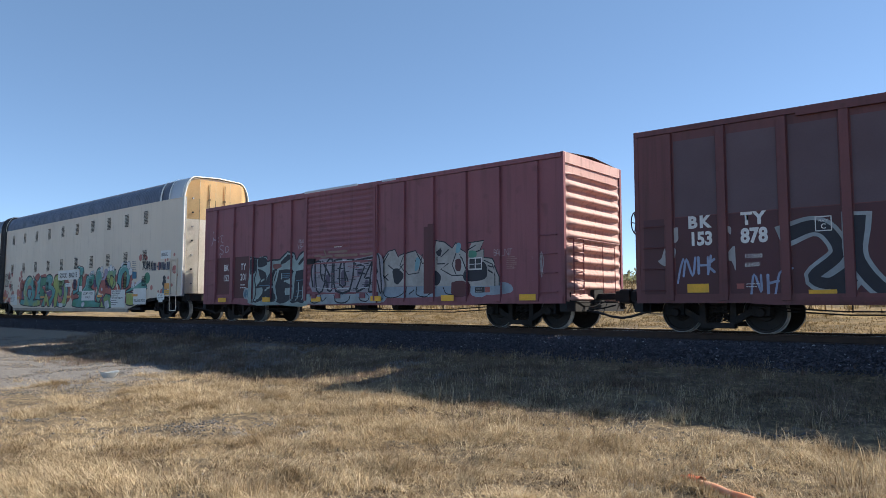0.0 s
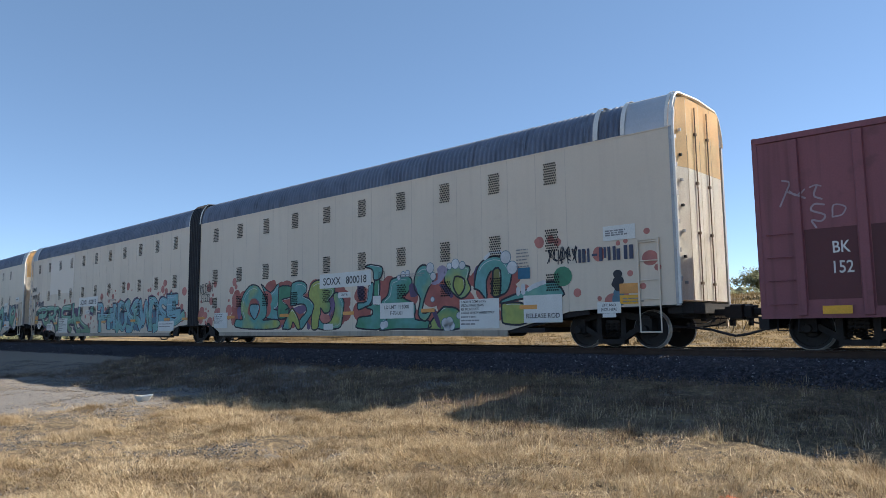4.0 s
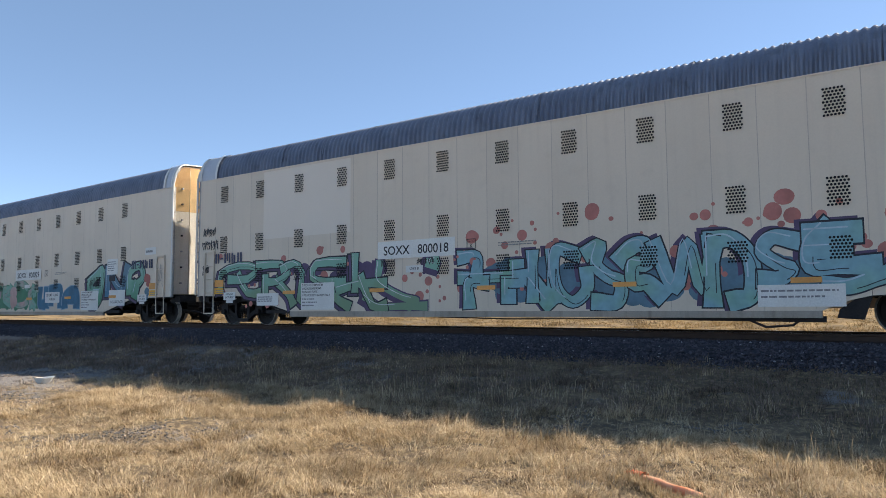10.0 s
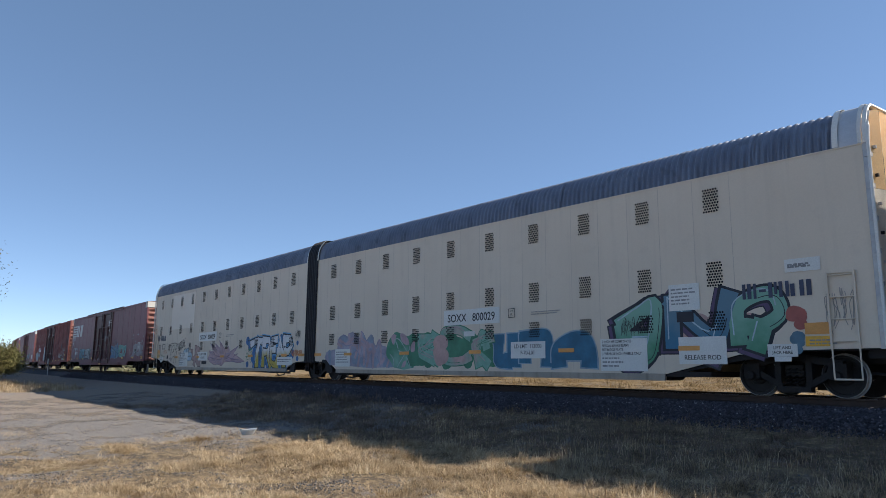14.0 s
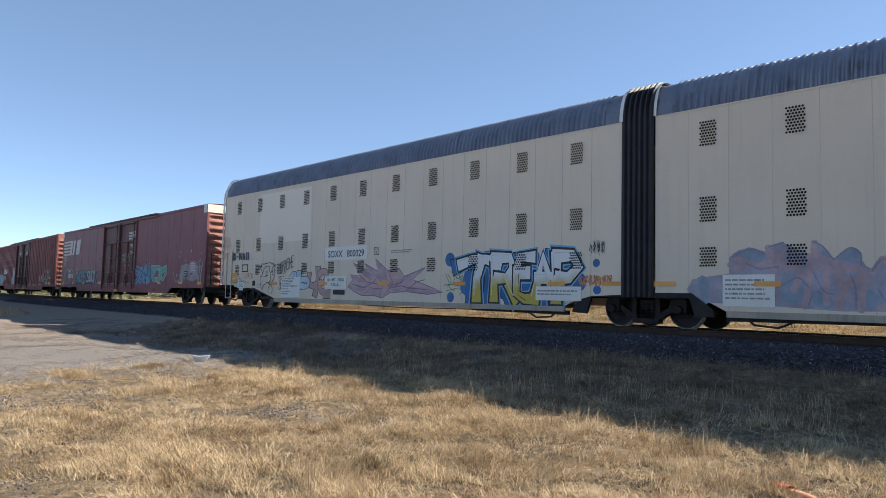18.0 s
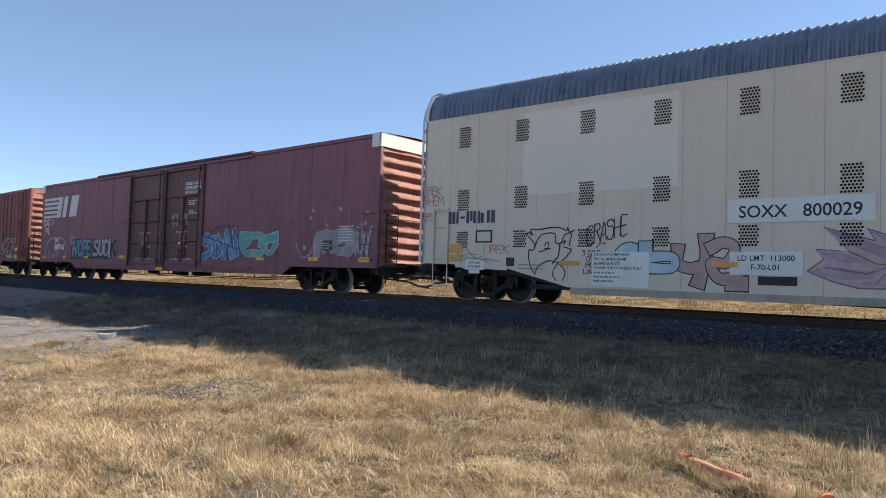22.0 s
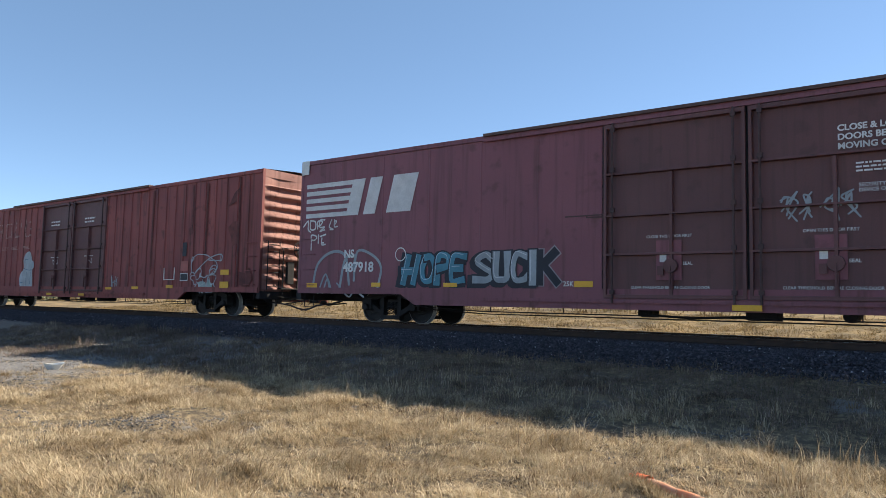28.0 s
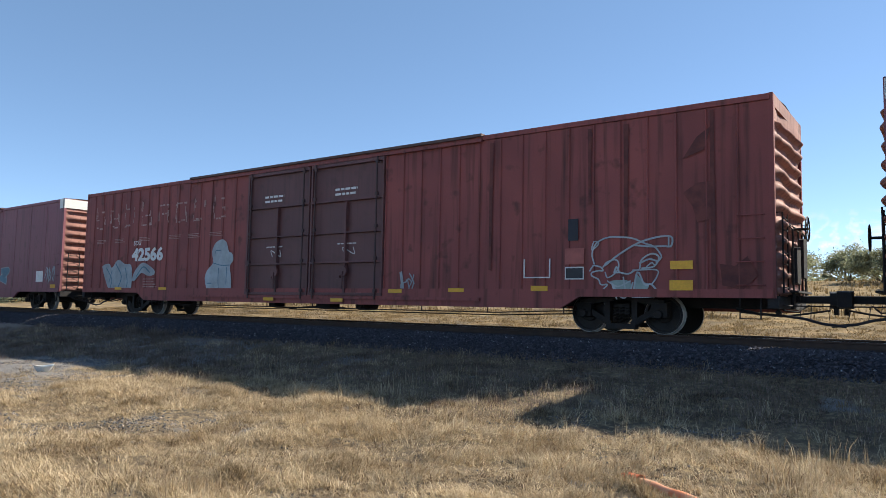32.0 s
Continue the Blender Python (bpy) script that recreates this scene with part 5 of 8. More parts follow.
NS_L, SO_L = 26.55, 27.15
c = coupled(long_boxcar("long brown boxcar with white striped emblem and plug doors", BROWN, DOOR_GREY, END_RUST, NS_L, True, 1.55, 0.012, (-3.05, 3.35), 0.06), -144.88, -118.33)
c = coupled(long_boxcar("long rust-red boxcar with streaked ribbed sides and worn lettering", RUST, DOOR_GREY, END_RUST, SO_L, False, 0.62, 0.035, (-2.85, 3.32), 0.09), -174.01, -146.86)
hand_brake(c, SO_L / 2 + 0.42, 1, -0.2, 2.35, BLACK)
for y, z0, z1 in ((-0.45, 1.15, 1.95), (0.35, 1.3, 2.2)):
    bm = bmesh.new()
    box(bm, SO_L / 2 + 0.12, SO_L / 2 + 0.30, y - 0.12, y + 0.12, z0, z1, 0.03)
    part("brake_housing", bm, BLACK, c)
for y in (-0.75, -0.1, 0.7):
    part("brake_pipe", tube(bmesh.new(), [(SO_L / 2 + 0.22, y, 0.8), (SO_L / 2 + 0.22, y, 2.3), (SO_L / 2 + 0.1, y, 2.45)], 0.02), BLACK, c)
c = coupled(long_boxcar("long brown boxcar with white-topped ends, far back in the train", BROWN, BROWN, END_RUST, NS_L, True, 1.55, 0.012, (-3.05, 3.35)), -202.7, -176.15)
for k in range(3):
    c = coupled(copy_thing(c, pose(0, 0, 0)), -202.7 - 28.6 * (k + 1), -176.15 - 28.6 * (k + 1))
    WHEELSETS.extend(o for t in c.children if t.name.startswith("truck") for o in t.children if o.name.startswith("wheelset"))

# ---- what is painted and stuck on each car ----
LEAD, SECOND, UNIT_1, UNIT_2, UNIT_3, UNIT_4, EMBLEM, RUSTY, TAIL = [c for c, _ in TRAIN[:9]]
TEAL = spray("teal", (0.10, 0.30, 0.27))
AQUA = spray("aqua", (0.16, 0.36, 0.40))
LIME = spray("lime", (0.34, 0.38, 0.10))
GREEN = spray("green", (0.06, 0.24, 0.14))
JADE = spray("jade", (0.19, 0.39, 0.30))
BRICK = spray("brick_red", (0.42, 0.12, 0.10))
CORAL = spray("coral", (0.52, 0.19, 0.16))
PURPLE = spray("dark_purple", (0.10, 0.065, 0.14))
VIOLET = spray("violet", (0.17, 0.11, 0.22))
BLACKISH = spray("blue_black", (0.022, 0.024, 0.036))
SLATE = spray("slate_blue", (0.10, 0.20, 0.27))
SEA = spray("sea_blue", (0.20, 0.39, 0.45))
SKYLINE = spray("pale_sky_blue", (0.45, 0.58, 0.66))
ROYAL = spray("royal_blue", (0.03, 0.14, 0.36))
PETROL = spray("petrol_blue", (0.03, 0.16, 0.27))
LILAC = spray("lilac", (0.34, 0.29, 0.40))
ROSE = spray("rose", (0.50, 0.34, 0.36))
PINK = spray("dusty_pink", (0.50, 0.33, 0.30))
PALE = spray("pale_silver", (0.34, 0.37, 0.39))
SNOW = spray("white", (0.66, 0.67, 0.68))
MUSTARD = spray("mustard", (0.46, 0.36, 0.06))
ORANGY = spray("orange", (0.55, 0.22, 0.10))
AY = SIDE_Y


def name_block(car, x0, x1, z0, z1):
    """A dark blue product name, as plain blocks."""
    w = (x1 - x0) / 6.2
    for a, b, lo, hi in ((0, 0.3, 0, 1), (0.45, 0.8, 0, 1), (1.0, 1.25, 0, 1), (1.5, 2.1, 0.40, 0.58), (2.3, 2.65, 0, 1), (2.8, 3.05, 0.2, 1), (3.2, 3.5, 0, 1), (3.75, 4.05, 0, 1), (4.15, 4.5, 0, 0.8), (4.9, 5.25, 0, 1), (5.45, 5.85, 0, 1)):
        bm = bmesh.new()
        box(bm, x0 + a * w, x0 + b * w, AY - 0.0215, AY - 0.019, z0 + lo * (z1 - z0), z0 + hi * (z1 - z0))
        part("name_block", bm, NAVY, car)


def class_plate(car, x, z, text, s=0.28, ink=None):
    """A small square outline with a letter in it."""
    bm = bmesh.new()
    for a, b, c, d in ((0, s, 0, 0.018), (0, s, s - 0.018, s), (0, 0.018, 0, s), (s - 0.018, s, 0, s)):
        box(bm, x + a, x + b, AY - 0.021, AY - 0.019, z + c, z + d)
    p = part("class_mark", bm, ink or INK, car)
    lettering(p, "PLATE", x + s / 2, z + s * 0.66, s * 0.2, ink or INK, lift=0.021, y=AY, align="CENTER")
    lettering(p, text, x + s / 2, z + s * 0.18, s * 0.48, ink or INK, lift=0.021, y=AY, align="CENTER")


def common_marks(car, number, f, L):
    """Stickers that each carrier unit bears. f: +1 where the bellows end points to +x."""
    placard(car, -2.32 if f > 0 else -2.30, 0.40, 1.96, 2.46, (), y=AY)
    lettering(car, "SOXX", -2.10, 2.07, 0.36, INK, lift=0.022, y=AY, wide=0.98)
    lettering(car, number, -0.86, 2.07, 0.36, INK, lift=0.022, y=AY, wide=0.98)
    class_plate(car, 0.78, 2.09, "K")
    d = -f
    placard(car, d * 9.05 - 0.32, d * 9.05 + 0.32, 0.86, 1.13, ("LIFT AND", "JACK HERE"), y=AY)
    placard(car, d * 9.05 - 0.18, d * 9.05 + 0.18, 0.76, 0.855, (), y=AY)
    x0, x1 = (-9.98, -8.32) if f > 0 else (8.24, 9.84)
    name_block(car, x0, x1, 2.14, 2.48)
    lines = ("2 INCH HF COMP SHOES", "SPECIAL BRAKE BEAMS", "SEE BADGE PLATE", "1-WEAR 28 INCH WHEELS ONLY")
    x0 = -5.50 if f > 0 else 4.24
    p = placard(car, x0, x0 + 1.44, 0.52, 1.35, (), y=AY)
    for k, t in enumerate(lines):
        lettering(p, t, x0 + 0.05, 1.25 - k * 0.105, 0.095, INK, lift=0.022, y=AY, wide=0.88)
    bars(p, x0 + 0.05, 1.25 - 4 * 0.105, 3, 0.7, 0.055, INK, 0.045, 0.022, y=AY, seed=4)
    bars(car, 1.75, 2.20, 2, 1.3, 0.035, INK, 0.03, 0.021, y=AY, seed=9)


def load_limit(car, x0, x1):
    placard(car, x0, x1, 0.86, 1.35, ("LD LMT  113000", "F-70-L01"), y=AY)


# first unit: two large pieces in teal and lime on red ground
u = UNIT_1
common_marks(u, "800018", -1, 21.5)
cloud(u, -8.1, -0.6, 0.55, 2.45, 70, BRICK, 2, (0.16, 0.45), 0.0015, AY)
cloud(u, -8.2, -7.0, 0.7, 1.7, 8, BRICK, 202, (0.22, 0.42), 0.0013, AY)
cloud(u, -0.6, 6.6, 0.50, 2.25, 60, BRICK, 3, (0.2, 0.5), 0.0015, AY)
dots(u, -10.7, -7.6, 0.8, 2.6, 36, 0.06, 0.24, CORAL, 4, 0.0022, AY)
dots(u, 6.2, 10.4, 1.1, 2.9, 26, 0.06, 0.24, CORAL, 5, 0.0022, AY)
blot(u, "0r-4z-7u-3o is-ux-vp-qk-nm we-zg-z0-w0 5d-cc-90-75", -5.08, -2.84, 0.58, 1.49, VIOLET, 0.0034, AY, bend=2)
letterform(u, "0z-cq-my-ld-ga-r8-za-w3-r0-81-78-8j", -5.99, -4.1, 0.94, 2.31, blended(TEAL, AQUA), 0.0041, AY)
letterform(u, "1z-zy-zo-9l-oe-r7-n1-d0-02-0i", -4.83, -3.94, 0.94, 2.14, GREEN, 0.0048, AY)
letterform(u, "08-68-4f-5p-9w-dz-iy-mt-pn-qf-p9-n7-z7-z1-k0-02", -7.76, -4.82, 0.57, 2.31, blended(TEAL, LIME), 0.0062, AY)
blot(u, "0a-4p-ay-lz-wt-zg-w8-k0", -6.91, -6.04, 0.96, 1.77, BRICK, 0.0069, AY, bend=2)
letterform(u, "0z-zz-yi-j0-1h", -6.74, -6.13, 0.95, 1.52, AQUA, 0.0076, AY)
blot(u, "sz-xs-zf-xn 0h-5p-65-20", -7.68, -6.04, 0.98, 1.78, VIOLET, 0.0076, AY, bend=2)
letterform(u, "1w-7z-hz-ow-or-jo-ul-zh-yc-s7-j0-f0-e6-oc-mh-ei-3h-0j", -4.05, -2.64, 0.59, 2.29, blended(TEAL, AQUA), 0.0055, AY)
letterform(u, "00-gz-mz-vj-z1-t0-ld-g0", -4.53, -3.44, 0.57, 1.27, blended(LIME, TEAL), 0.0069, AY)
letterform(u, "nz-ty-zr-zj-x8-s0-00-1d-39-95-h7-mf-no-lv", -2.41, -0.99, 0.57, 1.79, blended(TEAL, LIME), 0.0062, AY)
letterform(u, "0q-5x-fz-nx-qu-zt-zp-sk-ui-tc-mb-hf-hb-f7-d0-50-5a-8h-1m", -2.96, -1.5, 0.57, 2.28, blended(LIME, GREEN), 0.0076, AY)
blot(u, "0r-ct-nm-tm-zz-v9-e0-19", -2.27, -1.59, 0.75, 1.2, CORAL, 0.0083, AY, bend=2)
blot(u, "0u-oz-zn-l9-80-09-9q", -1.78, -1.47, 0.82, 1.65, VIOLET, 0.0083, AY, bend=2)
letterform(u, "00-0h-6n-8w-cy-gz-my-ou-lo-hl-qg-q7-z6-z1-d1", 0.82, 2.97, 0.48, 2.19, blended(TEAL, GREEN), 0.0041, AY)
letterform(u, "0q-7x-kz-wu-zp-tm-je-f5-v6-k0-74-be-1k", 2.38, 3.2, 0.76, 2.46, blended(TEAL, LIME), 0.0055, AY)
letterform(u, "0t-dz-yx-vk-z9-m0-6b-0j", 3.66, 4.66, 1.38, 2.34, blended(LIME, TEAL), 0.0062, AY)
letterform(u, "6z-yu-zd-h0-0i", 3.99, 4.42, 1.47, 2.03, LIME, 0.0069, AY)
letterform(u, "00-fw-mz-yt-z1", 2.95, 4.23, 0.51, 1.16, blended(GREEN, LIME), 0.0048, AY)
letterform(u, "09-3p-9w-jz-tw-zn-zg-w7-r3-h3-in-cf-c0-57", 4.79, 6.11, 1.34, 2.52, blended(TEAL, AQUA), 0.0069, AY)
letterform(u, "3z-zz-u0-00", 5.46, 5.74, 1.43, 2.11, spray("olive", (0.24, 0.24, 0.08)), 0.0076, AY)
letterform(u, "06-ai-ls-qz-wz-zn-z8-f8-00", 5.76, 7.7, 1.2, 1.7, blended(TEAL, JADE), 0.0055, AY)
letterform(u, "0v-6z-zv-z1-50-09", 5.76, 6.58, 0.64, 1.21, blended(LIME, GREEN), 0.0062, AY)
blot(u, "ct-oz-zr-te-g1-10-05-d9", 3.14, 3.77, 1.84, 2.4, LILAC, 0.0076, AY, bend=2)
blot(u, "xv-zz-yo-xn 0q-3r-5k-1j gp-jp-nk-mh ca-eb-h0-f1", 2.15, 4.94, 0.56, 2.31, PURPLE, 0.0055, AY, bend=2)
freehand(u, "k0-k4 n1-n6 q3-u6-z8 0v-4z-az", 5.2, 7.18, 1.44, 2.61, SNOW, 0.12, 0.0092, AY)
letterform(u, "nz-tz-to-nh-zg-z0-10-04-38-i9-kd-cf-jj", -0.3, 1.03, 0.57, 2.13, blended(GREEN, TEAL), 0.0048, AY)
letterform(u, "09-kb-pv-zz-y9-k4-20", -0.28, 0.51, 1.18, 2.02, blended(TEAL, AQUA), 0.0055, AY)
letterform(u, "0u-8z-kw-ws-zh-u2-h0-fm", 0.12, 0.96, 2.13, 2.64, blended(TEAL, AQUA), 0.0062, AY)
blot(u, "2z-uw-z6-g0-0d", -0.29, 0.07, 1.47, 2.08, PURPLE, 0.0055, AY, bend=2)
for k, (x, z, r) in enumerate(((3.07, 2.35, 0.15), (3.19, 2.09, 0.11), (3.85, 2.35, 0.09), (4.09, 2.40, 0.14), (4.35, 2.34, 0.11), (5.93, 2.46, 0.17), (6.15, 2.16, 0.17), (1.90, 2.22, 0.09), (2.10, 2.24, 0.09), (1.71, 2.13, 0.07), (3.66, 0.69, 0.14), (3.83, 0.72, 0.14), (3.74, 0.58, 0.14), (3.91, 0.61, 0.12), (0.96, 0.65, 0.12), (1.10, 0.68, 0.11), (4.20, 0.90, 0.09), (3.16, 1.40, 0.07))):
    bm = bmesh.new()
    disc(bm, x, z, r + 0.02, AY - 0.0112, 16)
    part("graffiti_outline", bm, SLATE, u)
    bm = bmesh.new()
    disc(bm, x, z, r, AY - 0.0116, 16)
    part("graffiti_spot", bm, SNOW, u)
tag(u, -10.65, -9.65, 2.1, 2.5, INK, 6, 0.026, 14, 0.013, AY, "KRUSHIN", rise=0.08)
tag(u, -10.5, -9.85, 1.77, 2.07, INK, 4, 0.026, 15, 0.013, AY, "EGOS")
tag(u, 7.3, 8.2, 2.15, 2.6, BLACKISH, 5, 0.03, 16, 0.013, AY)
dots(u, 7.6, 7.9, 1.6, 1.9, 1, 0.27, 0.28, GREEN, 17, 0.0118, AY)
cloud(u, 9.12, 9.5, 0.95, 1.5, 6, SLATE, 18, (0.1, 0.16), 0.0112, AY)
cloud(u, 9.12, 9.5, 1.35, 1.9, 6, BLACKISH, 19, (0.1, 0.16), 0.0116, AY)
load_limit(u, 0.85, 2.36)
p = placard(u, -9.43, -8.38, 0.64, 1.27, (), y=AY)
for k, t in enumerate(("2 INCH HF COMP SHOES", "SPECIAL BRAKE BEAMS", "SEE BADGE PLATE", "SPRG 8 OC D-5.6 IC D-5", "SPRG 2 IC D-6A")):
    lettering(p, t, -9.40, 1.17 - k * 0.085, 0.075, INK, lift=0.022, y=AY, wide=0.80)
placard(u, 6.51, 7.72, 0.66, 1.38, ("", "", "RELEASE ROD"), y=AY)
placard(u, 8.96, 9.82, 2.62, 2.98, (), y=AY, small=3)
placard(u, -1.27, -0.62, 1.60, 1.79, ("UNIT A",), y=AY)
placard(u, 0.50, 0.87, 1.33, 1.60, (), y=AY)
placard(u, -2.06, -1.56, 0.53, 0.73, (), y=AY)
bars(u, 6.3, 2.6, 6, 0.5, 0.045, INK, 0.045, 0.021, y=AY, seed=8)
patch(u, 6.34, 6.74, 1.83, 2.13, PETROL, "inspection_stencil", 0.019, y=AY)

# second unit: blue letters ringed with red spots, and a green piece
u = UNIT_2
common_marks(u, "800018", 1, 21.35)
patch(u, -7.36, -3.42, 2.85, 5.1, CREAM_CLEAN, "repainted_panel", 0.0012, "clean repainted cream patch", AY)
dots(u, 0.3, 10.2, 1.0, 2.85, 90, 0.04, 0.2, CORAL, 21, 0.0016, AY)
dots(u, -9.8, 0.3, 0.6, 2.5, 60, 0.04, 0.17, CORAL, 22, 0.0016, AY)
dots(u, 9.0, 10.5, 0.8, 2.4, 14, 0.08, 0.26, CORAL, 23, 0.002, AY)
cloud(u, 0.9, 9.5, 0.5, 1.85, 70, SLATE, 24, (0.2, 0.4), 0.0024, AY)
COOL = blended(SEA, JADE)
burner(u, [("09-29-26 77-74 05-55-85 10-14-34 61-64", 0.6, 2.75, 0.50, 2.05), ("29-26-21 79-75-71 24-60", 2.5, 3.5, 0.50, 2.02), ("58-19-06-12-40-72-75", 3.3, 4.4, 0.52, 2.12), ("08-39-26-54-83-70-20", 4.2, 5.1, 0.52, 2.15), ("07-39-69-66-36-33-63-91", 5.0, 5.9, 0.52, 2.10),
           ("09-32-59-72-99", 5.8, 7.1, 0.50, 2.10), ("19-14-10 19-59-86-81-50", 6.9, 7.9, 0.52, 2.12), ("88-49-26-53-72-50-20", 7.8, 8.75, 0.95, 2.12), ("49-26-22-52-92 28-78 25-65", 8.6, 9.95, 0.95, 2.25), ("00-30-64-98", 9.2, 10.35, 0.78, 1.42)],
       COOL, BLACKISH, SKYLINE, 0.33, 0.05, PURPLE, 0.0036, AY, (-0.10, 0.05))
cloud(u, -8.9, -1.9, 1.3, 2.0, 34, PURPLE, 26, (0.16, 0.28), 0.0024, AY)
burner(u, [("02-07-49-88-65-25 46-61-91", -9.55, -7.4, 0.85, 2.15), ("09-69-87-55-25 21-26 55-82-90", -7.6, -5.9, 0.62, 2.12), ("08-49-77-61-81", -6.4, -5.2, 0.55, 2.12), ("89-29-16-45-85 65-62-90", -5.2, -3.5, 0.50, 2.08), ("39-35-33 03-44-84 45-60-80", -3.9, -1.85, 0.50, 2.22)],
       graded(spray("moss", (0.17, 0.28, 0.17)), JADE, 0.5, 1.9), BLACKISH, SNOW, 0.26, 0.06, PURPLE, 0.0036, AY, bend=2)
burner(u, [("02-20-50-80 29-25-52-71-60", -2.8, -0.35, 0.50, 1.95), ("07-49 07-45", -0.5, 0.15, 1.40, 1.98)], graded(spray("moss", (0.17, 0.28, 0.17)), JADE, 0.5, 1.9), PURPLE, SNOW, 0.22, 0.06, PURPLE, 0.0042, AY)
tag(u, -2.2, -1.7, 1.75, 2.0, INK, 5, 0.02, 132, 0.013, AY, "WITCH")
tag(u, -10.6, -9.9, 3.1, 3.45, INK, 4, 0.028, 29, 0.013, AY)
tag(u, -10.65, -9.7, 2.62, 3.0, INK, 6, 0.028, 30, 0.013, AY)
tag(u, -10.6, -10.2, 1.75, 2.1, INK, 3, 0.028, 31, 0.013, AY)
tag(u, -0.9, -0.3, 1.75, 1.95, INK, 3, 0.022, 32, 0.013, AY)
placard(u, 7.90, 9.47, 0.55, 0.99, (), y=AY, small=2)
placard(u, -7.62, -6.55, 0.66, 1.06, (), y=AY, small=3)
placard(u, -1.28, -0.68, 1.55, 1.74, ("UNIT B",), y=AY)

# third unit: petrol blue letters, faded green and lilac
u = UNIT_3
common_marks(u, "800029", -1, 21.9)
FADED_LILAC = spray("faded_lilac", (0.36, 0.34, 0.42))
FADED_SLATE = spray("faded_slate_blue", (0.27, 0.33, 0.42))
FADED_ROSE = spray("faded_rose", (0.48, 0.34, 0.37))
cloud(u, -4.4, 0.5, 0.5, 1.8, 54, GREEN, 43, (0.16, 0.4), 0.0015, AY)
blot(u, "0a-1g-7j-7s-ax-du-dx-fz-js-jz-ky-mq-ov-ps-qm-rk-sq-tl-wj-wb-x6-z1-n0-c2-23", -10.14, -5.15, 0.53, 1.96, FADED_LILAC, 0.0016, AY, bend=1)
blot(u, "6v-9z-bw-bq-8p ef-gj-ia-h3-e4 ia-l7-l0-j1 pa-r9-s3-q0 mr-ox-pu-po 0h-2h-22-12 w9-z0-u0-v6 kz-ls-kt", -9.89, -5.2, 0.58, 1.87, FADED_SLATE, 0.0022, AY, bend=2)
freehand(u, "1s-6n-9p-95 8x-9r-bt gs-gk-f1 hz-ht-mm hn-lk-pk-p0 li-ma-l1 rj-tq-ue-u6 s1-v5-w8 7o-el-da jm-j3 y1-z6 0o-3l ne-qf", -9.12, -5.49, 0.57, 1.93, FADED_ROSE, 0.13, 0.003, AY)
freehand(u, "0s-4w-7t 8x-bz hz-jw-lp lp-ov-qs-qm sj-up-wj bc-eg-gb hj-j9-l7 oi-pa-p0 3o-6l-am wd-yc-zh h8-g1 ta-v0", -9.05, -5.65, 0.59, 1.95, spray("grey_lilac", (0.27, 0.26, 0.36)), 0.035, 0.0046, AY)
blot(u, "0j-3r-9x-dz-kw-ru-vw-zu-y0-a0-55-0c", -5.65, -3.92, 0.56, 1.86, blended(GREEN, JADE), 0.002, AY, bend=2)
blot(u, "0w-3z-8y-6t-4o-1r dz-jz-pu-rp-nn-gr tl-wq-zr-zh-ug g0-j6-n7-l1", -5.36, -3.92, 0.56, 1.77, FADED_ROSE, 0.004, AY, bend=2)
freehand(u, "7s-az-hx-po-sk 8y-cs-en ws-xl-pf-d0 0g-6a-71 tc-z0 fk-mi", -5.42, -4.16, 0.58, 1.6, spray("pale_mint_line", (0.36, 0.46, 0.44)), 0.04, 0.005, AY)
piece(u, "~C~", -3.8, 0.3, 0.6, 1.9, JADE, GREEN, ROSE, 0.28, 0.05, 44, None, 0.003, PINK, AY)
cloud(u, -2.9, -2.0, 0.6, 1.85, 12, PINK, 45, (0.2, 0.36), 0.0128, AY)
burner(u, [("18-14-11-41 68-61", 0.2, 1.4, 0.50, 1.72), ("18-12 18-69-77-71", 1.3, 2.65, 0.50, 1.72), ("11-15-48-78-85-81 24-74", 2.6, 4.0, 0.50, 1.65)], PETROL, spray("washed_blue", (0.30, 0.42, 0.50)), None, 0.42, 0.06, None, 0.003, AY)
cloud(u, 4.9, 6.4, 1.3, 2.1, 14, ROSE, 47, (0.12, 0.25), 0.0015, AY)
cloud(u, 5.6, 9.0, 1.25, 1.9, 30, PINK, 48, (0.2, 0.35), 0.0018, AY)
burner(u, [("06-48-79-62-40-10-05 33-63", 4.95, 6.25, 0.62, 2.35)], graded(GREEN, JADE, 0.6, 2.2), BLACKISH, SKYLINE, 0.40, 0.11, PURPLE, 0.0034, AY)
burner(u, [("19-12 19-63-89 74-60", 6.2, 8.1, 0.75, 2.40)], graded(PETROL, SLATE, 0.6, 2.2), BLACKISH, SKYLINE, 0.34, 0.10, PURPLE, 0.0036, AY)
burner(u, [("12-17-49-79-86-54-24 54-41", 7.95, 9.2, 0.82, 2.38)], graded(GREEN, JADE, 0.6, 2.2), BLACKISH, SKYLINE, 0.34, 0.10, PURPLE, 0.0039, AY)
cloud(u, 9.15, 9.62, 1.35, 1.95, 8, BRICK, 50, (0.12, 0.2), 0.0112, AY)
cloud(u, 9.2, 9.55, 0.85, 1.4, 6, SLATE, 51, (0.1, 0.16), 0.0112, AY)
load_limit(u, 0.88, 2.27)
placard(u, -9.28, -8.15, 0.58, 1.28, (), y=AY, small=5)
placard(u, 6.57, 7.79, 0.70, 1.34, ("", "", "RELEASE ROD"), y=AY)
placard(u, 6.36, 7.18, 1.98, 2.62, (), y=AY, small=5)
patch(u, 6.55, 7.0, 1.70, 1.95, BLACKISH, "inspection_stencil", 0.019, y=AY)
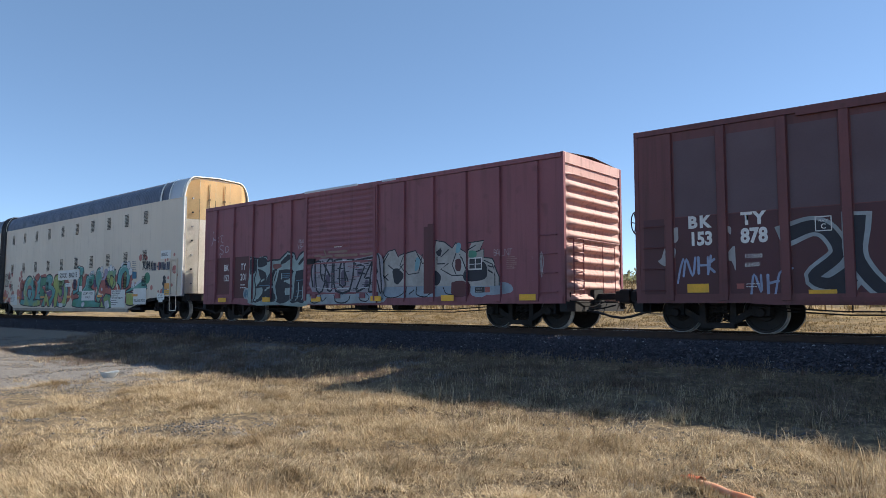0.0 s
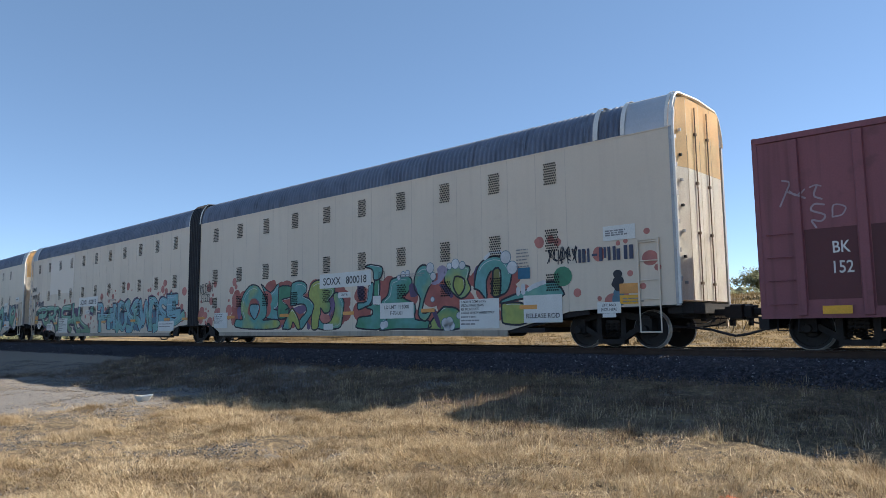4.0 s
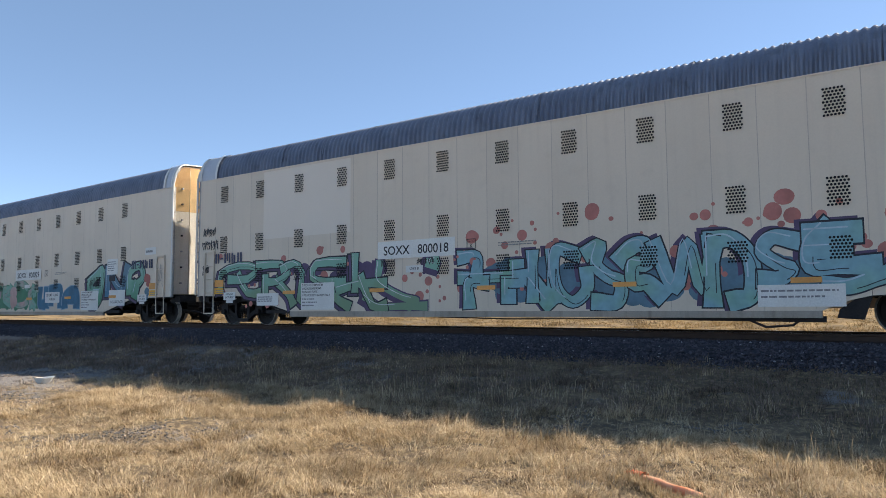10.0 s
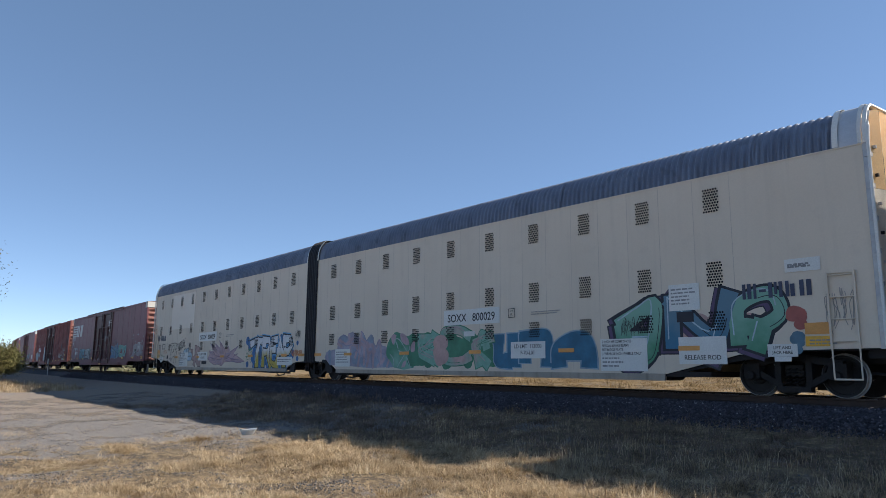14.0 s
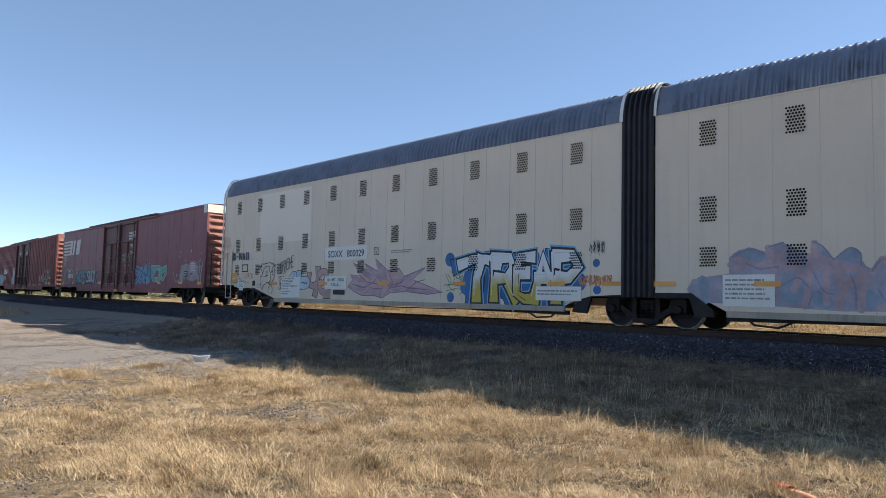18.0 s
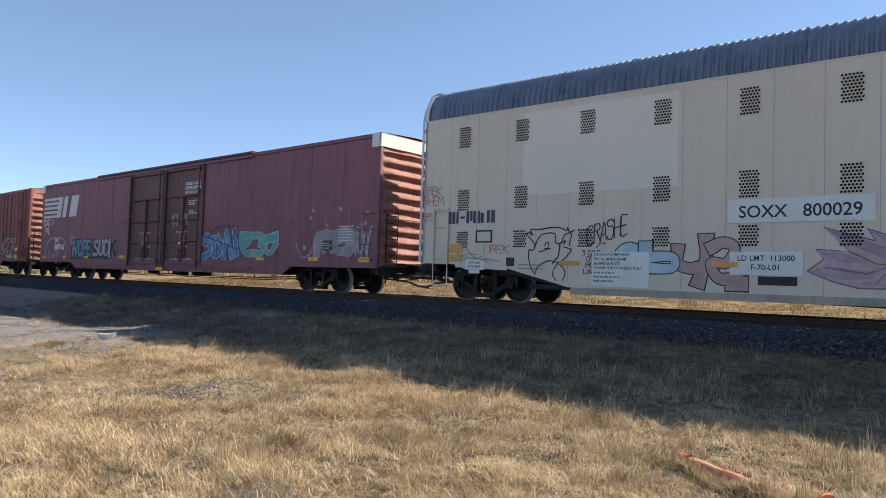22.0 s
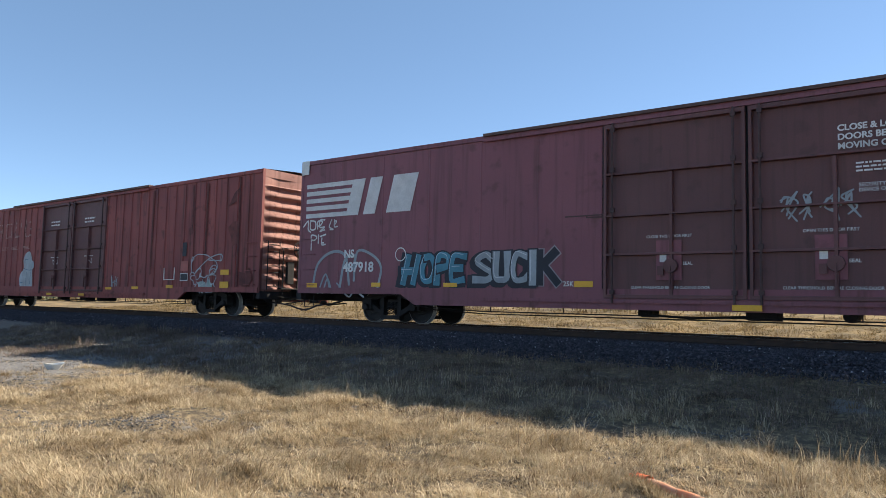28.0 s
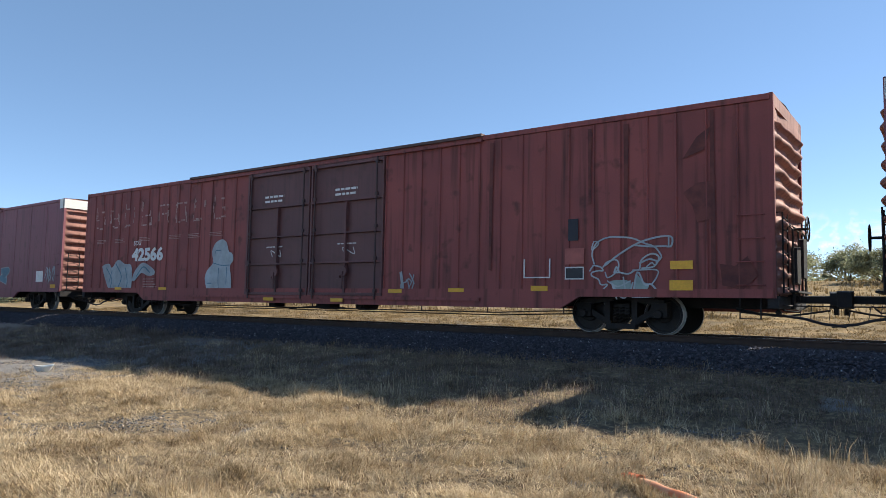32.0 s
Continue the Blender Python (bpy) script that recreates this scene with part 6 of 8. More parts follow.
placard(u, 9.22, 9.96, 2.66, 2.94, (), y=AY, small=3)
placard(u, -1.27, -0.75, 1.58, 1.74, (), y=AY)
tag(u, 4.9, 5.6, 1.4, 1.9, INK, 6, 0.012, 52, 0.013, AY)
tag(u, 9.95, 10.6, 1.3, 2.3, spray("faint_grey", (0.33, 0.31, 0.29)), 4, 0.015, 53, 0.013, AY)

# fourth unit: white and mustard block letters on royal blue
u = UNIT_4
common_marks(u, "800029", 1, 21.75)
patch(u, -7.55, -3.43, 2.83, 5.0, CREAM_CLEAN, "repainted_panel", 0.0012, "clean repainted cream patch", AY)
cloud(u, 5.15, 9.5, 0.55, 2.0, 60, ROYAL, 61, (0.2, 0.4), 0.0015, AY)
dots(u, 9.0, 10.3, 0.9, 2.0, 8, 0.1, 0.3, ROYAL, 63, 0.002, AY)
burner(u, [("07-38-68-97 58-44-40", 5.15, 6.75, 0.50, 2.10), ("18-14-10 18-68-76-54-24 54-71-80", 6.45, 7.55, 0.50, 2.12), ("78-28-15-11-40-80 15-55", 7.35, 8.2, 0.50, 2.12), ("10-48-80 24-64", 8.0, 8.9, 0.50, 2.12), ("18-14-10 18-68-86-54-24", 8.75, 9.7, 0.50, 2.12)],
       graded(MUSTARD, SNOW, 0.75, 1.55), BLACKISH, SNOW, 0.30, 0.09, ROYAL, 0.0034, AY, (-0.2, -0.05), spray("bright_sky", (0.16, 0.42, 0.66)), 1)
blot(u, "0a-2g-1l-5k-2w-8p-7v-co-bz-go-kq-mj-tq-pg-va-z6-u4-n6-h5-e0-b2-62-35", -0.77, 4.39, 0.57, 1.95, blended(ROSE, PINK), 0.003, AY, bend=1)
freehand(u, "0a-2g-1l-5k-2w-8p-7v-co-bz-go-kq-mj-tq-pg-va-z6-u4-n6-h5-e0-b2-62-35-0a 2c-79-bf-cl-eb-d1 5k-8e-dc go-id-g6 h9-lb-o9-u8 mj-le-jc 84-99-e8 n7-qe-tg", -0.77, 4.39, 0.57, 1.95, spray("mauve_line", (0.24, 0.15, 0.24)), 0.03, 0.0045, AY, bend=1)
blot(u, "09-2c-69-9b-76-45 2v-7o-bj-9g-6l 7u-cn-eg-ch bz-fo-gf-eg ga-ig-ng-lc-i8 ni-tq-pg-nd i6-o9-v7-z5-t4-n5 63-a7-e5-c1 cc-ed-f0-d1 1j-4i-7e-4e", -0.67, 4.27, 0.63, 1.92, ROSE, 0.0042, AY, bend=1)
freehand(u, "09-2c-69-9b-76-45-09 2v-7o-bj-9g-6l-2v 7u-cn-eg-ch-7u bz-fo-gf-eg-bz ga-ig-ng-lc-i8-ga ni-tq-pg-nd-ni i6-o9-v7-z5-t4-n5-i6 63-a7-e5-c1-63 cc-ed-f0-d1-cc 1j-4i-7e-4e-1j", -0.67, 4.27, 0.63, 1.92, LILAC, 0.022, 0.0052, AY, bend=1)
freehand(u, "2t-8h-5b 0e-ef-nd 5u-bk-8b-h6 ay-hp-dh hy-kn-rr nz-pm-xh ts-qh-zc 46-h9-t7-o0 eu-tv de-xe", 4.45, 5.44, 0.72, 1.49, GREEN, 0.022, 0.0128, AY, bend=2)
for x, z, r in ((4.68, 1.83, 0.22), (4.92, 1.62, 0.08), (4.73, 0.65, 0.16), (5.48, 0.70, 0.10), (5.52, 1.04, 0.07), (5.56, 1.19, 0.06)):
    bm = bmesh.new()
    disc(bm, x, z, r, AY - 0.0024, 18)
    part("graffiti_spot", bm, ROYAL, u)
burner(u, [("85-47-13-30-60-81", -5.0, -4.1, 0.80, 1.72), ("09-01 05-75-71-01", -4.15, -3.35, 0.80, 1.60)], SKYLINE, INK, None, 0.24, 0.04, None, 0.0032, AY)
burner(u, [("07-04-33-63 89-85-60", -3.4, -2.7, 0.55, 1.75), ("17-48-77-54-14-31-81 60-90", -2.75, -2.0, 0.55, 1.78)], PINK, INK, None, 0.25, 0.04, None, 0.0034, AY)
patch(u, -2.0, -0.95, 0.95, 1.03, BLACKISH, "graffiti_bar", 0.0126, y=AY)
patch(u, -1.7, -0.95, 0.66, 0.84, BLACKISH, "graffiti_bar", 0.0126, y=AY)
# a head drawn in thin black lines
freehand(u, "0v-5q-7o-9s-dv-lv-mp-qp-su-xv-wp-wn 0v-2w-5u-3y-ay-hz-oz-ux-uz-ww-zx 7o-5k-2k-3b-74-99-hd-oc-tf-xk-wl-sm en-fp-hp-gl-ek-aj el-il kb-me-og-po so-sq-tq-so n0-k4-m9-ob-s8-t4-r0", -7.39, -6.0, 0.63, 1.96, INK, 0.03, 0.013, AY)
freehand(u, "0p-5g-bl-ii 8z-ga-ng 2g-ba-u6-z4 dg-q0-na-y3", -9.67, -8.23, 1.06, 1.46, spray("faint_green", (0.30, 0.34, 0.24)), 0.02, 0.03, AY)
tag(u, -5.65, -4.6, 1.5, 1.95, INK, 6, 0.028, 72, 0.013, AY, "CRASHE", rise=0.28)
sketch(u, "01-49-98", -5.4, -5.15, 1.42, 1.56, INK, 0.02, 0.013, AY)
tag(u, -10.98, -10.3, 2.98, 3.22, ORANGY, 4, 0.02, 73, 0.013, AY, "UREK")
tag(u, -10.98, -10.2, 2.70, 2.93, ORANGY, 4, 0.02, 173, 0.013, AY, "RHEM")
tag(u, -10.95, -10.45, 2.25, 2.45, ORANGY, 4, 0.02, 74, 0.013, AY, "SPOT")
tag(u, -8.75, -7.9, 1.32, 1.52, ORANGY, 4, 0.02, 174, 0.0135, AY, "UREK")
tag(u, 9.6, 10.6, 1.0, 1.3, ORANGY, 7, 0.03, 75, 0.013, AY)
tag(u, 9.9, 10.4, 1.8, 2.2, INK, 4, 0.014, 76, 0.013, AY)
for k, (word, a, b) in enumerate((("3 CANS", -5.78, -5.28), ("OF", -5.66, -5.46), ("IRON", -5.72, -5.38), ("LAK", -5.72, -5.44))):
    tag(u, a, b, 1.27 - k * 0.15, 1.38 - k * 0.15, INK, 4, 0.016, 77 + k, 0.013, AY, word)
bm = bmesh.new()
plate(bm, [(-9.72, 0.92), (-7.98, 0.86), (-7.98, 1.36), (-9.72, 1.36)], AY - 0.011, AY + 0.02)
part("jacking_plate", bm, CREAM, u, "cream plate over the truck")
load_limit(u, -2.27, -0.84)
placard(u, 8.16, 9.69, 0.62, 1.00, (), y=AY, small=2)
bm = bmesh.new()
for a, b, c, d in ((-9.03, -8.48, 1.60, 1.64), (-9.03, -8.48, 1.90, 1.94), (-9.03, -8.98, 1.60, 1.94), (-8.53, -8.48, 1.60, 1.94)):
    box(bm, a, b, AY - 0.016, AY - 0.012, c, d)
part("document_frame", bm, BLACKISH, u)
patch(u, -8.0, -7.75, 0.98, 1.2, INK, "inspection_stencil", 0.016, y=AY)
bars(u, -7.6, 1.0, 2, 0.8, 0.035, INK, 0.06, 0.016, y=AY, seed=5)

# leading boxcar
u = LEAD
PRINT = material("dark_repainted_field", (0.085, 0.026, 0.034), (0.072, 0.023, 0.029), 1.0, 0.5, spread=0.02)
FADED = material("chalked_grey_mauve_paint", (0.125, 0.088, 0.102), (0.108, 0.072, 0.085), 1.1, 0.7, spread=0.04)
for x0, x1 in ((-7.26, -6.34), (-6.10, -5.11), (-4.87, -3.98), (-3.74, -2.84)):
    patch(u, x0, x1, 2.58, 4.30, FADED, "faded_field", 0.004, "chalky grey-mauve faded paint")
for x0, x1 in ((-8.0, -7.52), (-7.26, -6.34), (-6.10, -5.11), (-4.87, -3.98), (-3.74, -2.84)):
    patch(u, x0, x1, 0.86, 2.56, PRINT, "repainted_field", 0.004, "fresh dark maroon paint")
lettering(u, "B", -6.97, 2.31, 0.36, CHALK, bold=0.012)
lettering(u, "K", -6.72, 2.31, 0.36, CHALK, bold=0.012)
lettering(u, "153", -6.95, 1.93, 0.40, CHALK, bold=0.012, wide=0.85)
lettering(u, "T", -5.84, 2.31, 0.36, CHALK, bold=0.012)
lettering(u, "Y", -5.59, 2.31, 0.36, CHALK, bold=0.012)
lettering(u, "878", -5.86, 1.93, 0.42, CHALK, bold=0.012, wide=0.85)
lettering(u, "157600", -5.80, 1.60, 0.12, CHALK)
lettering(u, "62400", -5.80, 1.42, 0.12, CHALK)
patch(u, -7.02, -6.55, 0.89, 1.08, YELLOW, lift=0.012)
patch(u, -4.6, -4.1, 0.80, 0.92, YELLOW, lift=0.012)
blot(u, "6z-4y-3s-5n-6q-6t 2j-5j-5d-47-25-09-1b ix-kx-kr-ju-it li-jd-i8-k7-l0 xs-zt-ym-xd", -7.68, -4.85, 1.35, 2.34, spray("chalk_white", (0.42, 0.40, 0.40)), 0.009)
freehand(u, "2i-3x-5i-6y 7y-7k 7r-ar ay-aj bz-ak cw-ar-cl 0c-1p-2x n0-oi-q3-qh sh-s2 sa-vc u1-vf-wk-zm", -7.23, -4.88, 0.81, 1.68, spray("pale_blue", (0.32, 0.37, 0.52)), 0.05, 0.0095)
patch(u, -5.97, -5.82, 0.96, 1.07, BRICK, "red_panel", 0.012)
bars(u, -5.78, 1.05, 2, 0.3, 0.02, CHALK, 0.04, 0.012, seed=5)
burner(u, [("08-39-58-65-32-51-83-60", -4.95, -3.6, 0.78, 2.30), ("29-24-50-85-99 40-80", -4.1, -2.4, 0.72, 2.35)], BLACKISH, PALE, None, 0.24, 0.12, None, 0.0075)
piece(u, "OER", 1.8, 6.0, 0.85, 2.4, BLACKISH, PALE, None, 0.26, 0.12, 86, None, 0.0075)
bm = bmesh.new()
for a, b, c, d in ((0, 0.3, 0, 0.02), (0, 0.3, 0.28, 0.3), (0, 0.02, 0, 0.3), (0.28, 0.3, 0, 0.3)):
    box(bm, -4.44 + a, -4.44 + b, -HALF - 0.019, -HALF - 0.016, 2.07 + c, 2.07 + d)
part("class_mark", bm, CHALK, u)
lettering(u, "C", -4.29, 2.12, 0.14, CHALK, lift=0.020, align="CENTER")
lettering(u, "PLATE", -4.29, 2.26, 0.06, CHALK, lift=0.020, align="CENTER")

# second boxcar: silver and black letters over the door and both sides
u = SECOND
for x0, x1, z0, z1 in ((-7.28, -6.34, 1.03, 2.44), (-6.1, -5.11, 0.88, 2.44)):
    patch(u, x0, x1, z0, z1, MAROON_PATCH, "repainted_field", 0.004, "fresh dark maroon paint")
lettering(u, "BK", -6.80, 1.94, 0.33, CHALK, wide=0.8)
lettering(u, "152", -6.84, 1.54, 0.34, CHALK, wide=0.8)
lettering(u, "TY", -5.68, 1.94, 0.34, CHALK, wide=0.8)
lettering(u, "201", -5.70, 1.55, 0.36, CHALK, wide=0.8)
bars(u, -5.7, 1.36, 2, 0.45, 0.045, CHALK, 0.06)
PALE_JADE = spray("pale_jade", (0.31, 0.39, 0.38))
PUTTY = spray("putty", (0.43, 0.40, 0.37))
CHALKY = spray("chalky_pink", (0.42, 0.32, 0.35))
DOOR_WASH = spray("worn_lilac_grey", (0.32, 0.29, 0.32))
GHOST = spray("chalk_blue_white", (0.42, 0.46, 0.48))
DY = -HALF - 0.060
blot(u, "1x-4w-6x-ax-bt-eu-hu-jw-mz-py-qx-ru-ux-wz-zz-zi-y0-i0-01-0h", -5.07, -1.6, 0.63, 2.48, PALE_JADE, 0.003)
freehand(u, "0x-3w-6w-9x-bt-du-hu-jw-mz-py-qx-rt-tx-wz-zz 3w-3m-2h-39-20", -5.0, -1.6, 0.73, 2.48, BLACKISH, 0.055, 0.0044)
blot(u, "4q-9n-aj-do-gp-fi-ed-g3-f1-a1-a5-61-31-77-7c-3b-4e-6i ho-po-pl-oh-lg-pd-oa-lb-l6-p6-o2-l0-h1-fc-gh rn-yn-yk-wj-x2-v0-t1-r0-p1-q9-qg 4x-9y-at-6r-4s iu-mz-py-ov-kt-is ss-vx-zz-zx-vu-tr 0x-3x-3p-1m-0n", -5.01, -1.6, 0.69, 2.38, BLACKISH, 0.0052, bend=2)
blot(u, "my-wz-zr-rl-no 0e-69-50-22", -4.55, -3.2, 1.62, 2.08, spray("dull_red", (0.22, 0.08, 0.07)), 0.0048)
freehand(u, "hz-pz hw-pv hu-os so-zp s8-y9 0i-ai r0-y1", -4.48, -1.82, 0.92, 1.72, SLATE, 0.025, 0.0064)
freehand(u, "5q-6v-8z 3f-6h-9i-ac ho-np if-oh bz-9o-ba-c0 oz-op-ne-m0 rm-rd-q4 vo-uf-u5 0p-2r 48-35 fw-fr ws-zt", -4.38, -1.61, 0.66, 1.82, PALE_JADE, 0.06, 0.0072)
freehand(u, "0h-4r-6x-2z 4r-el 6r-an-er hs-kt-ns lt-jm-nj of-jg-hc-o8-m4-h5-j0 s6-te-zc-x7-s6", -7.7, -6.51, 2.47, 3.5, CHALKY, 0.035, 0.006)
freehand(u, "6z-5p bw-ey-dt-go-ao-av lu-px-qp-ln-lu 0i-39-7i-33 hh-bg-bc-h9-e4-a4 ia-nb qg-r9-ya zh-v0", -2.32, -1.88, 2.52, 2.88, CHALKY, 0.028, 0.006)
blot(u, "1t-4w-9x-lv-tx-xz-zs-ze-z0-k0-11-0g", -1.53, 1.9, 1.04, 2.22, DOOR_WASH, 0.002, DY, bend=2)
freehand(u, "2v-5v-5k-7a-8t-bx-bh-b2-92-8d-61-32-2v cv-gw-fo-f7-i7-hs-lv-mr-k1-d1-ch-cv nu-vw-uq-rd-td-u8-p1-n2-ro-np-nu t0-vw-xz-yr-z0-y0-xa-va-v0-t0 wp-xi-wi-wp 6v-ag hn-jb oi-rh 1v-0l-16", -1.5, 1.85, 1.05, 2.19, BLACKISH, 0.065, 0.004, DY, bend=2)
blot(u, "8l-bj-a0-82 io-kr-l6-i6 sr-vr-th-si xb-z9-x0-w2 0z-1z-13-07", -1.37, 1.29, 1.17, 1.89, spray("dull_violet", (0.13, 0.10, 0.15)), 0.003, DY)
freehand(u, "0x-7z dz-nz pw-zz 12-b0 e0-l0 q0-x1", -1.29, 1.45, 1.15, 2.05, SNOW, 0.016, 0.0052, DY)
freehand(u, "08-3a-50-96-b2 d5-j3-q2 s5-w3-z5 6z-7e 9p-eo-ko", -1.32, 1.43, 2.2, 2.42, spray("tan_wash", (0.30, 0.19, 0.15)), 0.07, 0.002, DY)
blot(u, "0o-6y-ez-ry-zx-z7-r4-e1-00", -1.64, 1.91, 0.65, 0.98, PALE, 0.0)
freehand(u, "5z-68-8o cy-d8-g0-j8-kw ov-pc-s7-tm xz-xg-zg 09-20-58", -1.49, 1.88, 0.69, 0.95, BLACKISH, 0.035, 0.001)
blot(u, "0s-2n-3m-5t-7u-8o-br-ds-fn-gi-hj-io-jz-lx-ns-ow-ps-ro-sv-vw-up-vq-vk-xj-yd-z6-z0-r0-c1-01-0d", 1.34, 6.26, 1.14, 2.49, PUTTY, 0.003, bend=1)
freehand(u, "0s-2n-3m-5t-7u-8o-br-ds-en-fi-hj-io-iz-lx-ns-ow-ps-ro-rv-vw-up-vq-vk-xj-yd-z6-z0 5r-3i-33 5i-8b-ai ao-9h-ba-eb dk-fp-ec jq-kt-km-mr mh-kd-n8-q8-r5 oo-ng-o9 jm-jh-lh rq-tt-so-up vi-xf-y7-y0 we-xd wb-x9 pn-qk-rc 1k-2m-2g-1g 1c-35 3b-56 5b-36", 1.37, 6.26, 1.14, 2.49, BLACKISH, 0.035, 0.0045, bend=1)
blot(u, "0f-2i-5d-57-32-13 ge-ic-j7-i0-g1 vj-yk-zc-y4-s3-sd-vd hw-jz-ju-is", 2.24, 5.81, 1.2, 2.22, BLACKISH, 0.005)
blot(u, "8z-mz-mp-9p 0d-zd-y0-20", 4.56, 5.18, 0.88, 1.88, MAROON_PATCH, 0.0056)
blot(u, "0n-do-nn-n2-00 qy-uz-u2-r2 un-xt-zn-z7-u3", 0.91, 6.58, 0.86, 1.31, spray("pale_steel", (0.30, 0.36, 0.42)), 0.002)
freehand(u, "8z-98-c0-hb-ix mw-ma-p2-sd-tu wu-xc-z8 0u-35 jb-lo", 1.0, 4.56, 0.84, 1.17, BLACKISH, 0.03, 0.0035)
blot(u, "wz-zx-yn-vn 1i-4g-33-00", 3.16, 4.91, 1.63, 2.35, SEA, 0.0052)
blot(u, "0z-zv-z0-00", 5.19, 5.43, 1.94, 2.11, spray("mint", (0.10, 0.32, 0.22)), 0.006)
rnd = random.Random(61)
for k in range(34):
    # broken lines that paint in the shade of the door's ridges
    a, z = rnd.uniform(-1.5, 1.3), 1.10 + 0.92 * (k % 17) / 17
    bm = bmesh.new()
    ribbon(bm, [Vector((a, z, 0)), Vector((a + rnd.uniform(0.15, 0.55), z + rnd.uniform(-0.01, 0.01), 0))], rnd.uniform(0.012, 0.03), DY - 0.0058 - 0.00002 * k)
    part("graffiti_scratch", bm, (BLACKISH, MAROON, BLACKISH)[k % 3], u)
tag(u, 6.03, 6.62, 1.93, 2.10, CHALKY, 5, 0.016, 195, 0.006, word="GAUNT")
patch(u, 3.73, 3.95, 0.95, 2.96, MAROON_PATCH, "dark_touch_up", 0.0845)
patch(u, 3.52, 3.72, 0.95, 2.90, MAROON_PATCH, "dark_touch_up", 0.013)
onto_ribs(u, [(-8.1, 8.1, 0.60, 0.84, 0.041), (-4.7, 1.62, 0.67, 0.775, 0.087), (-1.8, 1.52, 0.775, 0.99, 0.064), *((x - 0.1, x + 0.1, 0.70, 4.3, 0.076) for x in (-7.39, -6.22, -4.99, -3.86, -2.72, 2.69, 3.84, 5.04, 6.19, 7.38))])
bm = bmesh.new()
for a, b, c, d in ((5.18, 5.64, 1.58, 1.62), (5.18, 5.64, 1.89, 1.92), (5.18, 5.21, 1.58, 1.92), (5.61, 5.64, 1.58, 1.92), (5.40, 5.43, 1.62, 1.89), (5.21, 5.61, 1.73, 1.75)):
    box(bm, a, b, -HALF - 0.0165, -HALF - 0.014, c, d)
part("stencil_frame", bm, CHALK, u)
patch(u, 5.20, 5.62, 1.60, 1.90, INK, "data_panel", 0.012)
patch(u, 5.40, 5.72, 0.96, 1.11, INK, "data_panel", 0.012)
bars(u, 5.43, 1.05, 2, 0.26, 0.02, CHALK, 0.04, 0.016, seed=9)
patch(u, 5.74, 5.90, 0.96, 1.11, BRICK, "red_panel", 0.012)
bars(u, 6.45, 1.88, 7, 0.34, 0.028, CHALK_WORN, 0.022, 0.008, seed=4)
patch(u, -1.9, 0.75, 4.42, 4.49, GALV_ROOF, "door_track_cover", 0.089, "bluish galvanised strip over the door track")
patch(u, 1.8, 2.4, 4.42, 4.48, GALV_ROOF, "door_track_cover", 0.037)
bars(u, -0.35, 2.50, 1, 0.5, 0.035, CHALK, 0.05, 0.064, seed=3)
for x0, x1 in ((-7.02, -6.5), (-4.18, -3.72), (-1.45, -0.97), (1.39, 1.85), (4.25, 4.71), (6.9, 7.4)):
    patch(u, x0, x1, 0.74, 0.90, YELLOW, lift=0.094)
tag(u, 7.25, 7.6, 1.1, 2.2, spray("faint_white", (0.42, 0.36, 0.37)), 2, 0.025, 98, 0.01)
disc_ob = bmesh.new()
disc(disc_ob, -5.28, 1.05, 0.22, -HALF - 0.009, 20)
part("graffiti_bubble", disc_ob, PALE, u)
tag(u, -5.45, -5.1, 0.92, 1.18, SLATE, 3, 0.035, 99, 0.012, word="WAH")

# emblem boxcar
u = EMBLEM
bm = bmesh.new()
for k in range(5):
    z = 3.20 + k * 0.235
    plate(bm, [(-13.05, z), (-11.30 + 0.10 * k * 0.6, z), (-11.22 + 0.10 * k * 0.6, z + 0.135), (-13.05, z + 0.135)], -HALF - 0.019, -HALF - 0.016)
part("emblem_stripe", bm, CHALK, u, "white stripes of an emblem")
for a, b in ((-11.32, -10.72), (-10.62, -10.05), (-9.72, -8.72)):
    bm = bmesh.new()
    plate(bm, [(a, 3.20), (b - 0.10, 3.20), (b + 0.18, 4.28), (a + 0.28, 4.28)], -HALF - 0.019, -HALF - 0.016)
    part("emblem_block", bm, CHALK, u, "white slanted emblem block")
lettering(u, "NS", -11.34, 1.92, 0.34, CHALK, lift=0.018, bold=0.006)
lettering(u, "487918", -11.36, 1.50, 0.40, CHALK, lift=0.018, wide=1.02, bold=0.008)
sketch(u, "05-29-23-31 39-33-53-58-39 63-68-88-75-65 99-79-74-94-71-92", -13.15, -12.2, 2.72, 3.12, CHALK, 0.045, 0.018)
sketch(u, "15-19-48-36-16 14-10 59-54 68-99 77-73-93 74-84", -12.85, -12.15, 2.2, 2.66, CHALK, 0.045, 0.018)
sketch(u, "39-14-33-52-22 69-64-94 68-88-76", -12.05, -11.65, 2.72, 3.10, CHALK, 0.04, 0.018)
sketch(u, "00-16-49-78-81 60-77-98-96-92", -12.65, -10.9, 1.0, 2.1, PALE, 0.09, 0.016)
sketch(u, "03-19-68-95-80", -10.9, -9.85, 1.0, 2.1, PALE, 0.08, 0.016)
sketch(u, "20-46-60 00-38-52", -12.4, -11.5, 0.85, 1.5, PALE, 0.06, 0.017)
sketch(u, "09-40-64-90", -11.6, -10.5, 0.75, 1.15, PALE, 0.05, 0.017)
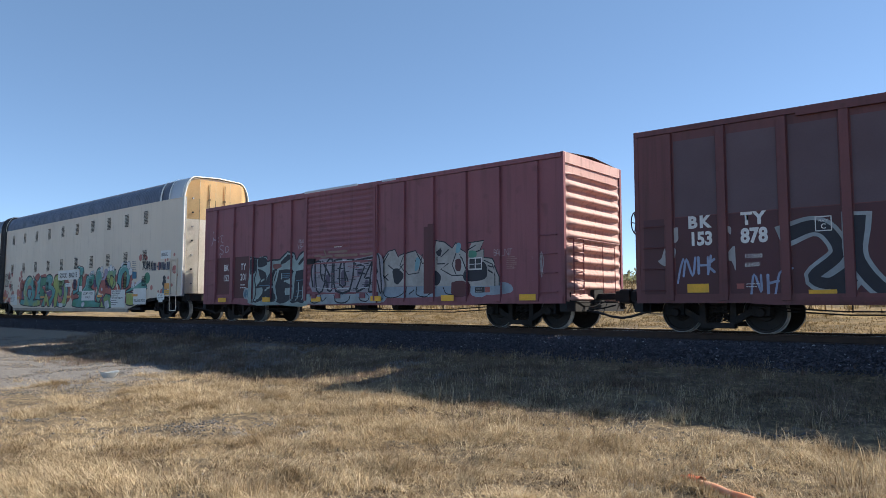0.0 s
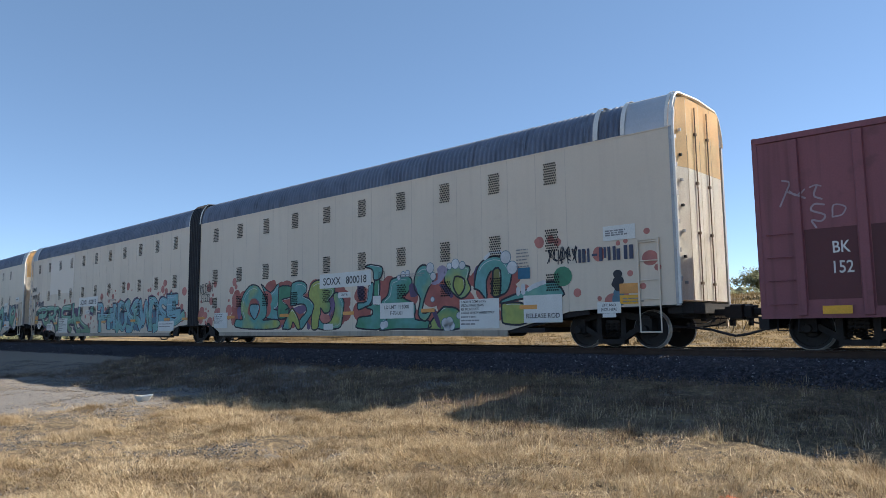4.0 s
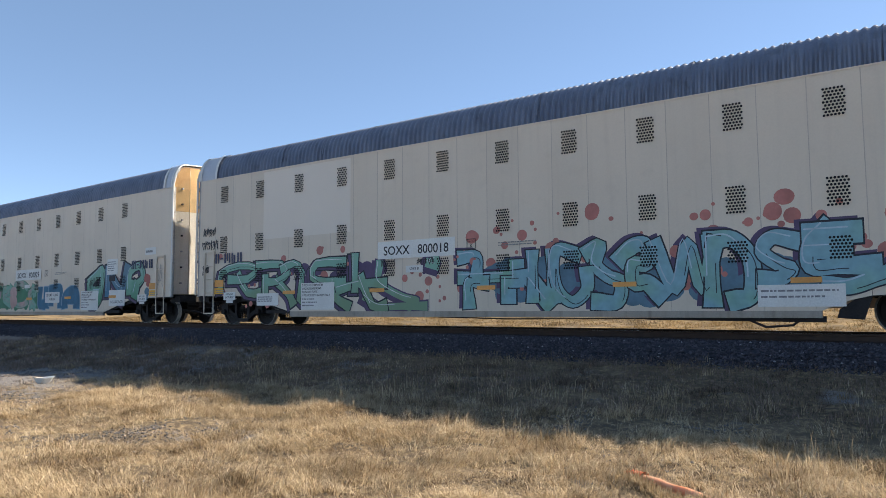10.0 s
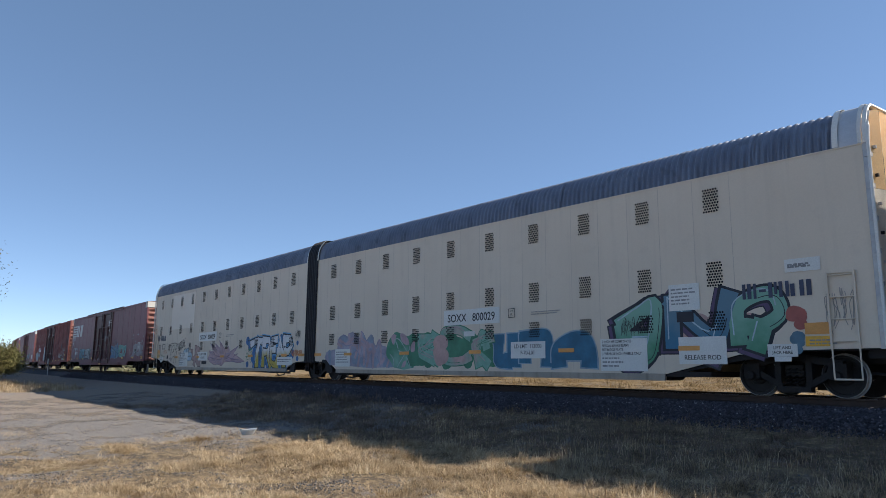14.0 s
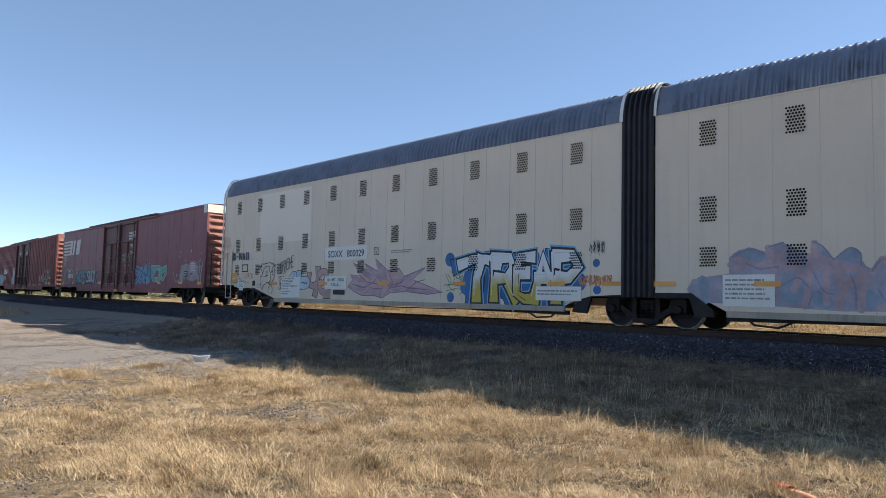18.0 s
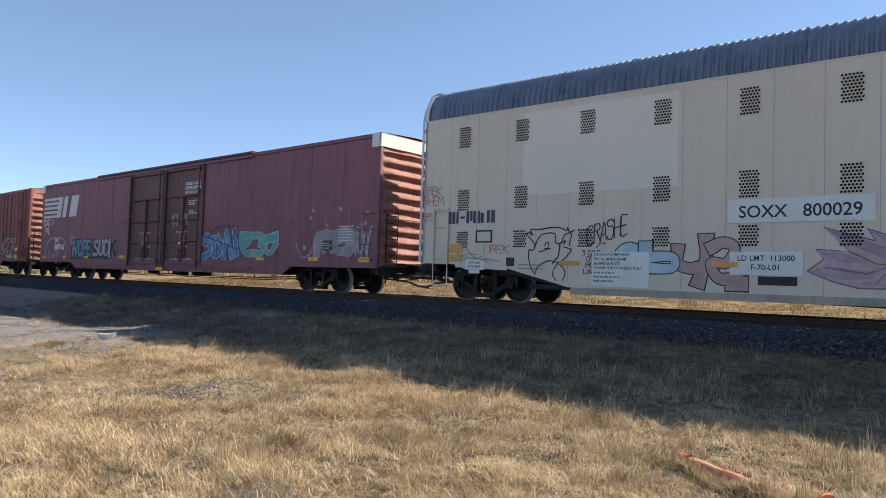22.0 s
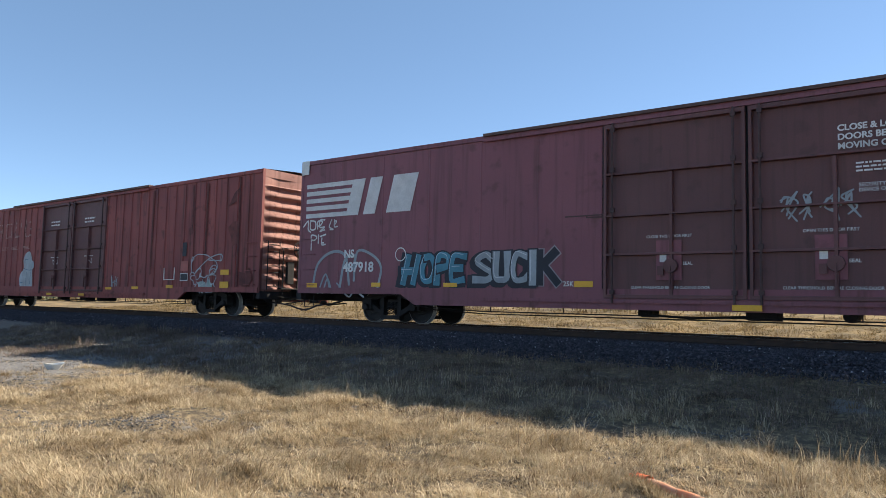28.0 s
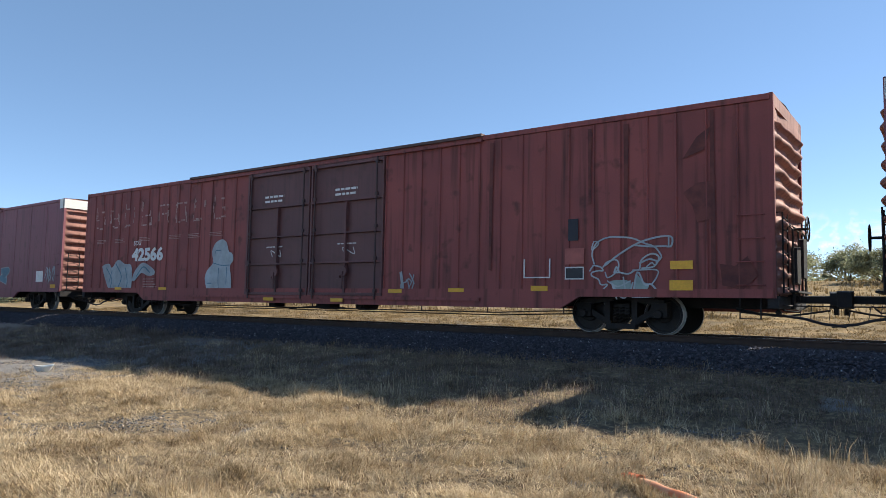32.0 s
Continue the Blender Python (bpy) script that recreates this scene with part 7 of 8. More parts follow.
burner(u, [("10-39 14-54 50-79", -9.1, -8.3, 1.08, 1.98), ("39-15-21-61-85-69-39", -8.4, -7.85, 1.08, 1.95), ("10-29-79-76-25", -7.9, -7.35, 1.08, 1.95), ("89-29-11-71 25-65", -7.4, -6.85, 1.08, 1.95)],
       spray("deep_cyan", (0.075, 0.25, 0.33)), BLACKISH, SKYLINE, 0.17, 0.06, BLACKISH, 0.014, -HALF, (-0.07, -0.03))
burner(u, [("97-59-17-45-83-61-01", -6.6, -6.0, 1.08, 1.98), ("19-12-41-72-79", -6.0, -5.5, 1.08, 1.98), ("88-39-15-21-61-82", -5.5, -4.95, 1.08, 1.98), ("19-10", -4.9, -4.7, 1.08, 2.0)], PALE, BLACKISH, SNOW, 0.17, 0.06, BLACKISH, 0.014)
burner(u, [("19-10 89-25 35-90", -4.75, -4.2, 1.08, 2.0)], BLACKISH, spray("thin_white", (0.34, 0.29, 0.31)), None, 0.17, 0.04, None, 0.015)
sketch(u, "09-99-95-55 55-58", -4.0, -3.0, 2.65, 2.75, LOCK, 0.03, 0.016)
lettering(u, "25K", -4.05, 1.08, 0.17, CHALK, lift=0.018)
cloud(u, 3.6, 6.3, 1.1, 1.95, 30, spray("deep_blue", (0.04, 0.11, 0.25)), 206, (0.14, 0.28), 0.0135)
burner(u, [("87-39-16-55-62-10", 3.3, 4.2, 1.05, 2.1), ("19-14-11-51-85-49", 4.1, 4.8, 1.05, 2.0), ("10-29-60 79-91", 4.8, 5.75, 1.05, 2.25)], blended(spray("blue", (0.06, 0.17, 0.36)), spray("cyan", (0.08, 0.30, 0.38))), SKYLINE, None, 0.2, 0.04, None, 0.014)
sketch(u, "02-38-79-96 07-93 29-50-74 99-61", 3.2, 5.8, 1.0, 2.35, BLACKISH, 0.03, 0.0245)
tag(u, 4.0, 5.4, 2.1, 2.6, spray("thin_violet", (0.20, 0.14, 0.20)), 5, 0.02, 208, 0.0245)
burner(u, [("18-14-41-81 18-78-55-25", 5.95, 6.85, 1.1, 2.15), ("08-58-85-51-21 45-75", 6.8, 7.7, 1.1, 2.15), ("47-98 14-51-95", 7.3, 8.2, 1.1, 2.1)], blended(TEAL, JADE), SKYLINE, None, 0.22, 0.035, None, 0.014)
cloud(u, 10.5, 12.3, 1.1, 2.2, 20, spray("thin_white", (0.34, 0.29, 0.31)), 108, (0.12, 0.26), 0.0135)
burner(u, [("10-17-38-68-65 15-55", 10.3, 11.4, 1.15, 2.1), ("19-14-31-93 08-78-97", 11.2, 12.3, 1.15, 2.05)], spray("thin_white", (0.34, 0.29, 0.31)), PALE, None, 0.26, 0.05, None, 0.0138)
sketch(u, "09-15-40-93 70-96", 9.3, 10.2, 1.15, 1.7, PALE, 0.04, 0.018)
tag(u, 12.2, 13.1, 1.1, 2.3, PALE, 3, 0.04, 110, 0.018)
dots(u, 9.6, 13.0, 1.3, 2.8, 34, 0.02, 0.09, PALE, 111, 0.017)
patch(u, 10.73, 11.22, 1.40, 1.72, INK, "data_panel", 0.02)
bars(u, 10.76, 1.62, 3, 0.45, 0.03, CHALK, 0.05, 0.028)
bars(u, 11.5, 2.15, 6, 0.75, 0.045, CHALK, 0.045, 0.022, seed=6)
for x0, x1, z0, z1 in ((12.48, 12.98, 0.97, 1.17), (10.02, 10.53, 1.05, 1.17), (-12.91, -12.45, 0.94, 1.16), (-10.2, -9.85, 1.05, 1.17), (-3.76, -3.28, 1.06, 1.20), (7.0, 7.5, 1.05, 1.15), (-7.6, -7.15, 1.05, 1.16)):
    patch(u, x0, x1, z0, z1, YELLOW, lift=0.024)
patch(u, -0.16, 0.42, 0.58, 0.70, YELLOW, lift=0.12)
for k, t in enumerate(("CLOSE & LOCK", "DOORS BEFORE", "MOVING CAR")):
    lettering(u, t, 1.80, 4.12 - k * 0.18, 0.17, CHALK, lift=0.003, bold=0.004)
lettering(u, "SECURITY", 2.14, 3.00, 0.10, CHALK, lift=0.003)
lettering(u, "DEVICE ONLY", 2.14, 2.90, 0.10, CHALK, lift=0.003)
bars(u, 2.1, 3.44, 3, 0.65, 0.045, CHALK, 0.03, 0.003, seed=2)
for x, t in ((-1.5, "CLOSE THIS DOOR FIRST"), (1.65, "OPEN THIS DOOR FIRST")):
    lettering(u, t, x, 2.16, 0.09, CHALK, lift=0.003, align="CENTER")
    bm = bmesh.new()
    box(bm, x - 0.28, x + 0.28, -HALF - 0.015, -HALF + 0.004, 1.22, 2.10)
    part("lock_plate", bm, BROWN, u)
    patch(u, x - 0.2, x - 0.05, 1.62, 1.78, CHALK, "seal_tag", 0.022)
    lettering(u, "SEAL", x + 0.3, 1.55, 0.10, CHALK, lift=0.003)
    lettering(u, "CLEAR THRESHOLD BEFORE CLOSING DOOR", x, 1.03, 0.085, CHALK, lift=0.003, align="CENTER")
tag(u, 0.7, 2.2, 2.35, 3.05, PALE, 4, 0.035, 112, 0.004)
bm = bmesh.new()
turned(bm, [(0.20, -HALF - 0.018), (0.185, -HALF - 0.021), (0.17, -HALF - 0.018)], (-9.13, 0, 1.97), 20)
part("round_stencil", bm, CHALK, u)

# rusty boxcar
u = RUSTY
SOOT = material("dark_worn_stain", (0.17, 0.052, 0.045), (0.10, 0.034, 0.032), 4.0, 0.8)
for k, x in enumerate((-12.75, -11.65, -10.55, -9.35, -8.2, -7.05, -5.9, -4.75)):
    rnd = random.Random(200 + k)
    bm = bmesh.new()
    for j in range(16):
        # flakes left along the sides and the foot of each large letter
        a, z, tall = ((x + rnd.choice((0, 0.06, 0.62, 0.68)), 3.45 + 0.75 * rnd.random(), rnd.uniform(0.06, 0.26)), (x + 0.6 * rnd.random(), rnd.choice((3.45, 3.5, 3.82, 4.15)), 0.06))[j % 3 == 0]
        w = rnd.uniform(0.02, 0.07) if j % 3 else rnd.uniform(0.08, 0.22)
        plate(bm, [(a, z), (a + w, z + rnd.uniform(-0.02, 0.02)), (a + w * rnd.uniform(0.6, 1.1), z + tall), (a + rnd.uniform(-0.02, 0.02), z + tall)], -HALF - 0.0365 - 0.0002 * j, -HALF - 0.034)
    part("worn_lettering", bm, CHALK_WORN, u, "flaked remains of large lettering")
for k, x in enumerate((-12.6, -11.2, -9.4, -7.4, -6.2, -4.9)):
    bars(u, x, 2.98, 3, 0.8, 0.03, CHALK_WORN, 0.03, 0.036, seed=12 + k)
for shape in ([(11.8, 3.85), (12.25, 4.0), (12.4, 4.5), (12.1, 4.3)], [(11.8, 3.1), (12.1, 3.3), (12.4, 3.32), (12.38, 2.5), (12.1, 2.45), (12.0, 2.8)], [(12.38, 0.95), (12.48, 0.95), (12.46, 4.85), (12.38, 4.85)],
              [(12.6, 1.1), (13.0, 1.0), (13.3, 1.3), (13.1, 1.7), (12.85, 1.5), (12.55, 1.55)], [(10.48, 2.2), (10.55, 2.2), (10.58, 4.8), (10.46, 4.8)], [(9.6, 3.0), (9.66, 3.0), (9.68, 4.8), (9.58, 4.8)], [(6.85, 1.5), (6.92, 1.5), (6.96, 4.8), (6.84, 4.8)]):
    bm = bmesh.new()
    plate(bm, shape, -HALF - 0.034, -HALF - 0.031)
    part("soot_stain", bm, SOOT, u, "dark worn stain")
lettering(u, "SOU", -9.78, 2.70, 0.26, CHALK, lift=0.036)
lettering(u, "42566", -9.85, 2.10, 0.66, CHALK, lift=0.036, wide=1.28, bold=0.022)
blot(u, "lz-cx-8s-am-3i-0d-46-a1-n0-x2-xd-vk-zn-xr-ts-qx", -5.07, -3.5, 0.53, 2.73, GHOST, 0.036)
freehand(u, "8q-lo-xo 0b-7b bx-cz-jz 82-z1 hm-hc-k0 tm-ta", -4.93, -3.63, 0.67, 2.34, SLATE, 0.03, 0.0372)
blot(u, "0s-5v-7q-bz-gu-kt-lh-k1-c0-62-2h lc-nn-sv-zn-zi-vh-rk-nc", -12.08, -8.28, 0.86, 2.16, PALE, 0.036)
freehand(u, "0u-5f-42 8z-di-a0 gt-ib-h0 5q-3b pi-uu-zn", -11.74, -8.58, 0.94, 1.99, SLATE, 0.05, 0.0372)
freehand(u, "2k-1q-3w-8z-dz-jy-ov-st-uq-vn-tk 7j-dp-lv-ty-zy-zt-wt-rt-ku yy-yt 1u-2x-4w-3u-1s-1u mh-nm-rp-un-si-nh mk-qm-tl pi-rk-sj 6i-8l-cm-di-be-8c-7f bf-ci-df-bf df-he-kg jg-tg-tc-r8 0g-1i-2j-5i-6g-4g-1f-1d-4b-58-88-65-85 j1-lf-o8-r8-t2-j1 c0-a9-d2-g1-fc 8a-c7-f8-ia j9-i4", 9.64, 11.54, 0.8, 2.2, GHOST, 0.036, 0.037)
blot(u, "0m-cp-jk-h3-a0-5a nz-ul-zh-v3-m2", 10.13, 11.05, 0.91, 1.35, spray("pale_mint", (0.30, 0.38, 0.36)), 0.036)
tag(u, 3.9, 4.45, 0.65, 1.5, PALE, 2, 0.035, 127, 0.036)
for x0, x1, z0, z1 in ((11.52, 12.0, 1.45, 1.63), (11.5, 12.0, 0.99, 1.21), (8.09, 8.55, 0.97, 1.09), (-1.78, -1.28, 0.62, 0.72), (1.3, 1.8, 0.62, 0.72), (3.5, 4.0, 0.9, 1.0), (5.6, 6.1, 0.93, 1.03), (-11.0, -10.5, 0.95, 1.05), (-7.9, -7.4, 0.95, 1.05)):
    patch(u, x0, x1, z0, z1, YELLOW, lift=0.05 if abs(x0) > 2.5 else 0.12)
patch(u, 9.00, 9.49, 1.24, 1.54, CHALK, "data_panel", 0.036)
patch(u, 9.03, 9.46, 1.27, 1.51, INK, "data_panel", 0.040)
patch(u, 9.00, 9.49, 1.60, 1.98, BRICK, "red_panel", 0.036)
patch(u, 9.08, 9.34, 2.16, 2.68, BLACKISH, "placard_board", 0.036)
bm = bmesh.new()
for a, b, c, d in ((7.88, 8.61, 1.28, 1.31), (7.88, 7.91, 1.28, 1.75), (8.58, 8.61, 1.28, 1.75)):
    box(bm, a, b, -HALF - 0.045, -HALF - 0.02, c, d)
part("placard_frame", bm, CHALK, u)
for x in (-1.4, 1.85):
    bars(u, x - 0.6, 4.0, 2, 1.2, 0.09, CHALK, 0.06, 0.003, seed=3)
    bars(u, x - 0.45, 2.35, 1, 0.9, 0.05, CHALK, 0.06, 0.003, seed=5)
    tag(u, x - 0.2, x + 0.25, 2.05, 2.25, CHALK, 1, 0.03, 128, 0.003, word="N")
bars(u, -9.0, 1.35, 4, 1.0, 0.05, CHALK_WORN, 0.05, 0.036, seed=7)
# the pieces painted on the cars further back
u = TAIL
piece(u, "~~~", 2.0, 8.0, 1.0, 2.1, SLATE, PALE, None, 0.2, 0.05, 131, None, 0.014)
patch(u, 10.9, 11.6, 1.3, 1.8, CHALK, "data_panel", 0.018)
patch(u, 12.4, 12.9, 0.97, 1.17, YELLOW, lift=0.024)
tag(u, 11.8, 12.8, 1.2, 2.0, PALE, 3, 0.05, 132, 0.018)

# ---- plants, stones, far country ----


def blades(name, px, py, away, low, high, width, mat, label, lean=0.5, seed=3, category="grass", flat=0.0, combed=0.0, tuft=1):
    """Grass blades: strips that bend over in three steps, tall where the growth is thick."""
    rng = np.random.default_rng(seed)
    n = len(px)
    pz = land(px, py) - 0.01
    thick = drift(px, py, 0.55, 901)
    h = rng.uniform(low, high, n) * rng.uniform(0.55, 1.0, n) * (0.55 + 0.8 * thick)
    if tuft > 1:
        h = h * np.repeat(rng.uniform(0.35, 1.5, n // tuft), tuft)
    a = rng.uniform(0, 2 * np.pi, n)
    wind = 2 * np.pi * drift(px, py, 1.6, 902, 2)
    b = np.where(rng.random(n) < combed, wind, away) + rng.normal(0, 0.7, n)
    tilt = np.minimum(1.9, flat + rng.uniform(0.05, 1, n) ** 1.2 * lean)
    w = width * rng.uniform(0.6, 1.3, n)
    root = np.stack([px, py, pz], 1)
    side = np.stack([np.cos(a), np.sin(a), np.zeros(n)], 1) * w[:, None] / 2
    way = np.stack([np.cos(b), np.sin(b), np.zeros(n)], 1)
    up = np.array([0, 0, 1.0])
    mid = root + way * (h * tilt * 0.25)[:, None] + up * (h * 0.55 * (1 - 0.20 * tilt))[:, None]
    tip = root + way * (h * tilt * 0.9)[:, None] + up * (h * (1 - 0.42 * tilt))[:, None]
    v = np.stack([root - side, root + side, mid - side * 0.8, mid + side * 0.8, tip], 1).reshape(-1, 3)
    i = np.arange(n)[:, None] * 5
    t = np.concatenate([i + [0, 1, 3], i + [0, 3, 2], i + [2, 3, 4]], 1).reshape(-1, 3)
    return mass(name, v, t, mat, label, category)


def scatter(n, x0, x1, y0, y1, tuft, spread, seed, keep=None):
    """Places in tufts; keep(x, y) gives the chance of growth."""
    rng = np.random.default_rng(seed)
    k = n // tuft
    cx, cy = rng.uniform(x0, x1, k), rng.uniform(y0, y1, k)
    if keep is not None:
        ok = rng.random(k) < keep(cx, cy)
        cx, cy = cx[ok], cy[ok]
    size = np.repeat(rng.uniform(0.5, 1.5, len(cx)), tuft)
    dx, dy = rng.normal(0, spread, len(cx) * tuft) * size, rng.normal(0, spread, len(cx) * tuft) * size
    return np.repeat(cx, tuft) + dx, np.repeat(cy, tuft) + dy, np.arctan2(dy, dx)


def bare(x, y):
    """1 where gravel and bare soil keep the grass out."""
    road = np.clip((-x - 15.9 + 0.35 * np.sin(y * 1.7)) / 0.9, 0, 1) * (y > 3.5)
    west = np.clip((-x - 2.0 - 0.75 * y) / 7.0, 0, 1)
    patchy = np.clip((drift(x, y, 1.5, 903, 4) - 0.86 + 0.55 * west) * 5, 0, 0.97)
    return np.clip(np.maximum(np.maximum(road, footpath(x, y)), patchy), 0, 1)


def footpath(x, y):
    """1 on a worn strip of bare soil that runs slantwise through the grass."""
    return np.clip(1.5 - np.abs(y - 9.28 - 0.24 * (x + 3.1) - 0.12 * np.sin(x * 2.1)) / 0.55, 0, 0.97) * np.clip((x + 6.2) / 2, 0, 1)


def in_view(x, y):
    """Leaves out what lies behind the camera."""
    ang = np.degrees(np.arctan2(-x, y))
    return (ang > -6) & (ang < 92) & (np.hypot(x, y) > 1.5)


def lawn(x, y):
    return (1 - bare(x, y)) * in_view(x, y)


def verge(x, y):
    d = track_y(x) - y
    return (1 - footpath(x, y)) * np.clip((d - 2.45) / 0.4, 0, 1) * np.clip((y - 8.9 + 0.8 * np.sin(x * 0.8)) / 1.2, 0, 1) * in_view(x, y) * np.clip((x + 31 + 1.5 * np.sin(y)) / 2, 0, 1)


def clumpy(x, y):
    return lawn(x, y) * np.clip((drift(x, y, 0.9, 904) - 0.5) * 3.5 + (y > 6.5) * 0.25, 0, 1)


def patchwork(x, y):
    """Growth thick in some places, thin in others."""
    return lawn(x, y) * np.clip((drift(x, y, 0.55, 901) - 0.30) * 3.4, 0.06, 1)


x, y, a = scatter(620000, -18, 3.0, 1.6, 9.9, 26, 0.055, 11, patchwork)
blades("dry_grass", x, y, a, 0.05, 0.165, 0.0066, STRAW, "dry straw-coloured tufted grass on tan soil", 1.25, 1, flat=0.35, combed=0.45, tuft=26)
x, y, a = scatter(110000, -20, 3.0, 1.6, 9.6, 10, 0.13, 17, lawn)
blades("straw_litter", x, y, a, 0.10, 0.30, 0.0065, STRAW, "matted pale straw lying on the soil", 0.6, 7, "straw", 1.25, 0.5)
x, y, a = scatter(110000, -30, 3.0, 3.5, 10.2, 44, 0.10, 12, clumpy)
blades("dry_tussock", x, y, a, 0.12, 0.30, 0.006, STRAW, "taller dry grass tussocks along the verge", 1.5, 2, flat=0.2, combed=0.3, tuft=44)
x, y, a = scatter(90000, -14, 3.0, 2.0, 9.8, 30, 0.08, 23, lambda x, y: lawn(x, y) * np.clip((0.46 - drift(x, y, 0.55, 901)) * 6, 0, 1))
blades("dead_weeds", x, y, a, 0.05, 0.15, 0.007, WEED, "dark brown matted dead weeds among the straw", 1.8, 27, "weeds", 0.3)
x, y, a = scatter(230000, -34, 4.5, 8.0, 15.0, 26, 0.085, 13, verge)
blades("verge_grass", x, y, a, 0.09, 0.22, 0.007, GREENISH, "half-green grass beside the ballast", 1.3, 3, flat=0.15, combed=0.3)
x, y, a = scatter(40000, -34, 4.5, 8.0, 14.6, 30, 0.085, 19, lambda x, y: verge(x, y) * np.clip((drift(x, y, 1.2, 906) - 0.4) * 3, 0, 1))
blades("verge_straw", x, y, a, 0.10, 0.28, 0.007, STRAW, "dry tufts among the half-green verge grass", 1.3, 9)
x, y, a = scatter(5200, -22, 3.0, 7.4, 11.6, 9, 0.10, 18, lawn)
blades("tall_stalks", x, y, a, 0.22, 0.46, 0.0065, STRAW, "tall thin dry seed stalks", 1.0, 8)
x, y, a = scatter(110, -1.75, -0.95, 7.2, 8.0, 13, 0.16, 33)
blades("weed_stalks", x, y, a, 0.28, 0.5, 0.007, STRAW, "clump of tall bent dry weed stalks", 0.9, 34, "weeds")
u = np.random.default_rng(36).uniform(-0.1, 1.6, 60)
x, y, a = scatter(2600, 0, 0.01, 0, 0.01, 26, 0.05, 37)
k = np.arange(len(x)) // 26 % 60
x, y = x - 2.50 + u[k] * 0.866, y + 6.53 - u[k] * 0.5
blades("marker_grass", x, y, a, 0.12, 0.24, 0.0064, STRAW, "dry grass grown up beside a fallen lane marker", 1.2, 38)
x, y, a = scatter(26000, -75, -48, -4, 12, 26, 0.16, 20)
blades("roadside_grass", x, y, a, 0.2, 0.6, 0.02, STRAW, "dry grass round the roadside bushes", 1.3, 10)
x, y, a = scatter(9000, -27, -18, 9.5, 14.5, 30, 0.12, 29, lambda x, y: np.clip((drift(x, y, 1.2, 907) - 0.4) * 3, 0, 1))
blades("weed_patch", x, y, a, 0.2, 0.5, 0.009, GREENISH, "pale yellow-green weeds beside the gravel road", 1.2, 11, "weeds")
x, y, a = scatter(170000, -75, 25, 18.6, 50, 14, 0.2, 14, lambda x, y: 0.25 + drift(x, y, 3.0, 908))
blades("field_grass", x, y, a, 0.14, 0.36, 0.03, FIELD, "dry pale grass in the field beyond the track", 1.9, 4, flat=0.55, combed=0.4)
x, y, a = scatter(64000, -75, 25, 21.5, 60, 60, 0.5, 24, lambda x, y: np.clip((drift(x, y, 4.0, 909) - 0.5) * 3, 0, 1))
blades("field_brush", x, y, a, 0.3, 0.85, 0.022, BRUSH, "low brown dead brush in the field beyond the track", 2.0, 12, "brush", 0.3)
x, y, a = scatter(50000, -190, 60, 48, 140, 12, 0.4, 15)
blades("far_field_grass", x, y, a, 0.35, 0.8, 0.09, FIELD, "dry grass far out in the field", 0.7, 5)


def stones(name, n, place, low, high, mat, label, seed):
    """Broken stones: squashed, jittered octahedra."""
    rng = np.random.default_rng(seed)
    p = place(rng, n)
    n = len(p)
    base = np.array([(1, 0, 0), (-1, 0, 0), (0, 1, 0), (0, -1, 0), (0, 0, 1), (0, 0, -1)], float)
    r = rng.uniform(low, high, n) * rng.uniform(0.6, 1.0, n)
    v = base[None] * (r[:, None, None] * rng.uniform(0.55, 1.1, (n, 6, 1))) + rng.normal(0, 0.18, (n, 6, 3)) * r[:, None, None]
    a = rng.uniform(0, np.pi, n)
    ca, sa = np.cos(a)[:, None], np.sin(a)[:, None]
    v = np.stack([v[..., 0] * ca - v[..., 1] * sa, v[..., 0] * sa + v[..., 1] * ca, v[..., 2] * 0.75], -1) + p[:, None]
    tri = np.array([(0, 2, 4), (2, 1, 4), (1, 3, 4), (3, 0, 4), (2, 0, 5), (1, 2, 5), (3, 1, 5), (0, 3, 5)])
    t = (np.arange(n)[:, None, None] * 6 + tri[None]).reshape(-1, 3)
    return mass(name, v.reshape(-1, 3), t, mat, label, "stones")


def on_ballast(rng, n):
    x = np.where(rng.random(n) < 0.75, rng.uniform(-32, 4, n), rng.uniform(-75, -32, n))
    off = rng.uniform(1.3, 3.3, n)
    z = np.interp(off, [1.45, 2.1, 3.0, 3.5], [0.93, 0.86, 0.50, 0.3])
    return np.stack([x, track_y(x) - off, z + rng.uniform(-0.01, 0.02, n)], 1)


def on_soil(rng, n):
    x, y = rng.uniform(-40, -2, n), rng.uniform(1.5, 13, n)
    heap = np.clip((drift(x, y, 0.7, 910) - 0.5) * 4, 0.03, 1)
    ok = (rng.random(n) < 0.04 + 0.96 * bare(x, y) * heap) & in_view(x, y)
    x, y = x[ok], y[ok]
    return np.stack([x, y, land(x, y) + 0.004], 1)


stones("ballast_stones", 52000, on_ballast, 0.025, 0.055, STONE, "loose dark crushed stones on the ballast slope", 21)
stones("pale_chips", 1500, on_ballast, 0.02, 0.045, material("pale_ballast_chip", (0.34, 0.34, 0.36), (0.24, 0.24, 0.26), 9.0, 0.85, spread=0.4, island=True), "a few pale stone chips among the dark ballast", 25)
stones("soil_clods", 90000, on_soil, 0.008, 0.03, material("tan_soil_clod", (0.40, 0.31, 0.21), (0.26, 0.20, 0.14), 9.0, 0.95, spread=0.3, island=True), "crumbled tan soil on the bare ground", 26)
stones("gravel", 230000, on_soil, 0.008, 0.03, STONE_PALE, "scattered grey and tan gravel on bare soil", 22)


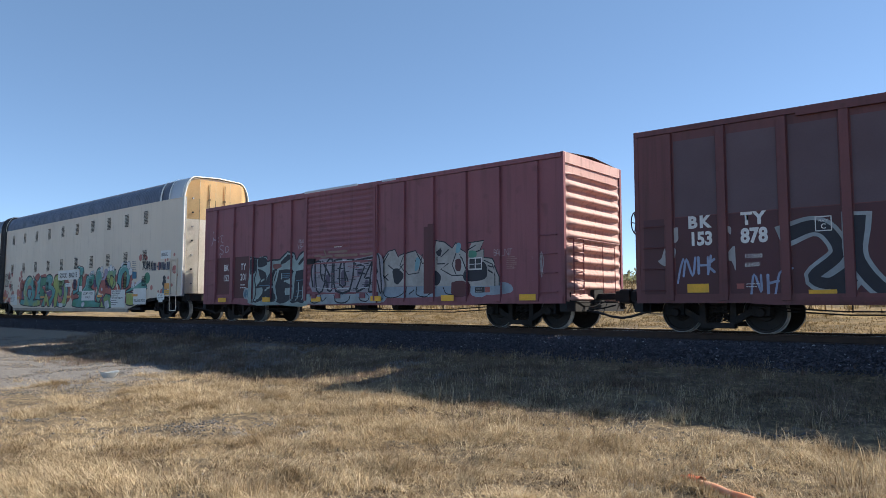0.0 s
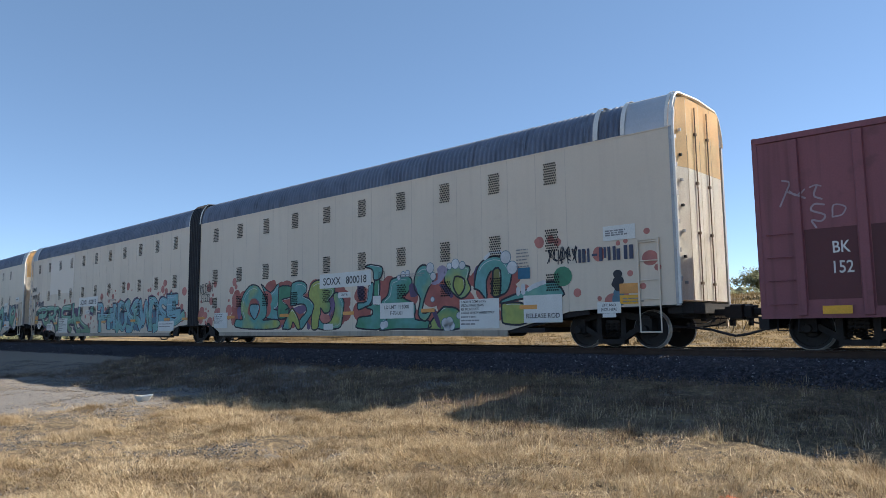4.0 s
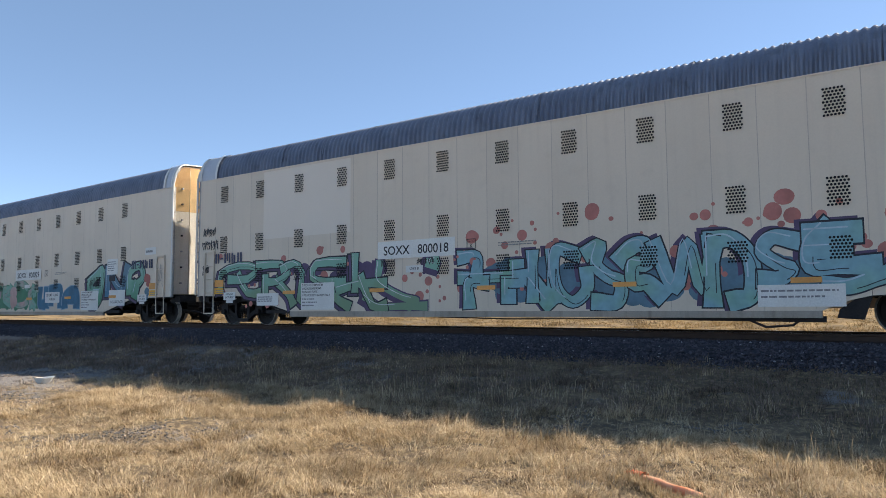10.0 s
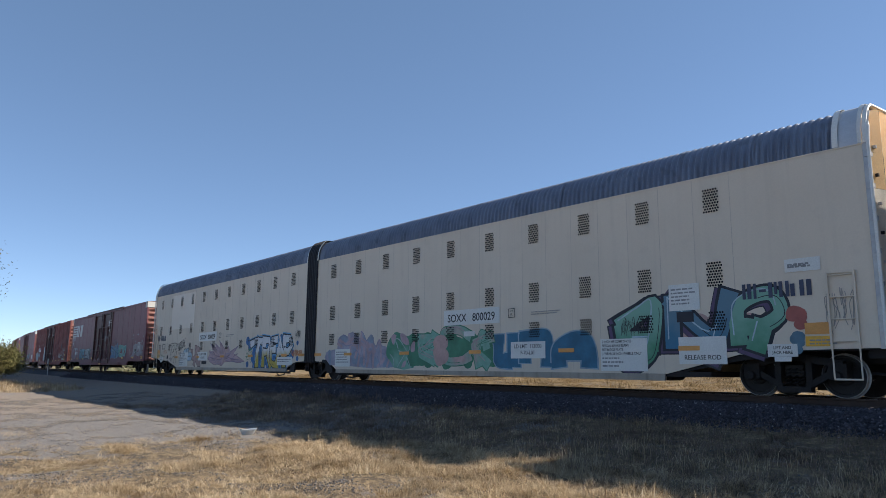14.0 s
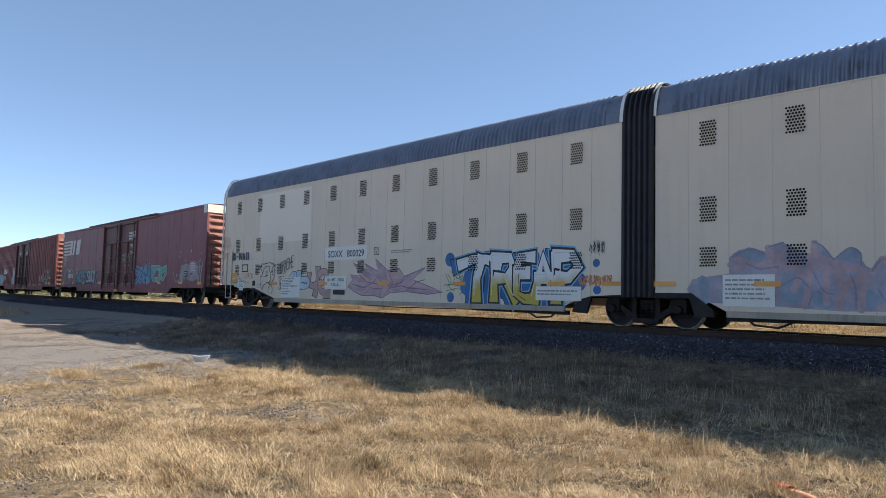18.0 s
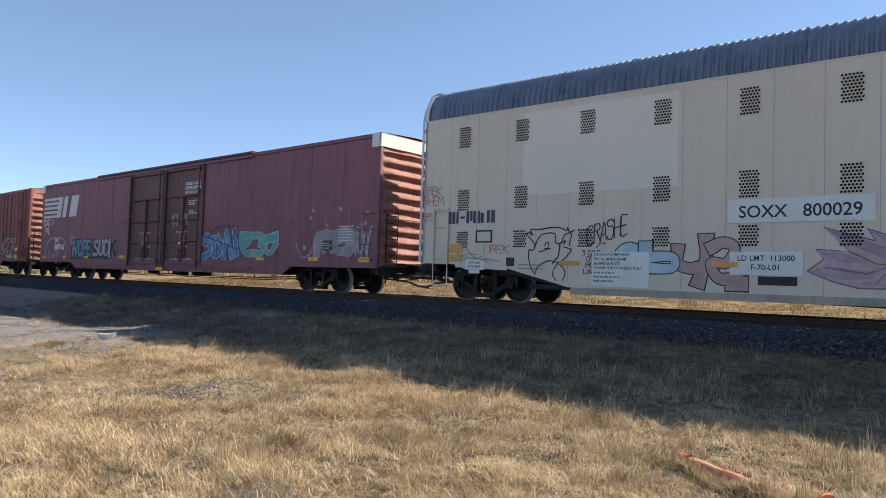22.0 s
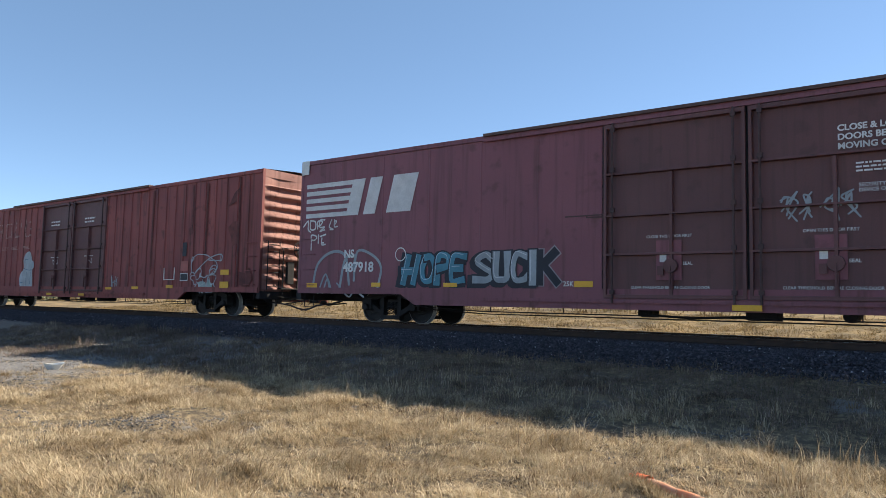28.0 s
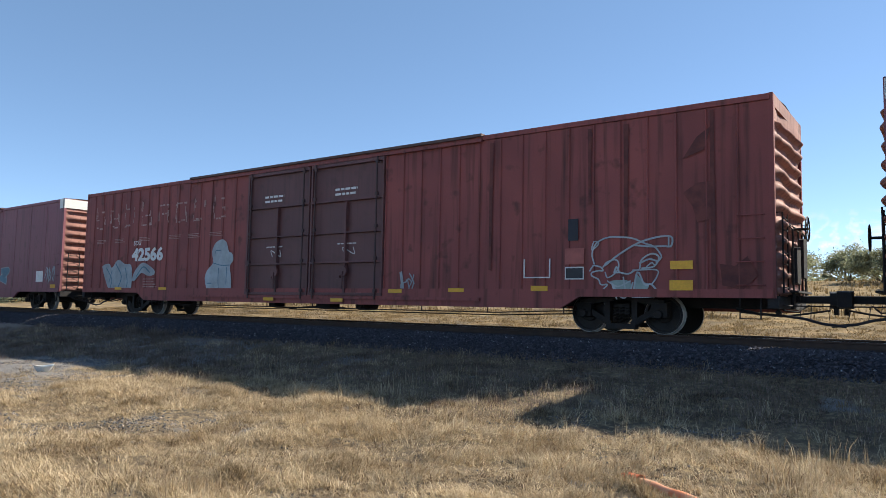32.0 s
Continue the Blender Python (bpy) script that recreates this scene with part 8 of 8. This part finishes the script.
def tree(name, label, x, y, height, spread, trunk_r, mat, leaf, n_leaves, seed, low=0.3, limbs=7, fuzz=0.045):
    """Tapered trunk, forked limbs with twigs, and a ragged crown of small leaves in clumps."""
    rnd = random.Random(seed)
    rng = np.random.default_rng(seed)
    z0 = float(land(x, y))
    t = empty(name, label, "tree")
    t.matrix_basis = pose(x, y, z0)
    bm = bmesh.new()
    ends = []

    def limb(p, way, length, r, depth):
        pts, rad = [p], [r]
        q, d = p.copy(), way.normalized()
        for i in range(4):
            d = (d + Vector((rnd.uniform(-0.3, 0.3), rnd.uniform(-0.3, 0.3), rnd.uniform(-0.05, 0.22)))).normalized()
            q = q + d * length / 4
            pts.append(q.copy())
            rad.append(r * (1 - 0.2 * (i + 1)))
        for a, b, ra in zip(pts, pts[1:], rad):
            tube(bm, [a, b], max(0.012, ra), 6)
        if depth == 0:
            ends.extend(pts[2:])
            return
        for k in range(3 if depth > 1 else 4):
            at = pts[rnd.randint(2, 4)]
            limb(at, d + Vector((rnd.uniform(-1, 1), rnd.uniform(-1, 1), rnd.uniform(-0.35, 0.6))), length * rnd.uniform(0.5, 0.8), r * 0.45, depth - 1)

    for k in range(limbs):
        a = k * math.tau / limbs + rnd.uniform(-0.4, 0.4)
        limb(Vector((0, 0, height * low * rnd.uniform(0.3, 1))), Vector((math.cos(a) * spread / height * 1.6, math.sin(a) * spread / height * 1.6, 0.75)), height * rnd.uniform(0.4, 0.62), trunk_r * 0.5, 2)
    tube(bm, [(0, 0, -0.2), (0.05 * height * rnd.uniform(-1, 1), 0, height * low * 0.6), (0.05 * height, 0.03 * height, height * (low + 0.15))], trunk_r, 9)
    part("trunk", bm, BARK, t)
    e = np.array([tuple(p) for p in ends])
    pick = e[rng.integers(0, len(e), n_leaves)]
    c = pick + rng.normal(0, fuzz * height, (n_leaves, 3)) * [1, 1, 0.8]
    c = c[c[:, 2] > 0.05]
    m = len(c)
    u = rng.normal(0, 1, (m, 3))
    u /= np.linalg.norm(u, axis=1)[:, None]
    w = np.cross(u, rng.normal(0, 1, (m, 3)))
    w /= np.linalg.norm(w, axis=1)[:, None]
    s = leaf * rng.uniform(0.6, 1.3, (m, 1))
    v = np.stack([c - u * s, c + w * s * 0.35, c + u * s, c - w * s * 0.35], 1).reshape(-1, 3)
    i = np.arange(m)[:, None] * 4
    crown = mass("crown", v, np.concatenate([i + [0, 1, 2], i + [0, 2, 3]], 1).reshape(-1, 3), mat, "", "", "stuff")
    crown.parent = t
    del crown["kind"]
    return t


tree("mesquite_tree", "large feathery olive-green tree beside the gravel road", -61.0, -0.3, 10.0, 6.6, 0.32, LEAF, 0.10, 90000, 31, 0.08, 12, 0.07)
tree("mesquite_tree", "lower spreading olive-green tree at the roadside", -60.5, -0.2, 8.0, 8.0, 0.2, LEAF, 0.10, 70000, 35, 0.04, 12, 0.10)
for k, (x, y, h) in enumerate(((-68, 8.4, 3.6), (-76, 10.5, 3.4), (-86, 12.5, 3.2), (-63, 6.2, 4.2), (-97, 14.0, 3.0), (-59, 3.2, 4.4), (-57, 0.4, 4.2))):
    tree("bush", "dense dusty green bush at the roadside", x, y, h, h * 1.3, 0.06, LEAF, 0.11, 14000, 40 + k, 0.05, 9, 0.11)
for k, (x, y, h) in enumerate(((-17, 96, 5.6), (-6, 104, 5.2), (5, 112, 5.0), (-30, 100, 4.6), (-11, 118, 6.0), (-44, 108, 4.5), (18, 105, 6.0), (-62, 112, 5.5), (-1, 92, 4.2))):
    tree("scrub_tree", "sparse grey-green scrub tree out in the field", x, y, h, h * 0.9, 0.11, SCRUB, 0.19, 9000, 60 + k, 0.06, 8, 0.085)


def scrub_belt():
    """A far belt of brush along the horizon."""
    rng = np.random.default_rng(77)
    n = 60000
    a = np.radians(rng.uniform(-40, 100, n))
    r = rng.uniform(118, 330, n)
    clump = 0.5 + 0.5 * np.sin(a * 90 + r * 0.05) * np.sin(a * 37 + 1)
    h = rng.uniform(0, 1, n) ** 1.4 * (1.2 + 2.4 * clump)
    c = np.stack([-np.sin(a) * r, np.cos(a) * r, h + land(-np.sin(a) * r, np.cos(a) * r)], 1)
    ok = np.abs(c[:, 1] - track_y(c[:, 0])) > 9
    c = c[ok]
    n = len(c)
    u = rng.normal(0, 1, (n, 3)) * [1, 1, 0.6]
    w = rng.normal(0, 1, (n, 3)) * [1, 1, 0.6]
    s = 0.55
    v = np.stack([c - u * s, c + w * s, c + u * s], 1).reshape(-1, 3)
    mass("scrub", v, np.arange(n * 3).reshape(-1, 3), SCRUB, "low grey-green brush along the horizon", "bushes")


scrub_belt()


def litter():
    """A white foam tray on the gravel and a fallen lane marker in the grass."""
    cup = empty("foam_tray", "crumpled white foam tray lying on gravel", "litter")
    x, y = -16.3, 7.75
    cup.matrix_basis = pose(x, y, float(land(x, y)) + 0.005, 0, 0, 25)
    bm = bmesh.new()
    rows = []
    for k, (w, d, z) in enumerate(((0.10, 0.06, 0.0), (0.14, 0.085, 0.05), (0.175, 0.11, 0.10), (0.185, 0.12, 0.105), (0.17, 0.105, 0.10), (0.10, 0.06, 0.02))):
        w, d, z = 1.35 * w, 1.35 * d, 1.3 * z
        rows.append([(w * math.cos(a) * (1 + 0.12 * math.sin(3 * a)), d * math.sin(a) * (1 + 0.1 * math.cos(2 * a)), z + 0.02 * math.sin(2 * a) * (k > 1)) for a in (j * math.tau / 16 for j in range(17))])
    sheet(bm, rows)
    part("tray_body", bm, WHITE, cup)
    # a run-over lane marker: crushed orange top, sun-bleached tube, rubber base
    st = empty("lane_marker", "fallen tubular lane marker, bleached pale, with orange ends", "litter")
    x, y = -2.47, 6.70
    st.matrix_basis = pose(x, y, float(land(x, y)) + 0.035, 0, 1, -30)
    bleached = material("bleached_orange_plastic", (0.62, 0.40, 0.27), (0.66, 0.22, 0.10), 2.6, 0.55, fine=14)
    orange = material("orange_plastic", (0.70, 0.15, 0.055), (0.58, 0.11, 0.04), 6, 0.5)
    bm = bmesh.new()
    rows = []
    for k in range(25):
        u = k / 24
        r = 0.044 + 0.006 * math.sin(u * 19) + 0.014 * max(0, u - 0.85) / 0.15
        flat = 1 - 0.35 * max(0, 1 - u * 7) - 0.12 * math.sin(u * 9) ** 2
        bend = 0.02 * math.sin(u * 3.4) + 0.012 * math.sin(u * 11)
        rows.append([(0.10 + 1.42 * u, bend + r * math.cos(q), -0.008 * math.sin(u * 6) + r * flat * math.sin(q)) for q in (j * math.tau / 16 for j in range(17))])
    sheet(bm, rows)
    bmesh.ops.recalc_face_normals(bm, faces=bm.faces)
    part("tube", bm, bleached, st, "sun-bleached crumpled tube")
    bm = bmesh.new()
    rows = []
    for k in range(7):
        u = k / 6
        rows.append([(-0.10 + 0.22 * u, 0.058 * math.cos(q), 0.012 + (0.016 + 0.032 * u) * math.sin(q) + 0.012 * math.sin(3 * q) * (1 - u)) for q in (j * math.tau / 16 for j in range(17))])
    sheet(bm, rows)
    bmesh.ops.recalc_face_normals(bm, faces=bm.faces)
    part("crushed_top", bm, orange, st, "crushed orange plastic top")
    bm = bmesh.new()
    ring = [(0.05, 0.0), (0.07, 0.03), (0.115, 0.05), (0.125, 0.075), (0.12, 0.10), (0.02, 0.10)]
    sheet(bm, [[(1.50 + d, r * math.cos(q), 0.03 + r * math.sin(q)) for q in (j * math.tau / 20 for j in range(21))] for r, d in ring])
    bmesh.ops.recalc_face_normals(bm, faces=bm.faces)
    part("base", bm, orange, st, "round orange rubber base")
    mp = empty("marker_post", "thin white track-side marker post", "post")
    x, y = -83.0, 17.0
    mp.matrix_basis = pose(x, y, float(land(x, y)))
    bm = bmesh.new()
    tube(bm, [(0, 0, -0.1), (0, 0, 1.7)], 0.05, 8)
    part("pole", bm, GALV, mp)
    bm = bmesh.new()
    box(bm, -0.14, 0.14, -0.07, -0.05, 1.2, 1.75)
    part("sign_plate", bm, WHITE, mp)


litter()


def clouds():
    """Thin bright streaks of cloud low in the sky, far off."""
    m = bpy.data.materials.new("thin_cloud")
    m.use_nodes = True
    nodes, link = m.node_tree.nodes, m.node_tree.links.new
    co = nodes.new("ShaderNodeTexCoord").outputs["Object"]
    mp = nodes.new("ShaderNodeMapping")
    mp.inputs["Scale"].default_value = (0.0055, 1, 0.034)
    link(co, mp.inputs[0])
    n = nodes.new("ShaderNodeTexNoise")
    n.inputs["Scale"].default_value, n.inputs["Detail"].default_value = 1.0, 3.5
    link(mp.outputs[0], n.inputs["Vector"])
    r = nodes.new("ShaderNodeMapRange")
    for i, v in enumerate((0.47, 0.66, 0.0, 0.9), 1):
        r.inputs[i].default_value = v
    link(n.outputs[0], r.inputs[0])
    em, tr, mx = nodes.new("ShaderNodeEmission"), nodes.new("ShaderNodeBsdfTransparent"), nodes.new("ShaderNodeMixShader")
    em.inputs[0].default_value, em.inputs[1].default_value = (0.92, 0.95, 1.0, 1), 0.57
    # thinning out upwards
    xyz, fade, both = nodes.new("ShaderNodeSeparateXYZ"), nodes.new("ShaderNodeMapRange"), nodes.new("ShaderNodeMath")
    for i, v in enumerate((280.0, 400.0, 1.0, 0.0), 1):
        fade.inputs[i].default_value = v
    both.operation = "MULTIPLY"
    link(co, xyz.inputs[0])
    link(xyz.outputs[2], fade.inputs[0])
    link(fade.outputs[0], both.inputs[0])
    link(r.outputs[0], both.inputs[1])
    link(both.outputs[0], mx.inputs[0])
    link(tr.outputs[0], mx.inputs[1])
    link(em.outputs[0], mx.inputs[2])
    link(mx.outputs[0], nodes["Material Output"].inputs[0])
    bm = bmesh.new()
    sheet(bm, [[(x, 3000 + 0.00004 * x * x, z) for x in range(-700, 1801, 250)] for z in (120, 220, 320, 390)])
    ob = part("backdrop", bm, m, None)
    ob.visible_shadow = False
    tagged(ob, "thin white streaks of cloud low in a clear sky", "cloud", "", "structure")


clouds()

# ---- everything that moves ----
TRAVEL = [(0, -0.72), (0.5, 1.87), (1, 4.46), (1.5, 7.03), (2, 9.59), (2.5, 12.11), (3, 14.59), (3.5, 17.07), (5.5, 26.91), (6, 29.35), (6.5, 31.78), (7, 34.20), (7.5, 36.61), (8, 39.01), (8.5, 41.40), (9, 43.79), (9.5, 46.15), (10, 48.49), (10.5, 50.81), (11, 53.11), (11.5, 55.41), (12, 57.73), (12.5, 60.05), (13, 62.38), (13.5, 64.71), (14, 67.04), (14.5, 69.33), (16.5, 78.40), (17, 80.67), (17.5, 82.97), (18, 85.27), (18.5, 87.56), (19, 89.83), (19.5, 92.09), (20, 94.35), (20.5, 96.60), (21, 98.81), (21.5, 100.99), (22, 103.17), (22.5, 105.33), (23, 107.49), (23.5, 109.63), (24, 111.74), (24.5, 113.85), (25, 115.93), (25.5, 117.99), (27.5, 126.06), (28, 128.07), (28.5, 130.08), (29, 132.09), (29.5, 134.11), (30, 136.13), (30.5, 138.16), (31, 140.17), (31.5, 142.16), (32, 144.15)]


def on_track(middle, s):
    """Pose of a car whose middle lies at that place of the train, after the train has come s metres."""
    x = middle + s
    return Matrix.Translation((x, float(track_y(x)), RAIL_TOP)) @ pose(0, 0, 0, 0, 0, math.degrees(math.atan(-2 * BEND * max(0.0, BEND_FROM - x))))


def motions():
    for car, middle in TRAIN:
        walk(car, [(t, on_track(middle, s)) for t, s in TRAVEL])
    # wheels roll on the rails: one set is keyed, the others turn with it
    ts, ss = zip(*TRAVEL)
    n = 290
    rows = []
    for k in range(n + 1):
        t = 32.0 * k / n
        rows.append((t, pose(0, 0, 0, 0, math.degrees(float(np.interp(t, ts, ss)) / 0.457), 0)))
    lead = WHEELSETS[0]
    walk(lead, rows)
    for ws in WHEELSETS[1:]:
        ws.rotation_mode = "QUATERNION"
        ws.animation_data_create()
        ws.animation_data.action = lead.animation_data.action
        ws.animation_data.action_slot = lead.animation_data.action_slot


motions()
